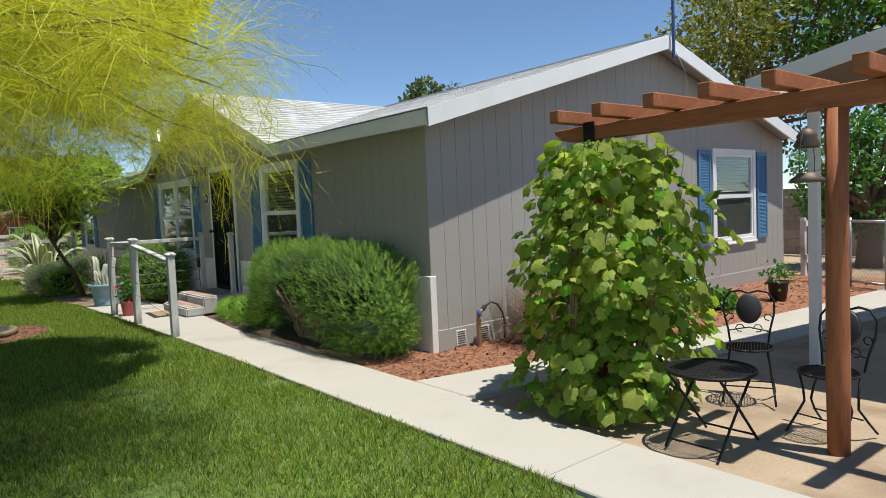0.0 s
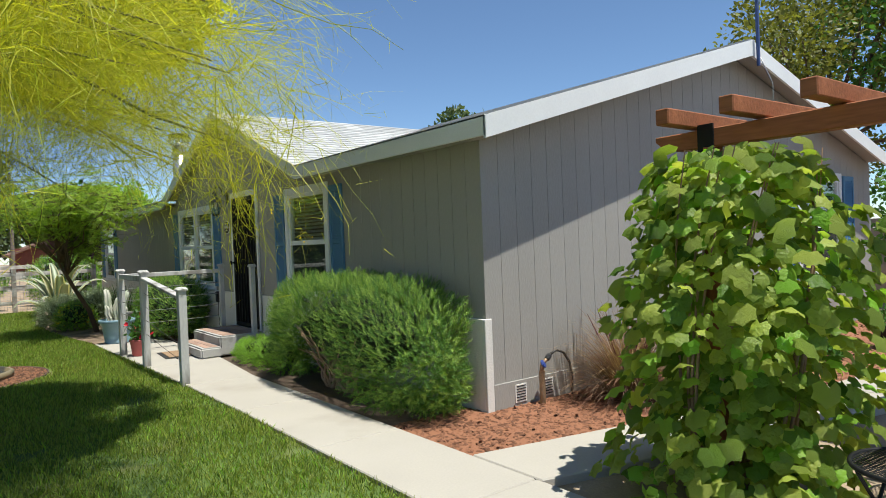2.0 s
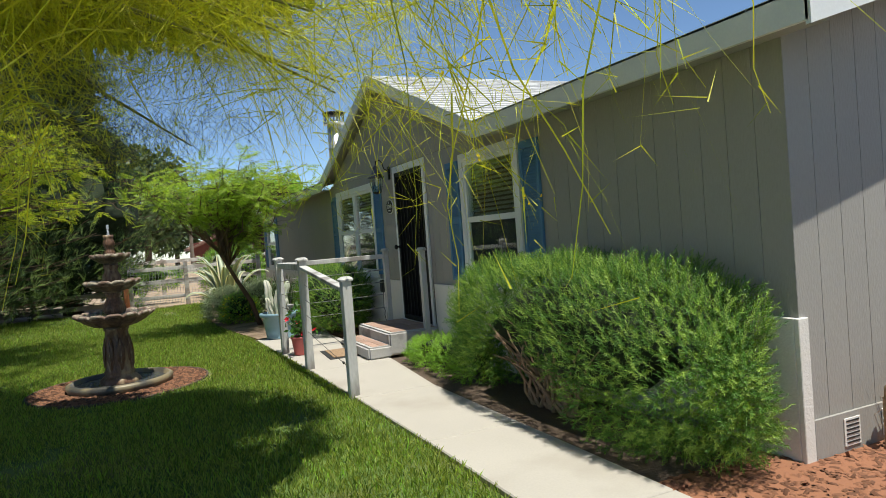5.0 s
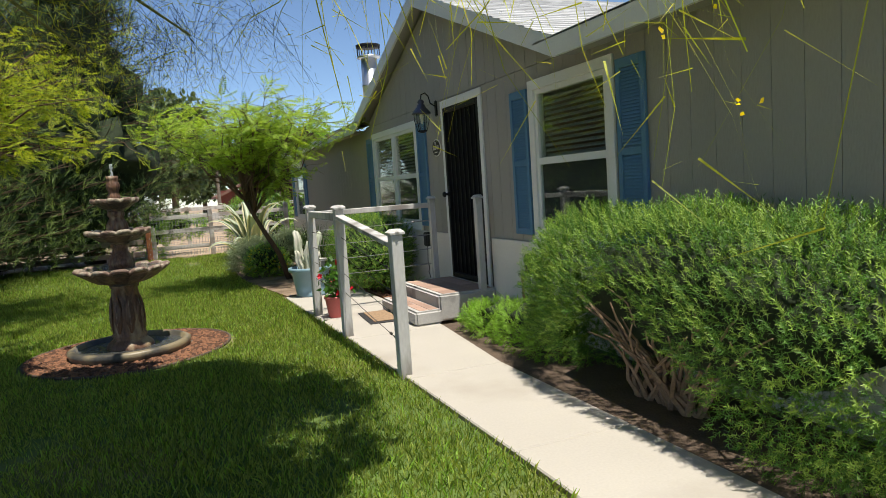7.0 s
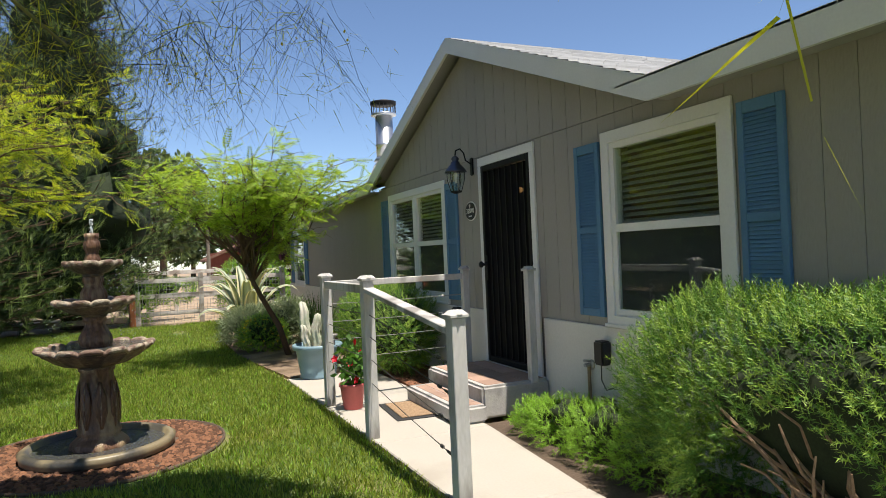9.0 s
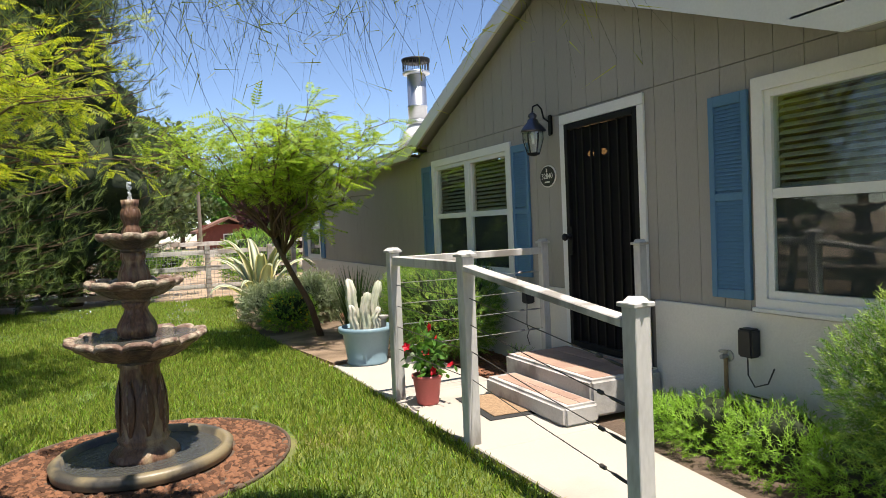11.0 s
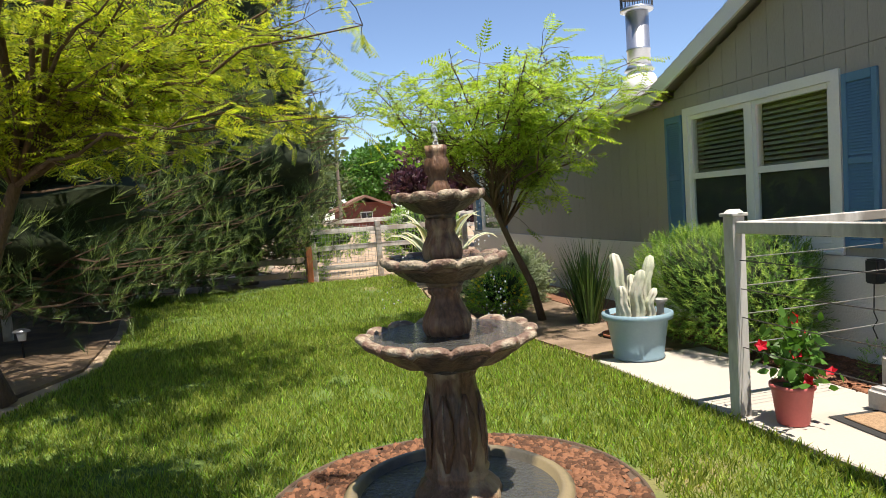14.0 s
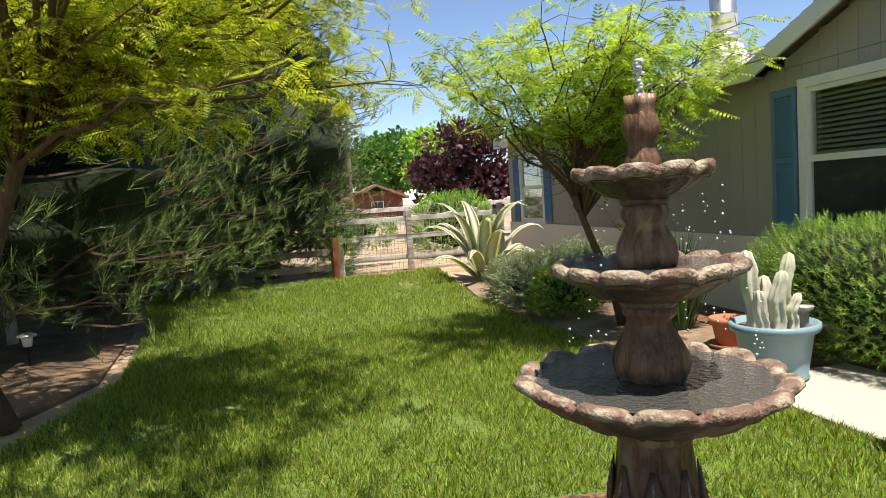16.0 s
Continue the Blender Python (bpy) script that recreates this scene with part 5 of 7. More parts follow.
for x, y, z in ((0.06, 0.02, 0.6), (-0.02, -0.06, 0.42), (-0.13, 0.08, 0.45), (0.02, -0.1, 0.27), (0.16, -0.12, 0.3), (0.09, -0.02, 0.5)):
    bm = bmesh.new()
    c = bm.verts.new((0, 0, 0))
    ring = [bm.verts.new((0.034 * math.cos(k * math.pi / 5) * (1.15 if k % 2 else 0.75), 0.034 * math.sin(k * math.pi / 5) * (1.15 if k % 2 else 0.75), 0.016)) for k in range(10)]
    for k in range(10):
        bm.faces.new((c, ring[k], ring[(k + 1) % 10]))
    o = part("flower", bm, M_REDFL, fp, "red trumpet flower")
    o.matrix_basis = pose(x, y, z, rb.uniform(30, 90), 0, rb.uniform(-140, -40))
kp = pot("nursery_pot", "black plastic nursery pot with a small green plant", (5.2, -1.2, 0.012), [(0.1, 0), (0.135, 0.25), (0.145, 0.25), (0.145, 0.28), (0.13, 0.28), (0.12, 0.24), (0, 0.24)], M_BLACKPOT)
n = 120
leafy("leaves", kp, rg.normal(0, 1, (n, 3)) * np.array((0.1, 0.1, 0.08)) + np.array((0, 0, 0.38)), rg.normal(size=(n, 3)), (0.05, 0.09), M_GREENLEAF)
for x, y, r, hh in ((3.3, -0.75, 0.42, 0.6), (2.6, -0.85, 0.3, 0.4), (4.1, -0.9, 0.28, 0.22)):
    s = thing("green_bush", "leafy green bush at the sunny side wall", "shrub", "bushes along the side wall", at=(x, y, 0.01))
    k = int(700 * r / 0.4)
    pp = rg.normal(0, 1, (k, 3)) * np.array((r * 0.45, r * 0.45, hh * 0.3)) + np.array((0, 0, hh * 0.5))
    pp[:, 2] = np.abs(pp[:, 2])
    leafy("leaves", s, pp, rg.normal(size=(k, 3)), (0.05, 0.1), M_GREENLEAF)
    part("stems", tube([(0, 0, 0), (0.02, 0, hh * 0.5)], 0.01, 5), M_TWIG, s)
hose = thing("coiled_hose", "white garden hose coiled at the wall foot", "hose", at=(4.75, -0.35, 0.012))
for i in range(4):
    part("coil", tube([(0.2 * math.cos(a * 0.4) * (1 + 0.08 * i), 0.06 * i + 0.04 * math.sin(a), 0.06 + 0.02 * i + 0.2 * (0.5 + 0.5 * math.sin(a * 0.4)) ) for a in range(17)], 0.012, 6), M_WHITE, hose)

bib = thing("hose_faucet", "brass hose faucet on a painted standpipe with a dark hose", "faucet", at=(0.52, -0.13, 0.01))
part("standpipe", bevel(box(bmesh.new(), -0.022, 0.022, -0.022, 0.022, 0, 0.3), 0.006), M_COPPER, bib, "tan wrapped standpipe")
M_BLUEH = material("blue faucet handle", (0.03, 0.06, 0.25), 0.4, 0.1, 10)
part("valve", tube([(0, 0, 0.29), (0, 0, 0.35), (0.03, -0.01, 0.38), (0.1, -0.01, 0.43)], [0.022, 0.018, 0.018, 0.014], 8), M_COPPER, bib, "brass valve body", True)
part("handle", lathe([(0.035, 0.0), (0.04, 0.008), (0.035, 0.018), (0, 0.02)], 8), M_BLUEH, bib, "blue valve handle").matrix_basis = pose(-0.02, -0.03, 0.36, 60, 0, 30)
part("timer", lathe([(0.02, 0), (0.026, 0.01), (0.026, 0.05), (0.02, 0.06)], 10), M_PLASTIC, bib, "dark hose connector").matrix_basis = pose(0.05, -0.01, 0.39, 0, 50, 0)
part("hose", tube([(0.1, -0.01, 0.43), (0.18, -0.01, 0.46), (0.27, -0.01, 0.43), (0.35, -0.01, 0.33), (0.39, 0.0, 0.2), (0.4, 0.02, 0.02)], 0.012, 8), M_DARKWIRE, bib, "dark hose", True)

# ---- pergola ----
pergola = thing("pergola", "small pergola of redwood-stained timber beside the path", "pergola")
for x, y in ((-0.04, -3.86), (-0.04, -2.15)):
    bm = lathe([(0.06, -0.03), (0.065, 0.4), (0.06, 1.2), (0.063, 1.985)], 14, None, lambda a, r, z: r * (1 + 0.03 * math.sin(3 * a + z * 2)))
    p = part("post", bm, M_WOODV, pergola, "", True)
    p.matrix_basis = pose(x, y, 0)
for x in (-0.04,):
    bm = bmesh.new()
    prof = [(-5.3, 1.985), (-1.95, 1.985), (-1.86, 2.01), (-1.80, 2.06), (-1.80, 2.09), (-5.3, 2.13)]
    lo = [bm.verts.new((x - 0.045, y, z)) for y, z in prof]; hi = [bm.verts.new((x + 0.045, y, z)) for y, z in prof]
    bm.faces.new(lo); bm.faces.new(hi[::-1])
    for i in range(len(prof)):
        j = (i + 1) % len(prof)
        bm.faces.new((lo[j], lo[i], hi[i], hi[j]))
    bmesh.ops.recalc_face_normals(bm, faces=bm.faces[:])
    part("beam", bevel(bm, 0.006), M_WOOD, pergola, "long beam with a shaped end")
for i, y in enumerate((-2.06, -2.46, -2.87, -3.26, -3.64, -4.1, -4.6, -5.1)):
    o = part("rafter", bevel(box(bmesh.new(), -0.36, 0.55, -0.042, 0.042, 0.0, 0.092), 0.006), M_WOOD, pergola)
    o.matrix_basis = pose(-0.04, y, 2.105 + 0.006 * (-1.8 - y), 0, 0, rb.uniform(-1.5, 1.5))
part("bracket", cube(-0.1, -0.088, -2.2, -2.1, 1.9, 2.12), M_IRON, pergola)
lan = thing("hanging_lantern", "old glass and metal lantern hanging from the pergola post", "lantern", at=(-0.22, -3.77, 1.62))
part("globe", lathe([(0.05, 0.0), (0.085, 0.03), (0.095, 0.08), (0.08, 0.13), (0.055, 0.15)], 18), M_PANE, lan, "bulging glass globe", True).visible_shadow = False
part("base", lathe([(0.085, -0.05), (0.09, -0.03), (0.06, -0.01), (0.055, 0.005)], 16), M_LANTERN, lan, "rusty metal base", True)
part("hood", lathe([(0.06, 0.145), (0.07, 0.16), (0.05, 0.2), (0.055, 0.21), (0.03, 0.25), (0, 0.255)], 16), M_LANTERN, lan, "vented metal hood", True)
for s in (-1, 1):
    part("guard_wire", tube([(s * 0.095, 0, -0.03), (s * 0.105, 0, 0.08), (s * 0.08, 0, 0.18), (s * 0.04, 0, 0.24)], 0.003, 5), M_DARKWIRE, lan)
part("bail", tube([(-0.085, 0, 0.2), (-0.08, 0, 0.31), (0.0, 0, 0.36), (0.11, -0.03, 0.37), (0.115, -0.05, 0.34)], 0.003, 5), M_DARKWIRE, lan)

# ---- grape vine ----
M_VINE = leaf_material("grape leaf", (0.15, 0.33, 0.03), (0.42, 0.48, 0.1), 0.5, 0.5, 0.45, 0.35, 0.8)
VL = []
for k, (a, r) in enumerate(((-90, 0.2), (-62, 0.52), (-25, 0.58), (0, 0.5), (28, 0.6), (58, 0.5), (90, 0.64), (122, 0.5), (152, 0.6), (180, 0.5), (205, 0.58), (242, 0.52))):
    a = math.radians(a)
    VL.append((r * math.cos(a), 0.42 + r * math.sin(a), -0.16 * abs(math.cos(a)) + (0.05 if r < 0.55 else -0.06)))
VL.append((0, 0.42, 0.14))
VLF = [(k, (k + 1) % 12, 12) for k in range(12)]
vine = thing("grape_vine", "tall leafy grape vine climbing the pergola post", "vine")


def vine_points(n, depth):
    z = rg.uniform(0.05, 1.95, n)
    a = rg.uniform(0, 2 * math.pi, n)
    prof = np.interp(z, [0, 0.15, 0.5, 0.9, 1.3, 1.65, 1.85, 2.0], [0.5, 0.58, 0.62, 0.64, 0.63, 0.57, 0.46, 0.25])
    lump = np.array([noise.noise(Vector((math.cos(q) * 1.4, math.sin(q) * 1.4, w * 2.2))) for q, w in zip(a, z)])
    r = prof * (1 + 0.38 * lump) * rg.uniform(*depth, n)
    p = np.stack([-0.13 + r * np.cos(a), -2.33 + r * np.sin(a), z], 1)
    d = np.stack([np.cos(a) * 0.5, np.sin(a) * 0.5, -0.6 + 0 * a], 1) + rg.normal(0, 0.42, (n, 3))
    return p, d, np.stack([np.cos(a), np.sin(a), 0.95 + 0 * a], 1)


def facing(d, nrm):
    """Frames whose y axis is d and whose z axis leans towards nrm."""
    y = d / np.linalg.norm(d, axis=1, keepdims=True)
    x = np.cross(y, nrm + rg.normal(0, 0.38, nrm.shape)); x /= np.linalg.norm(x, axis=1, keepdims=True)
    return np.stack([x, y, np.cross(x, y)], 2)


p, d, nn = vine_points(1900, (0.35, 1.0))
o = new("leaves", scattered("leaves", VL, VLF, p, facing(d, nn), rg.uniform(0.07, 0.12, len(p)), M_VINE)); o.parent = vine; o["kind"] = "stuff"
p, d, nn = vine_points(300, (0.92, 1.12))
ml = raw_mesh("leaf", np.array(VL), VLF, M_VINE)
rots = facing(d, nn)
for i in range(300):
    o = new("leaf", ml)
    o.parent = vine
    s = rb.uniform(0.08, 0.135)
    m = Matrix([list(r) for r in rots[i]]).to_4x4() @ Matrix.Diagonal((s, s, s, 1))
    m.translation = Vector(p[i])
    o.matrix_basis = m
for i in range(14):
    a = rb.uniform(0, 6.3)
    pts = [(0.02, -2.2, 0)] + [(-0.13 + (0.25 + 0.2 * k / 6) * math.cos(a + k * 0.2), -2.33 + (0.25 + 0.2 * k / 6) * math.sin(a + k * 0.2), 0.32 * k) for k in range(1, 7)]
    part("cane", tube(pts, [0.016, 0.012, 0.01, 0.008, 0.007, 0.005, 0.003], 5), M_TWIG, vine)

# ---- patio furniture ----
table = thing("bistro_table", "small round black metal bistro table with folding legs", "table", at=(-0.44, -3.29, 0))
TH = 0.46
def mesh_disc(r, z, pitch=0.022, cx=0.0, cy=0.0):
    bm = bmesh.new()
    k = int(r / pitch)
    for i in range(-k, k + 1):
        u = i * pitch
        h = math.sqrt(max(0, r * r - u * u))
        if h > 0.01:
            tube([(cx + u, cy - h, z), (cx + u, cy + h, z)], 0.0035, 3, bm)
            tube([(cx - h, cy + u, z), (cx + h, cy + u, z)], 0.0035, 3, bm)
    return bm
def ring(r, z, t, cx=0, cy=0, n=28):
    return tube([(cx + r * math.cos(2 * math.pi * i / n), cy + r * math.sin(2 * math.pi * i / n), z) for i in range(n + 1)], t, 6)
part("tabletop", mesh_disc(0.255, TH), M_IRON, table, "black steel mesh top")["kind"] = "stuff"
part("rim", ring(0.26, TH, 0.011), M_IRON, table, "", True)
for s in (-1, 1):
    for q in (-1, 1):
        part("leg", tube([(q * 0.2, s * 0.17, TH - 0.01), (0.0, s * 0.17, TH * 0.55), (-q * 0.24, s * 0.17, 0.0)], 0.009, 6), M_IRON, table, "", True)
for q in (-1, 1):
    part("stretcher", tube([(q * 0.2, -0.17, 0.04), (q * 0.2, 0.17, 0.04)], 0.007, 5), M_IRON, table)


def bistro_chair():
    c = thing("bistro_chair", "black wrought iron bistro chair with an oval padded back", "chair", "bistro chairs")
    sh = 0.44
    part("seat", mesh_disc(0.19, sh), M_IRON, c, "round black mesh seat")["kind"] = "stuff"
    part("seat_rim", ring(0.195, sh, 0.01), M_IRON, c, "", True)
    for s in (-1, 1):
        part("front_leg", tube([(0.13, s * 0.14, sh), (0.05, s * 0.16, 0.3), (0.02, s * 0.17, 0.2), (0.12, s * 0.19, 0.08), (0.2, s * 0.2, 0.0)], 0.009, 6), M_IRON, c, "", True)
        part("back_leg", tube([(-0.14, s * 0.14, sh), (-0.08, s * 0.16, 0.3), (-0.06, s * 0.17, 0.2), (-0.14, s * 0.19, 0.1), (-0.24, s * 0.2, 0.0)], 0.009, 6), M_IRON, c, "", True)
        part("scroll", tube([(-0.2, s * 0.03, 0.56)] + [(-0.21, s * (0.07 + 0.035 * math.cos(a)), 0.56 + 0.035 * math.sin(a)) for a in (3.1, 2, 1, 0, -1, -2)], 0.005, 5), M_IRON, c, "", True)
        part("scroll", tube([(-0.215, s * (0.15 + 0.03 * math.cos(a)), 0.66 + 0.03 * math.sin(a)) for a in (0, 1, 2, 3, 4, 5)], 0.005, 5), M_IRON, c, "", True)
    part("back_frame", tube([(-0.17, -0.15, sh), (-0.19, -0.165, 0.55), (-0.22, -0.2, 0.7), (-0.24, -0.2, 0.8), (-0.25, -0.15, 0.87), (-0.25, -0.07, 0.885), (-0.25, 0, 0.86), (-0.25, 0.07, 0.885), (-0.25, 0.15, 0.87), (-0.24, 0.2, 0.8), (-0.22, 0.2, 0.7), (-0.19, 0.165, 0.55), (-0.17, 0.15, sh)], 0.009, 6), M_IRON, c, "", True)
    part("back_rail", tube([(-0.19, -0.16, 0.54), (-0.2, 0, 0.57), (-0.19, 0.16, 0.54)], 0.006, 5), M_IRON, c, "", True)
    o = part("back_pad", lathe([(0.0, -0.018), (0.1, -0.016), (0.115, 0.0), (0.1, 0.016), (0.0, 0.018)], 24), M_PLASTIC, c, "black oval back pad", True)
    o.matrix_basis = pose(-0.225, 0, 0.73, 0, 83, 0) @ Matrix.Diagonal((1.15, 0.9, 1, 1))
    for s in (-1, 1):
        part("stretcher", tube([(s * 0.1, -0.18, 0.12), (s * 0.1, 0.18, 0.12)], 0.006, 5), M_IRON, c)
    return c


ch = bistro_chair()
ch.matrix_basis = pose(0.6, -3.02, 0, 0, 0, -155) @ Matrix.Diagonal((0.88, 0.88, 0.88, 1))
copy_thing(ch, pose(0.2, -3.72, 0, 0, 0, 170))

# ---- carport ----
M_CARP = material("white carport paint", (0.66, 0.66, 0.65), 0.55, 0.05, 3)
M_CARU = material("brown carport soffit", (0.16, 0.12, 0.09), 0.8, 0.12, 3)
carport = thing("carport", "white metal carport roof on slim posts", "carport")
def shed(z):
    bm = bmesh.new()
    lo = [bm.verts.new((x, y, z + 0.2 * (-2.66 - y))) for x, y in ((1.5, -9), (9.5, -9), (9.5, -3.9), (1.5, -2.66))]
    hi = [bm.verts.new(v.co + Vector((0, 0, 0.03))) for v in lo]
    bm.faces.new(lo[::-1]); bm.faces.new(hi)
    for k in range(4):
        bm.faces.new((lo[k], lo[(k + 1) % 4], hi[(k + 1) % 4], hi[k]))
    return bm


part("ceiling", shed(2.40), M_CARU, carport, "brown underside")
part("roof", shed(2.435), M_CARP, carport, "white metal roof")
part("roof_edge", board([(1.47, -2.63, 2.5), (1.47, -9, 3.77)], 0.15, 0.03, (1, 0, 0)), M_CARP, carport, "white roof edge")
part("roof_edge", board([(1.47, -2.63, 2.5), (9.5, -3.87, 2.75)], 0.15, 0.03, (0, 1, 0)), M_CARP, carport, "white roof gutter")
for x, y in ((1.92, -2.97), (1.92, -6.5), (7.5, -3.9), (7.5, -6.5)):
    part("post", cube(x - 0.04, x + 0.04, y - 0.04, y + 0.04, -0.03, 2.395 + 0.2 * (-2.66 - y), 0.004), M_CARP, carport)

# antenna mast and cable at the gable, roof vent
mast = thing("antenna_mast", "dark blue metal mast fixed to the gable peak", "antenna")
M_MAST = material("dark blue mast", (0.05, 0.08, 0.2), 0.5, 0.1, 8)
part("pole", tube([(4.05, -0.37, 3.4), (4.05, -0.37, 4.3)], 0.022, 8), M_MAST, mast)
for dx in (-0.12, 0.12):
    for z in (4.28, 4.43):
        part("antenna_loop", tube([(4.05 + dx + 0.072 * math.cos(k * math.pi / 8), -0.39, z + 0.072 * math.sin(k * math.pi / 8)) for k in range(17)], 0.012, 6), M_IRON, mast, "dark antenna loop", True)
part("crossbar", tube([(3.9, -0.38, 4.3), (4.2, -0.38, 4.3)], 0.01, 6), M_IRON, mast)
part("wire", tube([(4.05, -0.37, 3.55), (4.2, -0.45, 3.2), (4.3, -0.42, 2.6), (4.35, -0.2, 1.4), (4.6, -0.06, 0.7), (4.7, -0.05, 0.3)], 0.006, 5), M_WIRE, mast, "hanging grey cable", True)
rv = thing("roof_vent", "small pale roof vent behind the ridge", "roof vent")
part("hood", bevel(box(bmesh.new(), 4.25, 4.5, 0.7, 0.95, 3.5, 3.79), 0.02), M_TRIM, rv)

# ---- trees ----
FROND, FRONDF = [], []
for i in range(8):
    for s in (-1, 1):
        y = 0.16 + 0.1 * i
        w = 0.2 * (1 - 0.5 * abs(i - 3) / 5)
        b = len(FROND)
        FROND += [(0, y - 0.012, 0), (s * w * 0.5, y - 0.025, -0.03), (s * w, y + 0.05, -0.07), (s * w * 0.5, y + 0.05, -0.03)]
        FRONDF.append((b, b + 1, b + 2, b + 3))
b = len(FROND)
FROND += [(-0.008, 0, 0), (0.008, 0, 0), (0.006, 1, 0), (-0.006, 1, 0)]
FRONDF.append((b, b + 1, b + 2, b + 3))
M_PINNATE = leaf_material("bright pinnate leaf", (0.2, 0.34, 0.05), (0.36, 0.46, 0.08), 0.55, 0.45, 0.35)
M_MESQ = leaf_material("yellow-green pinnate leaf", (0.2, 0.31, 0.035), (0.44, 0.46, 0.05), 0.55, 0.45, 0.35)


def limb(a, b, sag, n, r, wob=0.06):
    """Points of a bent limb from a to b."""
    a, b = Vector(a), Vector(b)
    out = []
    for i in range(n + 1):
        f = i / n
        p = a.lerp(b, f) + Vector((0, 0, sag * 4 * f * (1 - f)))
        p += Vector((r.uniform(-wob, wob), r.uniform(-wob, wob), r.uniform(-wob, wob))) * (4 * f * (1 - f))
        out.append(p)
    return out


def taper(r0, r1, n):
    return [r0 + (r1 - r0) * i / n for i in range(n + 1)]


def frond_tree(name, label, base, trunk, tips, seed, mat, frond_size, per_tip, spread, r0, droop=0.25, skip=None):
    r = random.Random(seed)
    t = thing(name, label, "tree")
    pts = [Vector(p) for p in [base] + trunk]
    part("trunk", tube(pts, taper(r0, r0 * 0.55, len(pts) - 1), 10), M_BARK, t, "dark leaning trunk", True)
    places, dirs = [], []
    twigs = bmesh.new()
    for tip in tips:
        start = pts[-1] if r.random() < 0.6 else pts[-2].lerp(pts[-1], 0.5)
        lp = limb(start, tip, r.uniform(0.02, 0.25), 7, r, 0.1)
        part("branch", tube(lp, taper(r0 * 0.3, 0.004, 7), 6), M_BARK, t, "", True)
        for k in range(2, 8):
            for q in range(3):
                e = lp[k] + Vector((r.gauss(0, spread), r.gauss(0, spread), r.gauss(0.02, spread * 0.55)))
                tw = limb(lp[k], e, 0.03, 3, r, 0.03)
                tube(tw, [0.004, 0.0035, 0.003, 0.0015], 3, twigs)
                for j in range(per_tip):
                    f = r.uniform(0.3, 1.05)
                    p = lp[k].lerp(e, f)
                    dd = (e - lp[k]).normalized() * 0.6 + Vector((r.gauss(0, 0.7), r.gauss(0, 0.7), r.gauss(-droop, 0.22)))
                    if skip and skip(p):
                        continue
                    places.append(p); dirs.append(dd)
    part("twig_work", twigs, M_BARK, t)["kind"] = "stuff"
    places, dirs = np.array(places), np.array(dirs)
    y = dirs / np.linalg.norm(dirs, axis=1, keepdims=True)
    up = np.tile(np.array((0, 0, 1.0)), (len(y), 1)) + rg.normal(0, 0.25, y.shape)
    x = np.cross(y, up); x /= np.linalg.norm(x, axis=1, keepdims=True)
    rot = np.stack([x, y, np.cross(x, y)], 2)
    o = new("crown", scattered("crown", FROND, FRONDF, places, rot, rg.uniform(*frond_size, len(places)), mat))
    o.parent = t
    o["kind"] = "stuff"
    return t


tips = []
rt = random.Random(31)
for i in range(34):
    a = rt.uniform(0, 6.28)
    q = math.sqrt(rt.uniform(0.05, 1))
    tips.append((-1.74 + 1.6 * q * math.cos(a), 9.55 + 1.35 * q * math.sin(a), 2.9 - 0.42 * q * q + rt.uniform(-0.25, 0.12)))
for i in range(5):
    tips.append((-1.55 + rt.uniform(-0.5, 0.6), 9.6 + rt.uniform(-0.5, 0.6), rt.uniform(1.5, 2.0)))
frond_tree("small_pinnate_tree", "small leaning tree with feathery bright green leaves", (-1.35, 9.9, -0.02), [(-1.5, 9.8, 0.45), (-1.75, 9.68, 0.9), (-1.98, 9.55, 1.35)], tips, 6, M_PINNATE, (0.2, 0.34), 4, 0.25, 0.05, skip=lambda p: p.z < 1.95 + 0.12 * math.sin(9 * p.x + 4 * p.y) and (p.x < -1.72 or p.x > -1.1))
tips = []
for i in range(40):
    f = rt.uniform(0.1, 1)
    tips.append((-6.2 + 2.9 * f * rt.uniform(0.75, 1.05), 8.4 + rt.uniform(-1.6, 1.8), 2.0 + rt.uniform(0.1, 1.9) - 0.15 * f))
for i in range(14):
    tips.append((rt.uniform(-7.6, -6.2), 8.4 + rt.uniform(-1.4, 1.8), rt.uniform(2.0, 3.9)))
# five high boughs out of view, added only to shade the lawn
for i in range(5):
    tips.append((rt.uniform(-6.0, -3.8), rt.uniform(4.8, 5.5), rt.uniform(4.3, 4.7)))
frond_tree("yellow_green_tree", "leaning tree with yellow-green feathery foliage over the lawn", (-6.6, 9.0, -0.02), [(-6.72, 8.98, 0.35), (-6.66, 8.9, 0.9), (-6.42, 8.8, 1.5), (-6.15, 8.7, 2.1)], tips, 9, M_MESQ, (0.15, 0.26), 5, 0.28, 0.08)

# pines: whorled limbs carrying brushes of long needles
NEEDLE, NEEDLEF = [], []
rn = random.Random(5)
for i in range(17):
    a = rn.uniform(0, 6.28)
    sp = rn.uniform(0.1, 0.45)
    y0 = rn.uniform(0, 0.55)
    c, s = math.cos(a), math.sin(a)
    b = len(NEEDLE)
    NEEDLE += [(-s * 0.0105, y0, c * 0.0105), (s * 0.0105, y0, -c * 0.0105), (c * sp, y0 + rn.uniform(0.45, 0.7), s * sp)]
    NEEDLEF.append((b, b + 1, b + 2))
M_PINE = leaf_material("pine needle", (0.04, 0.075, 0.022), None, 0.1, 0.5, 0.4)
# Lighter needle green that paints sunlight onto the outer brushes.
M_PINELIT = leaf_material("pine needle coloured as sunlit", (0.19, 0.26, 0.085), None, 0.25, 0.5, 0.35)


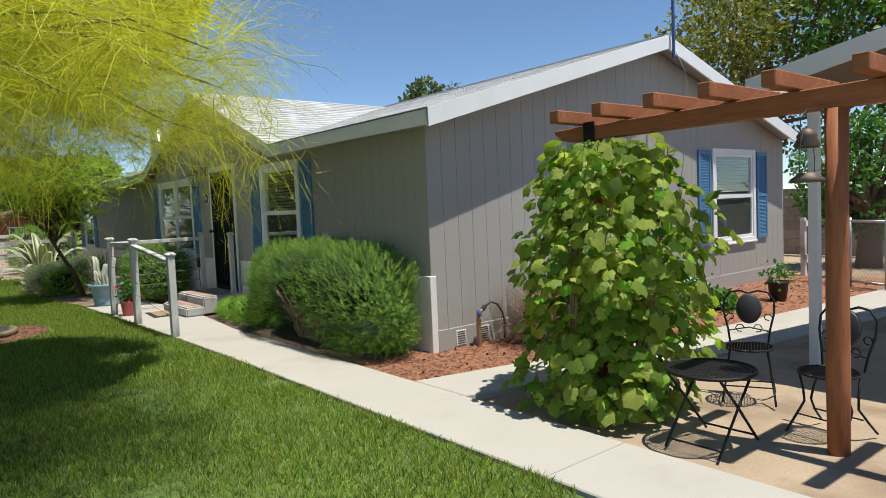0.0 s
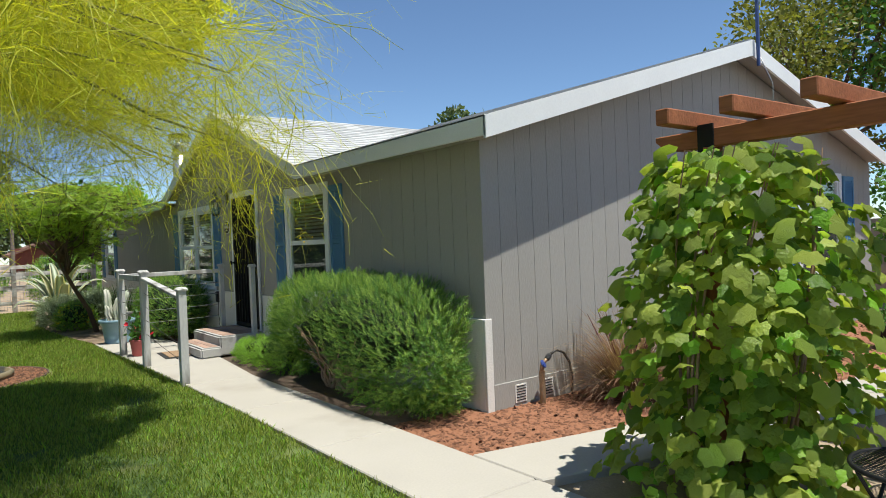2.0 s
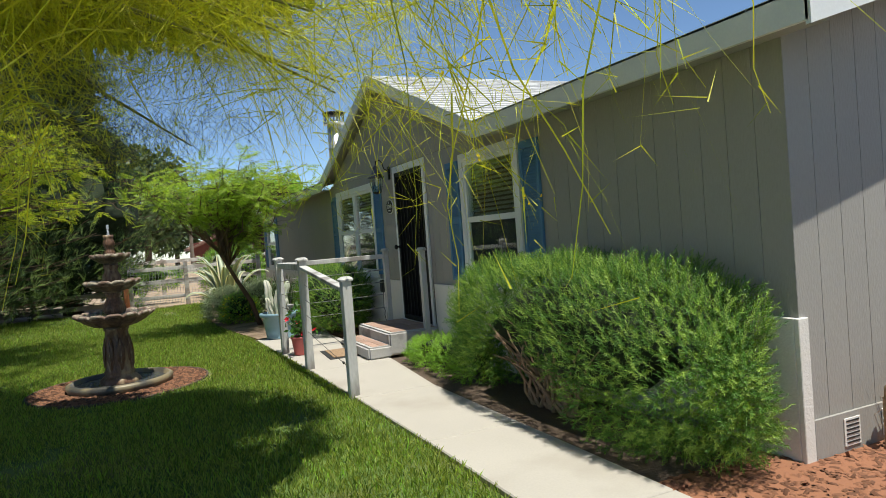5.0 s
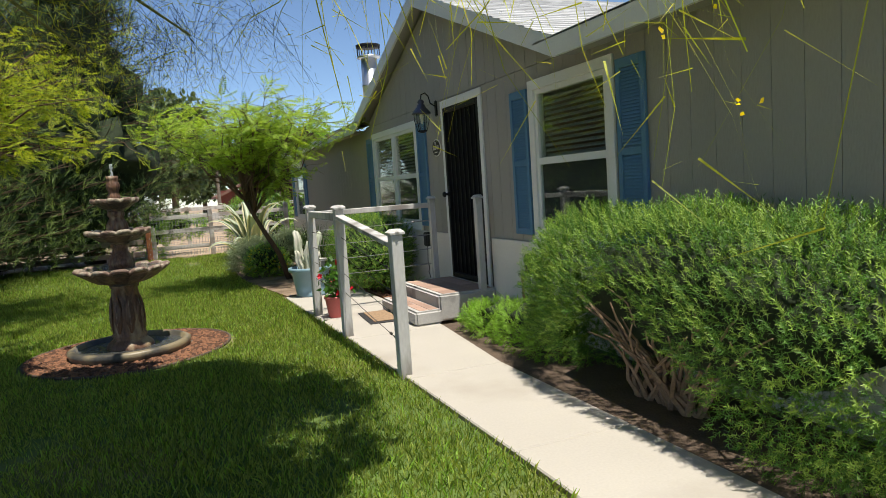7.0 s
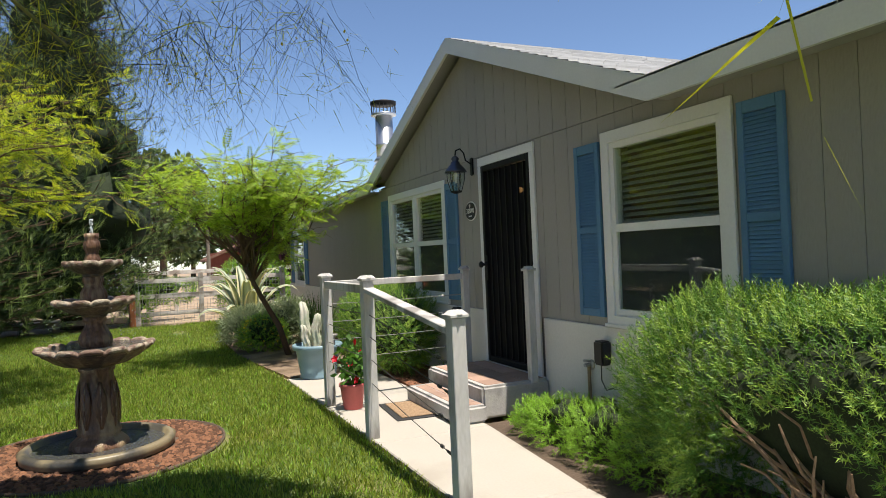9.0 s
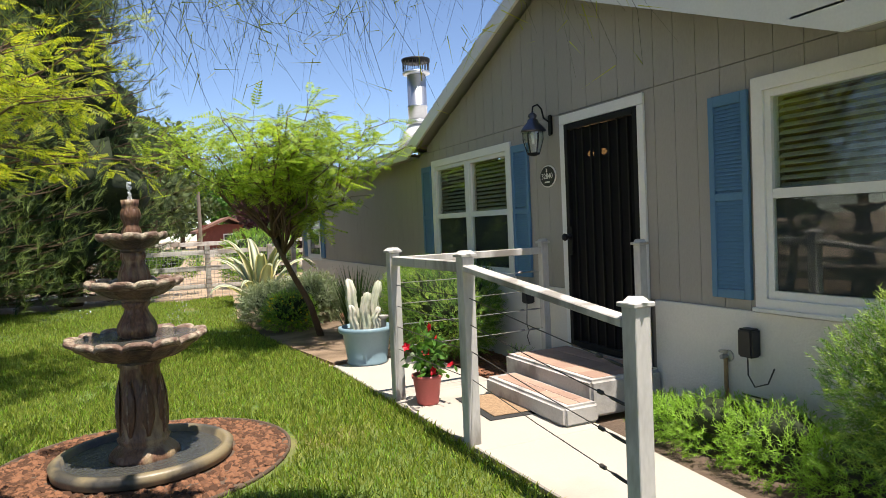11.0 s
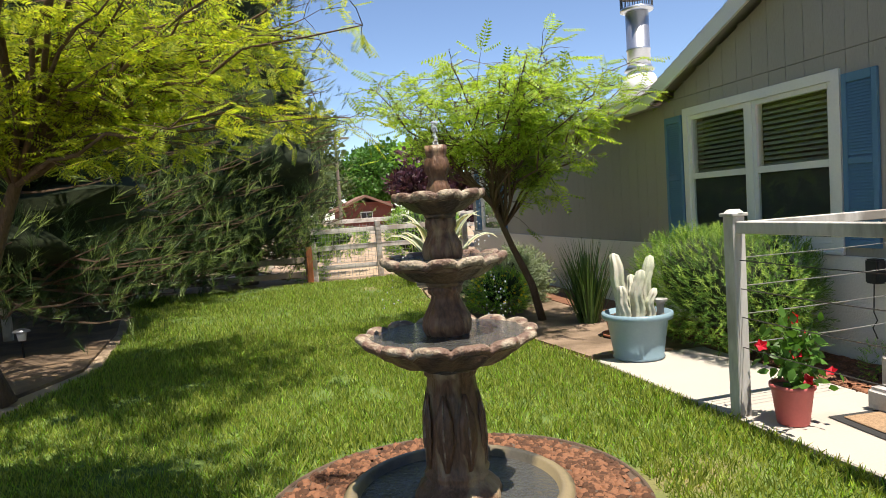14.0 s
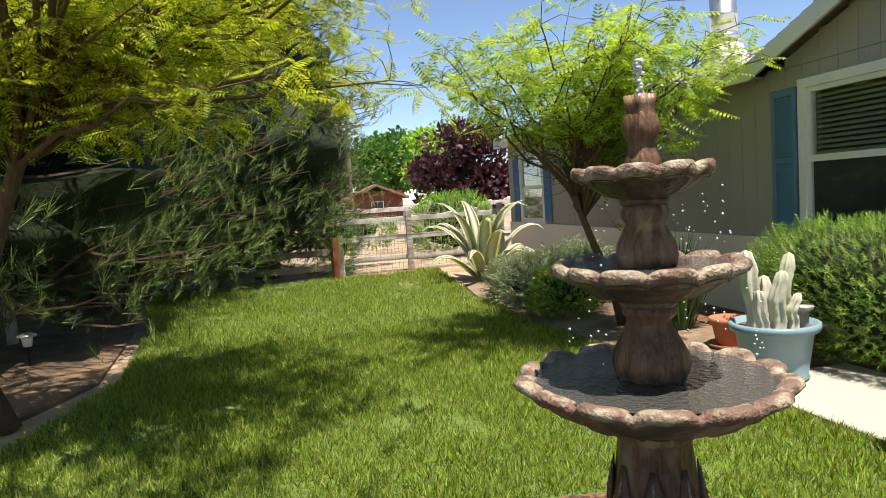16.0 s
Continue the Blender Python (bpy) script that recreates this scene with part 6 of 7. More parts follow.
def pine(base, height, radius, low, n, seed, label):
    r = random.Random(seed)
    t = thing("pine_tree", label, "tree", "pine trees")
    bx, by = base
    part("trunk", tube([(bx, by, -0.02), (bx + 0.05, by, 1.0), (bx - 0.05, by + 0.05, height * 0.5), (bx, by, height)], [0.26, 0.2, 0.12, 0.02], 10), M_BARK, t, "thick dark trunk", True)
    P, D, tip = [], [], []
    bm = bmesh.new()
    for i in range(n):
        z = low + (height - low) * r.random() ** 1.15
        f = (z - low) / (height - low)
        ln = radius * (0.25 + 0.75 * min(1.0, (1 - f) * 1.5)) * r.uniform(0.7, 1.08) * min(1, 0.8 + 2.0 * f)
        a = r.uniform(0, 6.283)
        o = Vector((math.cos(a), math.sin(a), 0))
        st, en = Vector((bx, by, z)), Vector((bx, by, z + ln * r.uniform(-0.22, 0.18))) + o * ln
        lp = limb(st, en, -0.08 * ln, 5, r, 0.08)
        tube(lp, taper(0.035, 0.006, 5), 4, bm)
        for k in range(24):
            u = r.uniform(0.3, 1.03)
            j = min(4, int(u * 5))
            q = lp[j].lerp(lp[j + 1], min(1.2, u * 5 - j)) + Vector((r.gauss(0, 0.17), r.gauss(0, 0.17), r.gauss(0, 0.12))) * (0.5 + ln / 3)
            P.append(q); D.append(o * 0.5 + Vector((r.gauss(0, 0.45), r.gauss(0, 0.45), r.uniform(0.1, 1.3))))
            tip.append(u > 0.8 and r.random() < 0.55)
    part("limb_work", bm, M_BARK, t)["kind"] = "stuff"
    # added dark blobs paint the crown's inner shade and block light
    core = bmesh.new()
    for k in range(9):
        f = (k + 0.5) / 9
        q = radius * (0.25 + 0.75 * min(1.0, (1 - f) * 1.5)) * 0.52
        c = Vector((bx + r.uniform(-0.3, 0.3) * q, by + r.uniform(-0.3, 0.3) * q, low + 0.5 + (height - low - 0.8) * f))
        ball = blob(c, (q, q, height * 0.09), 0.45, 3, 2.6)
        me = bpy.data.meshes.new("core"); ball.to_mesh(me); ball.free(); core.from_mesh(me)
    part("crown_shade_core", core, M_CORE, t, "near-black core standing in for the shade inside the crown", True)
    P, D, tip = np.array(P), np.array(D), np.array(tip)
    for nm, k, m in (("needle_foliage", ~tip, M_PINE), ("fresh_needle_foliage", tip, M_PINELIT)):
        o = new(nm, scattered(nm, NEEDLE, NEEDLEF, P[k], frames_from(D[k], rg), rg.uniform(0.2, 0.36, k.sum()), m))
        o.parent = t
        o["kind"] = "stuff"
    return t


pine((-7.2, 15.9), 8.6, 3.0, 0.5, 620, 1, "broad dark pine with long needles at the lawn end")
pine((-5.0, 17.9), 10.4, 2.4, 0.45, 540, 2, "tall dark pine with drooping needle brushes by the rail")
pine((-8.3, 12.3), 8.8, 3.3, 0.7, 560, 3, "large grey-green pine behind the side rail")
pine((-9.6, 18.5), 9.5, 3.0, 0.35, 150, 4, "tall pine behind the other pines")
pine((-10.5, 7.5), 8.5, 2.6, 0.8, 110, 8, "large pine beyond the side rail")

# palo verde: long hanging green twigs with yellow flowers
M_PVTWIG = leaf_material("green palo verde twig", (0.42, 0.47, 0.06), (0.6, 0.56, 0.06), 0.5, 0.5, 0.35)
M_PVBARK = material("green-brown palo verde bark", (0.2, 0.2, 0.07), 0.8, 0.25, 8, 60, 0.5, 0.006)
M_PVFLOWER = leaf_material("palo verde flower", (0.78, 0.58, 0.02), None, 0.5, 0.6, 0.15)
pv = thing("palo_verde_tree", "palo verde tree with hanging yellow-green twigs and flowers", "tree")
PVB = Vector((-5.6, 0.1, -0.02))
part("trunk", tube([PVB, PVB + Vector((0.03, 0, 0.7)), PVB + Vector((0.1, -0.03, 1.5)), PVB + Vector((0.15, -0.05, 2.2))], [0.15, 0.125, 0.115, 0.1], 12), M_PVBARK, pv, "smooth green-brown trunk", True)
rp = random.Random(77)
CORRIDOR = [(-4.2, -5.6), (-3.72, -4.6), (-3.4, -3.65), (-3.2, -3.05), (-3.1, -2.3), (-3.1, -1.63), (-3.05, -1.3), (-3.05, -0.67), (-3.15, 0.0), (-3.3, 0.67), (-3.5, 1.1), (-3.65, 1.7), (-3.85, 2.3), (-4.1, 2.6)]


STARTS, WAYS = [], []
fork = PVB + Vector((0.15, -0.05, 2.2))
CROWN = []
for i in range(58):
    a = rp.uniform(0, 6.283)
    q = math.sqrt(rp.random())
    ex, ey = -4.3 + 1.95 * q * math.cos(a), -0.1 + 2.3 * q * math.sin(a)
    CROWN.append((ex, ey, 3.5 - 1.25 * q ** 2 + rp.uniform(-0.35, 0.3), q))
for ex, ey, ez in ((-2.55, -1.15, 2.35), (-2.6, -0.7, 2.5), (-2.75, -1.5, 2.3), (-2.9, -1.9, 2.4), (-2.5, -0.95, 2.05), (-3.4, -2.3, 2.4), (-2.7, -1.2, 2.8), (-2.9, -0.4, 2.9), (-3.1, -1.4, 3.1),
                   (-3.7, -1.3, 2.2), (-3.8, -0.6, 2.1), (-3.75, 0.1, 2.2), (-2.65, -0.3, 2.2), (-2.6, 0.3, 2.3), (-4.0, 0.7, 2.2), (-4.2, -1.7, 2.2), (-3.6, -2.0, 2.1),
                   (-3.0, 1.6, 2.75), (-3.3, 2.5, 2.85), (-2.6, 1.0, 2.7), (-3.9, 2.9, 2.85), (-2.9, 2.2, 2.9), (-4.4, 3.3, 2.8)):
    CROWN.append((ex, ey, ez, 0.9))
for ex, ey, ez, q in CROWN:
    lp = limb(fork, (ex, ey, ez), 0.35, 8, rp, 0.12)
    part("branch", tube(lp, taper(0.03, 0.004, 8), 6), M_PVBARK, pv, "", True)
    north = ey > 0.9
    for k in range(3, 9):
        for s in range(6):
            e = lp[k] + Vector((rp.gauss(0, 0.3), rp.gauss(0, 0.3), rp.gauss(0.05, 0.2)))
            w = (e - lp[k]).normalized()
            for j in range(12 if north else 15):
                STARTS.append(lp[k].lerp(e, rp.uniform(0.1, 1)))
                WAYS.append(w + Vector((rp.gauss(0, 0.6), rp.gauss(0, 0.6), rp.gauss(0, 0.35))))
for i in range(1500):
    STARTS.append((rp.uniform(-4.5, -2.4), rp.uniform(-1.9, 0.0), rp.uniform(1.8, 2.4)))
    WAYS.append((rp.gauss(0, 0.5), rp.gauss(0, 0.5), -0.35))
for cx, cy, cz in ((-3.6, 2.9, 2.38), (-3.3, 2.6, 2.42), (-2.9, 3.0, 2.48), (-2.6, 2.6, 2.42), (-4.0, 3.1, 2.38), (-3.1, 3.4, 2.5), (-3.45, 3.15, 2.4)):
    for i in range(75):
        STARTS.append((cx + rp.gauss(0, 0.14), cy + rp.gauss(0, 0.14), cz + rp.gauss(0, 0.05)))
        WAYS.append((rp.gauss(0.1, 0.5), rp.gauss(0.1, 0.5), -0.45))
P = np.array([tuple(p) for p in STARTS]); D = np.array([tuple(w) for w in WAYS])
D /= np.linalg.norm(D, axis=1, keepdims=True)
N, STEPS = len(P), 4
length, fall = rg.uniform(0.22, 0.68, (N, 1)), rg.uniform(0.02, 0.34, (N, 1))
side = np.cross(D, rg.normal(size=(N, 3))); side /= np.linalg.norm(side, axis=1, keepdims=True) + 1e-9
trail = [P]
for k in range(STEPS):
    D = D + rg.normal(0, 0.2, (N, 3)); D[:, 2:] -= fall
    D /= np.linalg.norm(D, axis=1, keepdims=True)
    trail.append(trail[-1] + D * length / STEPS)
trail = np.stack(trail, 1)
ok = trail[:, -1, 2] > np.where(trail[:, -1, 1] > 2.2, 1.78, np.where(trail[:, -1, 1] > 0.3, 1.9, 1.22))
for (ax, ay), (bx, by) in zip(CORRIDOR, CORRIDOR[1:]):
    dx, dy = bx - ax, by - ay
    f = np.clip(((trail[..., 0] - ax) * dx + (trail[..., 1] - ay) * dy) / (dx * dx + dy * dy), 0, 1)
    near = (trail[..., 0] - ax - f * dx) ** 2 + (trail[..., 1] - ay - f * dy) ** 2 < 0.34 ** 2
    ok &= ~(near & (trail[..., 2] > 1.0) & (trail[..., 2] < 1.92)).any(1)
trail, side = trail[ok], side[ok]
N = len(trail)
wid = (np.where(trail[:, :1, 1] > 0.9, 0.6, 1.0) * rg.uniform(0.0012, 0.0029, (N, 1)) * (1 - 0.7 * np.arange(STEPS + 1) / STEPS)[None])[..., None]
V = np.stack([trail - side[:, None] * wid, trail + side[:, None] * wid], 2).reshape(-1, 3)
b = (np.arange(N) * 2 * (STEPS + 1))[:, None] + 2 * np.arange(STEPS)[None]
F = np.stack([b, b + 1, b + 3, b + 2], -1).reshape(-1, 4)
K = 3
j = rg.integers(1, STEPS + 1, (N, K))
q = np.take_along_axis(trail, np.repeat(j[..., None], 3, 2), 1) + (rg.uniform(-0.04, 0.04, (N, K, 1)))
e = rg.normal(size=(N, K, 3)); e[..., 2] -= 0.5
e *= rg.uniform(0.05, 0.13, (N, K, 1)) / np.linalg.norm(e, axis=2, keepdims=True)
s2 = np.cross(e, rg.normal(size=e.shape)); s2 /= np.linalg.norm(s2, axis=2, keepdims=True)
NV = np.stack([q - s2 * 0.0014, q + s2 * 0.0014, q + e], 2).reshape(-1, 3)
NF = np.arange(len(NV)).reshape(-1, 3)
pick = rg.uniform(0, 1, N) < np.where(trail[:, 0, 1] > 0.9, 0.08, 0.6)
fl = trail[pick, rg.integers(2, STEPS + 1, pick.sum())]
away = np.full(len(fl), 9.0)
for (ax, ay), (bx, by) in zip(CORRIDOR, CORRIDOR[1:]):
    dx, dy = bx - ax, by - ay
    f = np.clip(((fl[:, 0] - ax) * dx + (fl[:, 1] - ay) * dy) / (dx * dx + dy * dy), 0, 1)
    away = np.minimum(away, np.hypot(fl[:, 0] - ax - f * dx, fl[:, 1] - ay - f * dy))
fl = fl[(away > 1.3) | (fl[:, 2] > 3.2)]
flowers = np.concatenate([fl + rg.normal(0, 0.018, fl.shape) for i in range(2)])
# north-side twigs take a dark colour that imitates backlit silhouettes
bare = np.repeat(trail[:, 0, 1] > 0.9, STEPS)
M_BACKLIT = material("twig coloured as backlit silhouette", (0.06, 0.07, 0.05), 0.8, 0.3, 20)
for nm, vv, ff, m, lab in (("hanging_foliage", V, F[~bare], M_PVTWIG, "thin hanging green twigs"), ("bare_twig_mass", V, F[bare], M_BACKLIT, "hanging twigs coloured dark as backlit silhouettes"), ("needle_foliage", NV, NF, M_PVTWIG, "fine needle-like leaves")):
    o = new(nm, raw_mesh(nm, vv, ff, m)); o.parent = pv; o["kind"] = "stuff"; tagged(o, lab)
# upper foliage, mostly out of view, added to cast shade on the lawn
n = 80000
up = np.stack([rg.uniform(-6.3, -1.5, n), rg.uniform(-0.4, 4.2, n), rg.uniform(3.1, 4.6, n)], 1)
up = up[((up[:, 0] + 3.95) / 2.35) ** 2 + ((up[:, 1] - 1.9) / 2.15) ** 2 + ((up[:, 2] - 3.7) / 0.85) ** 2 < 1]
# second unseen clump, added to darken the lawn further back
back = np.stack([rg.uniform(-7.4, -3.9, 40000), rg.uniform(1.6, 6.0, 40000), rg.uniform(3.3, 4.7, 40000)], 1)
back = back[((back[:, 0] + 5.6) / 1.75) ** 2 + ((back[:, 1] - 3.8) / 2.2) ** 2 + ((back[:, 2] - 4.0) / 0.7) ** 2 < 1]
up = np.concatenate([up, back])
clump = np.array([noise.noise(Vector(q) * 1.6) for q in up])
up = up[clump > -0.27]
o = new("upper_crown", scattered("upper_crown", np.array(QUADLEAF) * np.array((0.22, 1, 1)), [(0, 1, 2, 3)], up, frames_from(rg.normal(size=up.shape) + np.array((0, 0, -0.3)), rg), rg.uniform(0.12, 0.24, len(up)), M_PVTWIG)); o.parent = pv; o["kind"] = "stuff"
dots("blossom", flowers, (0.009, 0.017), M_PVFLOWER, pv, "small yellow flowers")


# ---- broadleaf trees in the distance ----
def leaf_tree(label, base, height, crown, n, leaf, mat, seed, category="tree", name="broadleaf_tree"):
    r = random.Random(seed)
    t = thing(name, label, category, at=(base[0], base[1], -0.05))
    part("trunk", tube([(0, 0, 0), (0.1, 0, height * 0.3), (0, 0.1, height * 0.6)], [0.25, 0.2, 0.1], 8), M_BARK, t, "", True)
    P, D = [], []
    for i in range(34):
        a, q = r.uniform(0, 6.283), r.random() ** 0.5
        zc = r.uniform(-0.9, 0.95)
        s = math.sqrt(1 - zc * zc)
        c = Vector((crown * 0.72 * s * q ** 0.5 * math.cos(a), crown * 0.72 * s * q ** 0.5 * math.sin(a), height * 0.62 + height * 0.34 * zc))
        part("limb", tube([(0, 0, height * 0.4), tuple(c * 0.6 + Vector((0, 0, height * 0.12))), tuple(c)], [0.08, 0.05, 0.015], 5), M_BARK, t)
        R = crown * r.uniform(0.25, 0.42)
        k = n // 34
        d = rg.normal(size=(k, 3)); d /= np.linalg.norm(d, axis=1, keepdims=True)
        rr = R * rg.uniform(0.35, 1.08, (k, 1)) ** 0.6
        P.append(d * rr * np.array((1, 1, 0.75)) + np.array(c)); D.append(d + rg.normal(0, 0.7, d.shape))
    P, D = np.concatenate(P), np.concatenate(D)
    o = new("crown", scattered("crown", LEAF, LEAFF, P, frames_from(D, rg), rg.uniform(*leaf, len(P)), mat)); o.parent = t; o["kind"] = "stuff"
    return t


M_OLIVE = leaf_material("olive leaf", (0.1, 0.14, 0.06), None, 0.3, 0.5, 0.35)
M_HOUSETREE = leaf_material("yellow-green tree leaf", (0.13, 0.155, 0.03), (0.2, 0.2, 0.04), 0.4, 0.5, 0.35)
M_PURPLE = leaf_material("purple leaf", (0.06, 0.022, 0.035), None, 0.25, 0.45, 0.5)
leaf_tree("large yellow-green tree behind the house", (17.5, 4.6), 9.3, 4.2, 14000, (0.1, 0.2), M_HOUSETREE, 1)
leaf_tree("tall dark green tree beyond the carport", (19.8, 1.0), 10.5, 4.6, 11000, (0.14, 0.27), M_GREENLEAF, 2)
leaf_tree("broad green tree beyond the carport", (21, -1.5), 10.0, 4.6, 11000, (0.15, 0.29), M_GREENLEAF, 12)
leaf_tree("distant olive-green tree above the roof", (18.5, 23.0), 8.5, 2.5, 6000, (0.18, 0.34), M_OLIVE, 3)
leaf_tree("green shrubby tree by the side gate", (10.5, -0.6), 2.9, 1.5, 5000, (0.07, 0.14), M_GREENLEAF, 4)
leaf_tree("dark purple-leaved plum tree behind the back fence", (1.45, 25.5), 3.7, 2.05, 9000, (0.12, 0.24), M_PURPLE, 5)
leaf_tree("green tree behind the purple plum", (11.0, 70), 8.5, 4.0, 6000, (0.3, 0.55), M_LIME, 6)
leaf_tree("distant dark green tree beyond the neighbour's roof", (-2.8, 46), 8.5, 3.4, 6000, (0.25, 0.5), M_OLIVE, 7)
leaf_tree("distant green tree beyond the yard", (8.6, 82), 9.0, 5.0, 5000, (0.4, 0.7), M_GREENLEAF, 8)
leaf_tree("distant olive-green tree beyond the sandy yard", (-9.5, 50), 8.0, 4.2, 6000, (0.25, 0.5), M_OLIVE, 9)
leaf_tree("distant dark green tree behind the neighbour's house", (0.2, 72), 7.2, 3.8, 5000, (0.3, 0.55), M_OLIVE, 21)
leaf_tree("distant green tree behind the neighbour's house", (5.4, 74), 7.4, 4.0, 5000, (0.3, 0.55), M_GREENLEAF, 22)
leaf_tree("distant tree beyond the fields", (-17, 46), 9.0, 4.8, 6000, (0.25, 0.5), M_GREENLEAF, 10)
shrub("hedge_bush", "green bush behind the back fence", (-0.6, 19.5, 0.7), (1.0, 0.8, 0.75), 2200, (0.1, 0.2), (M_LIME, M_GREENLEAF), 0.1, core=0.75)
shrub("hedge_bush", "low green vine on the back fence", (-3.2, 18.6, 0.72), (1.1, 0.25, 0.3), 1300, (0.08, 0.16), (M_LIME, M_GREENLEAF), 0.3, core=0.5)
shrub("hedge_bush", "green growth at the pine rail end", (-3.6, 17.3, 0.6), (0.35, 0.3, 0.7), 900, (0.08, 0.16), (M_LIME, M_GREENLEAF), 0.03, core=0.5)

# ---- fences ----
back_fence = thing("back_fence", "old white rail and wire fence at the lawn end", "fence")
FY = 17.05
for x, h in ((-3.55, 0.8), (-2.15, 1.2), (-0.75, 1.15), (-0.2, 1.22)):
    part("post", cube(x - 0.055, x + 0.055, FY - 0.055, FY + 0.055, -0.02, h, 0.008), M_FENCE, back_fence)
for z in (0.2, 0.62, 0.98):
    part("rail", cube(-3.6, -0.15, FY + 0.058, FY + 0.085, z, z + 0.1, 0.005), M_FENCE, back_fence)
bm = bmesh.new()
x = -3.6
while x < -0.1:
    box(bm, x, x + 0.006, FY - 0.062, FY - 0.057, 0.02, 1.15)
    x += 0.075
for i in range(12):
    z = 0.06 + 0.095 * i
    box(bm, -3.6, -0.15, FY - 0.068, FY - 0.0625, z, z + 0.006)
part("wire_mesh", bm, M_WIRE, back_fence, "welded wire mesh")
far_fence = thing("far_fence", "white rail fence across the sandy yard", "fence")
for i in range(16):
    x = -14 + 1.9 * i
    part("post", cube(x - 0.06, x + 0.06, 22.0, 22.12, -0.02, 1.25, 0.008), M_FENCE, far_fence)
for z in (0.35, 0.75, 1.1):
    part("rail", cube(-14.2, 15, 21.965, 21.995, z, z + 0.12, 0.005), M_FENCE, far_fence)

low_rail = thing("low_rail_fence", "low grey weathered rail fence under the pines", "fence")
for a, b in (((-7.85, 8.5), (-7.9, 16.9)), ((-7.9, 16.95), (-3.7, 17.0))):
    va, vb = Vector((*a, 0)), Vector((*b, 0))
    n = max(2, round((vb - va).length / 2.1))
    for i in range(n + 1):
        p = va.lerp(vb, i / n)
        part("post", cube(p.x - 0.05, p.x + 0.05, p.y - 0.05, p.y + 0.05, -0.02, 0.62 if i else 0.95, 0.006), M_FENCE if a[1] < 10 else M_GREYWOOD, low_rail)
    for z in (0.12, 0.42):
        d = vb - va
        bm = box(bmesh.new(), -0.02, 0.02, -d.length / 2, d.length / 2, z, z + 0.12)
        bevel(bm, 0.005)
        bm.transform(Matrix.Translation((va + vb) / 2 + Vector((-0.075, -0.075, 0))) @ Matrix.Rotation(-math.atan2(d.x, d.y), 4, 'Z'))
        part("rail", bm, M_GREYWOOD, low_rail)
part("post", cube(-3.72, -3.6, 16.85, 16.97, -0.02, 0.75, 0.006), M_WOODV, low_rail, "reddish timber post")

gate = thing("chain_link_gate", "grey chain-link gate beside the house corner", "gate")
GA, GB = Vector((7.6, -0.8, 0)), Vector((6.85, -2.02, 0))
d = GB - GA
for p in (GA, GB, GA.lerp(GB, 0.5)):
    part("post", tube([(p.x, p.y, 0), (p.x, p.y, 1.08)], 0.025, 8), M_WIRE, gate, "", True)
for z in (0.1, 1.03):
    part("rail", tube([(GA.x, GA.y, z), (GB.x, GB.y, z)], 0.02, 8), M_WIRE, gate, "", True)
bm = bmesh.new()
L = d.length
k = -0.93
while k < L:
    for s in (1, -1):
        a0, z0, a1, z1 = (k, 0.1, k + 0.93, 1.03) if s == 1 else (k, 1.03, k + 0.93, 0.1)
        if a0 < 0:
            z0 += s * (-a0); a0 = 0
        if a1 > L:
            z1 -= s * (a1 - L); a1 = L
        if a1 - a0 > 0.02:
            tube([(GA.x + d.x * a0 / L, GA.y + d.y * a0 / L, z0), (GA.x + d.x * a1 / L, GA.y + d.y * a1 / L, z1)], 0.0025, 3, bm)
    k += 0.075
part("wire_mesh", bm, M_WIRE, gate, "chain-link mesh")
pf = thing("picket_fence_end", "short weathered white fence section at the house corner", "fence")
for x in (8.25, 8.75):
    part("post", cube(x - 0.04, x + 0.04, -0.34, -0.26, 0, 1.05, 0.005), M_FENCE, pf)
for z in (0.3, 0.9):
    part("rail", cube(8.2, 8.8, -0.37, -0.345, z, z + 0.1, 0.004), M_FENCE, pf)
bw = thing("block_wall", "tan concrete block garden wall beyond the gate", "wall")
me = mesh_of("block", bevel(box(bmesh.new(), -0.08, 0.08, -0.197, 0.197, 0.003, 0.197), 0.004), M_BLOCK)
for j in range(8):
    for i in range(36):
        o = new("block", me)
        o.parent = bw
        o.matrix_basis = pose(12.6, -9 + 0.4 * i + (0.2 if j % 2 else 0), 0.2 * j)

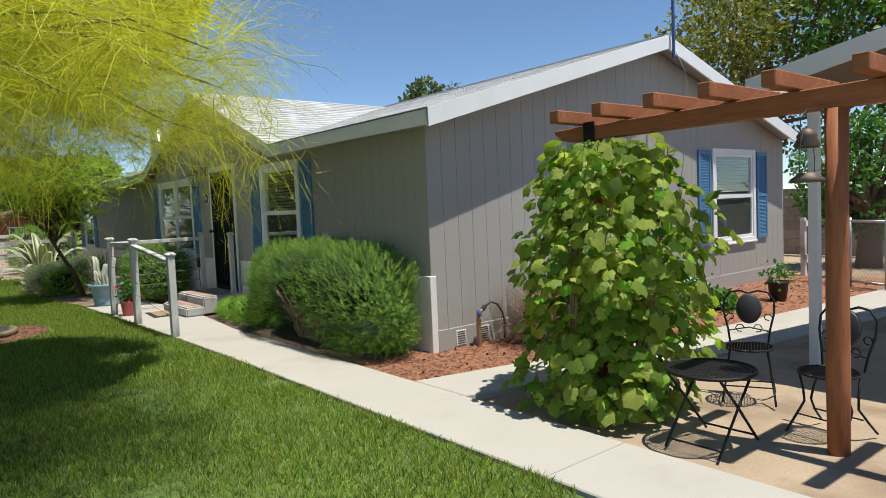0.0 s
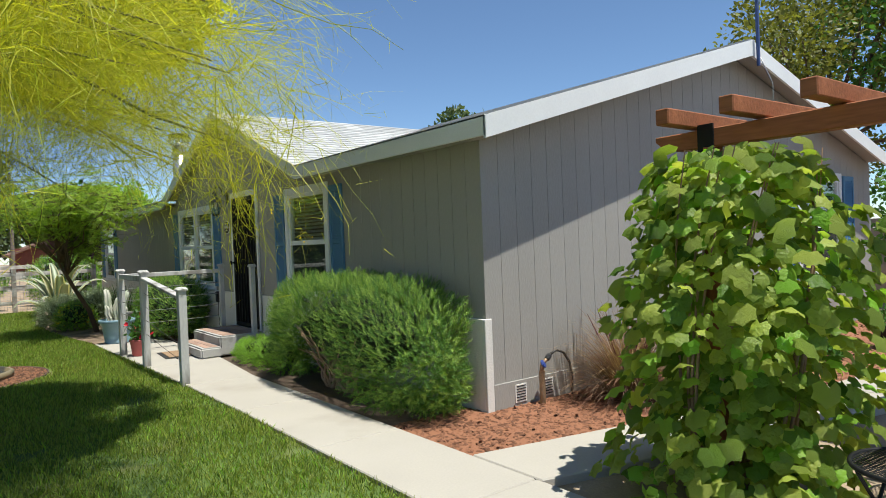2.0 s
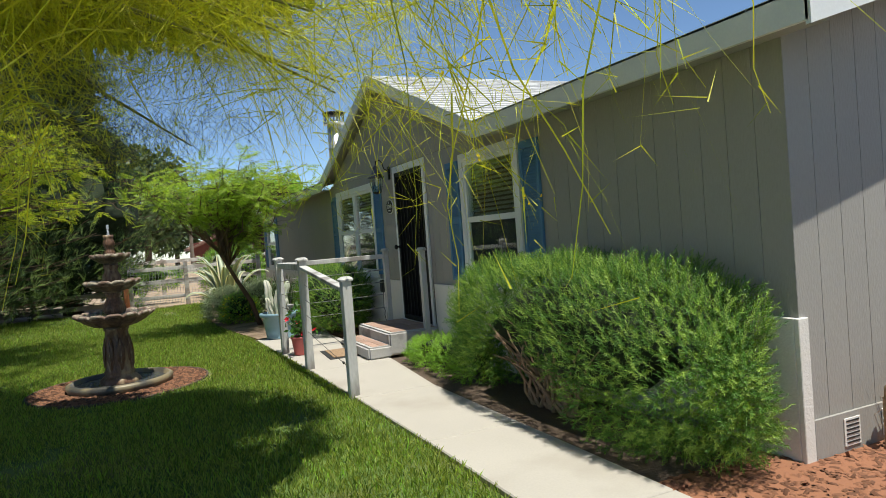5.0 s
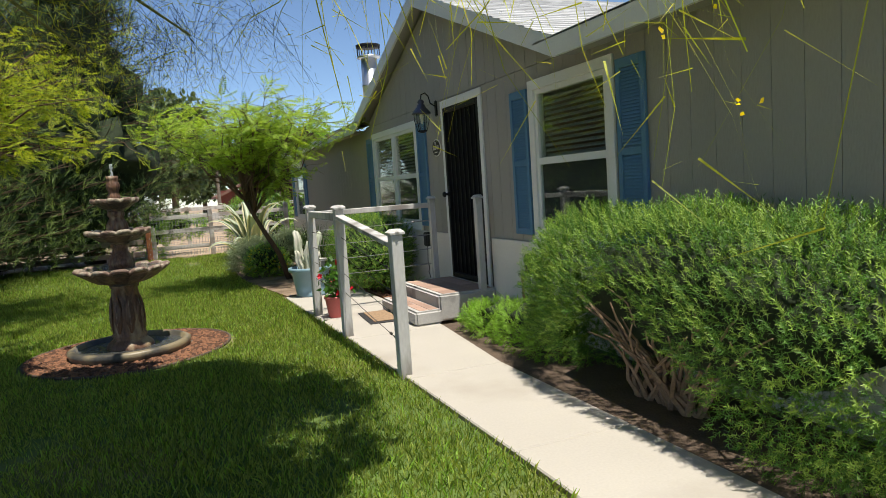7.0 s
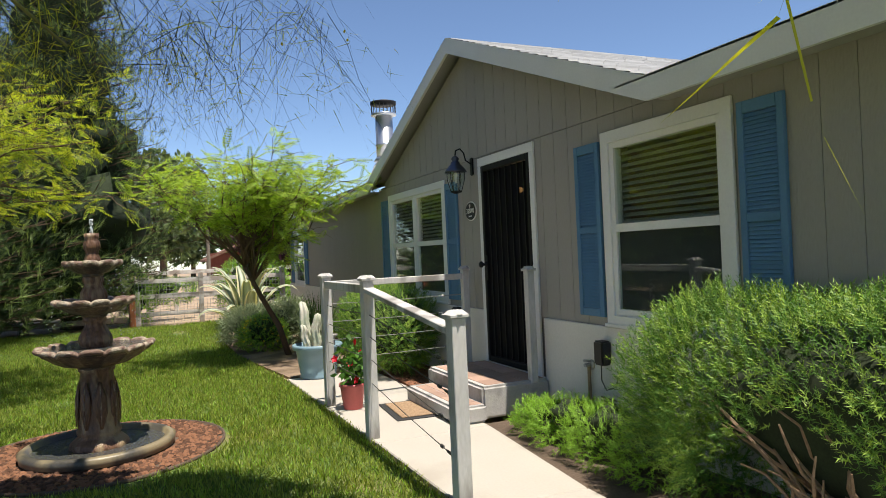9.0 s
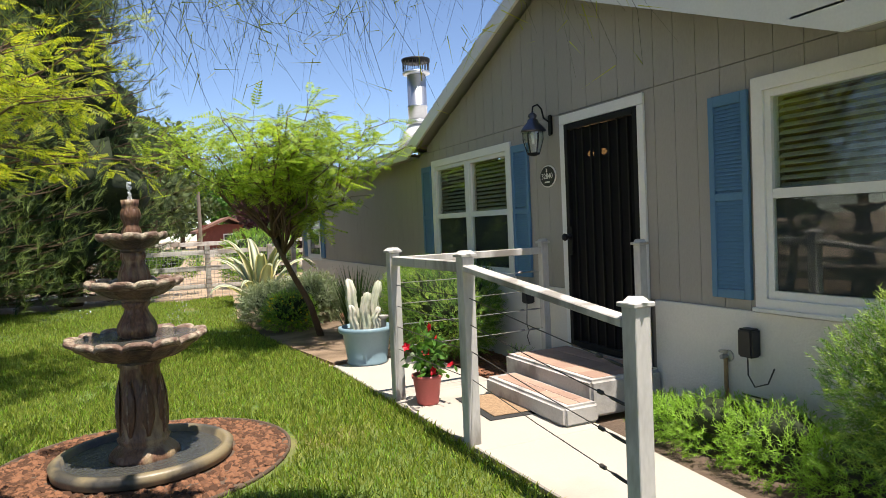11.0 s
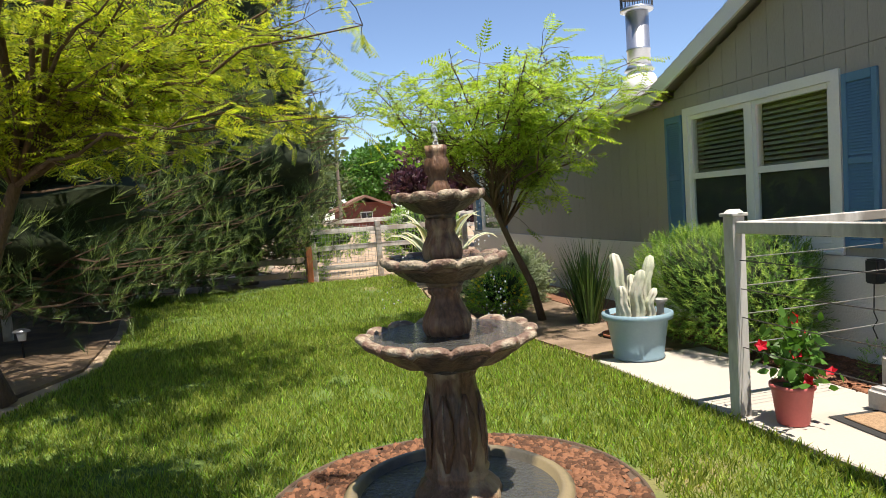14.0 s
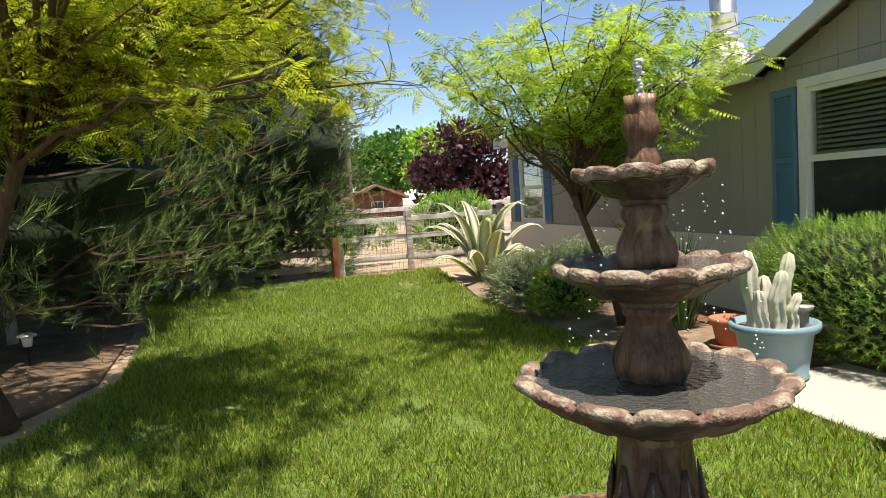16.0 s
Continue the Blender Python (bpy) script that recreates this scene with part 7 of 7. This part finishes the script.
# ---- neighbouring house ----
nb = thing("neighbour_house", "low red-brown house with a gabled roof across the yard", "house", at=(3.3, 60, -0.4))
nb.scale = (0.66, 1, 1)
wl = part("wall", cube(-3.4, 3.4, 0, 5, 0, 2.4), M_REDHOUSE, nb, "red-brown lap siding")
for i in range(12):
    part("lap_board", cube(-3.4, 3.4, -0.03, -0.004, 0.2 * i, 0.2 * i + 0.18), M_REDHOUSE, wl)
bm = bmesh.new()
for s in (-1, 1):
    v = [bm.verts.new(c) for c in ((0, -0.7, 3.25), (0, 6, 3.25), (s * 4.1, 6, 2.1), (s * 4.1, -0.7, 2.1), (0, -0.7, 3.05), (0, 6, 3.05), (s * 4.1, 6, 1.9), (s * 4.1, -0.7, 1.9))]
    for f in ((0, 1, 2, 3), (7, 6, 5, 4), (0, 3, 7, 4), (3, 2, 6, 7), (1, 5, 6, 2)):
        bm.faces.new([v[i] for i in f])
bmesh.ops.recalc_face_normals(bm, faces=bm.faces[:])
part("roof", bm, M_REDROOF, nb, "brown shingle roof")
part("gable_wall", prism([(-3.4, 0.0), (3.4, 0.0), (3.4, 0.12), (-3.4, 0.12)], 2.35, 2.6), M_REDHOUSE, nb)
wn2 = part("window", cube(-0.7, 0.9, -0.06, -0.02, 1.0, 1.8), M_TRIM, nb, "white-framed window")
part("pane", cube(-0.6, 0.08, -0.075, -0.065, 1.08, 1.72), M_SCREEN, wn2)
part("pane", cube(0.14, 0.8, -0.075, -0.065, 1.08, 1.72), M_SCREEN, wn2)
pole = thing("utility_pole", "distant wooden utility pole", "utility pole", at=(0.4, 52, 0))
part("shaft", tube([(0, 0, 0), (0, 0, 7.5)], [0.14, 0.1], 8), M_GREYWOOD, pole)
part("crossarm", cube(-1.0, 1.0, -0.05, 0.05, 6.8, 6.95), M_GREYWOOD, pole)

# ---- small things ----
def path_light(at):
    l = thing("path_light", "small solar path light on a dark stake", "path light", at=at)
    part("stake", tube([(0, 0, 0), (0, 0, 0.22)], 0.012, 6), M_IRON, l)
    part("lens", lathe([(0.04, 0.2), (0.055, 0.3)], 12), M_WHITE, l, "frosted lens", True)
    part("cap", lathe([(0.095, 0.3), (0.09, 0.315), (0.03, 0.34), (0, 0.345)], 12), M_STEEL, l, "metal cap", True)
path_light((-7.2, 11.2, 0))
# pine shade is part of this patch's dark brown
solid("bare_soil_patch", prism([(-14, 4), (-7.6, 6.6), (-6.95, 8.3), (-6.3, 10.1), (-6.5, 12.5), (-6.85, 14.5), (-7.2, 16.9), (-14, 17.5)][::1], -0.05, 0.003), M_SHADESOIL, "brown soil under the pines and rails, their shade painted in", "soil", kind="structure")
solid("bare_soil_patch", prism([(-1.7, 8.0), (-0.67, 7.8), (-0.67, 14), (-1.9, 14), (-2.08, 12.6), (-2.02, 10.2)], -0.05, 0.006), M_BEDSOIL, "bare soil bed along the front wall", "soil", kind="structure")
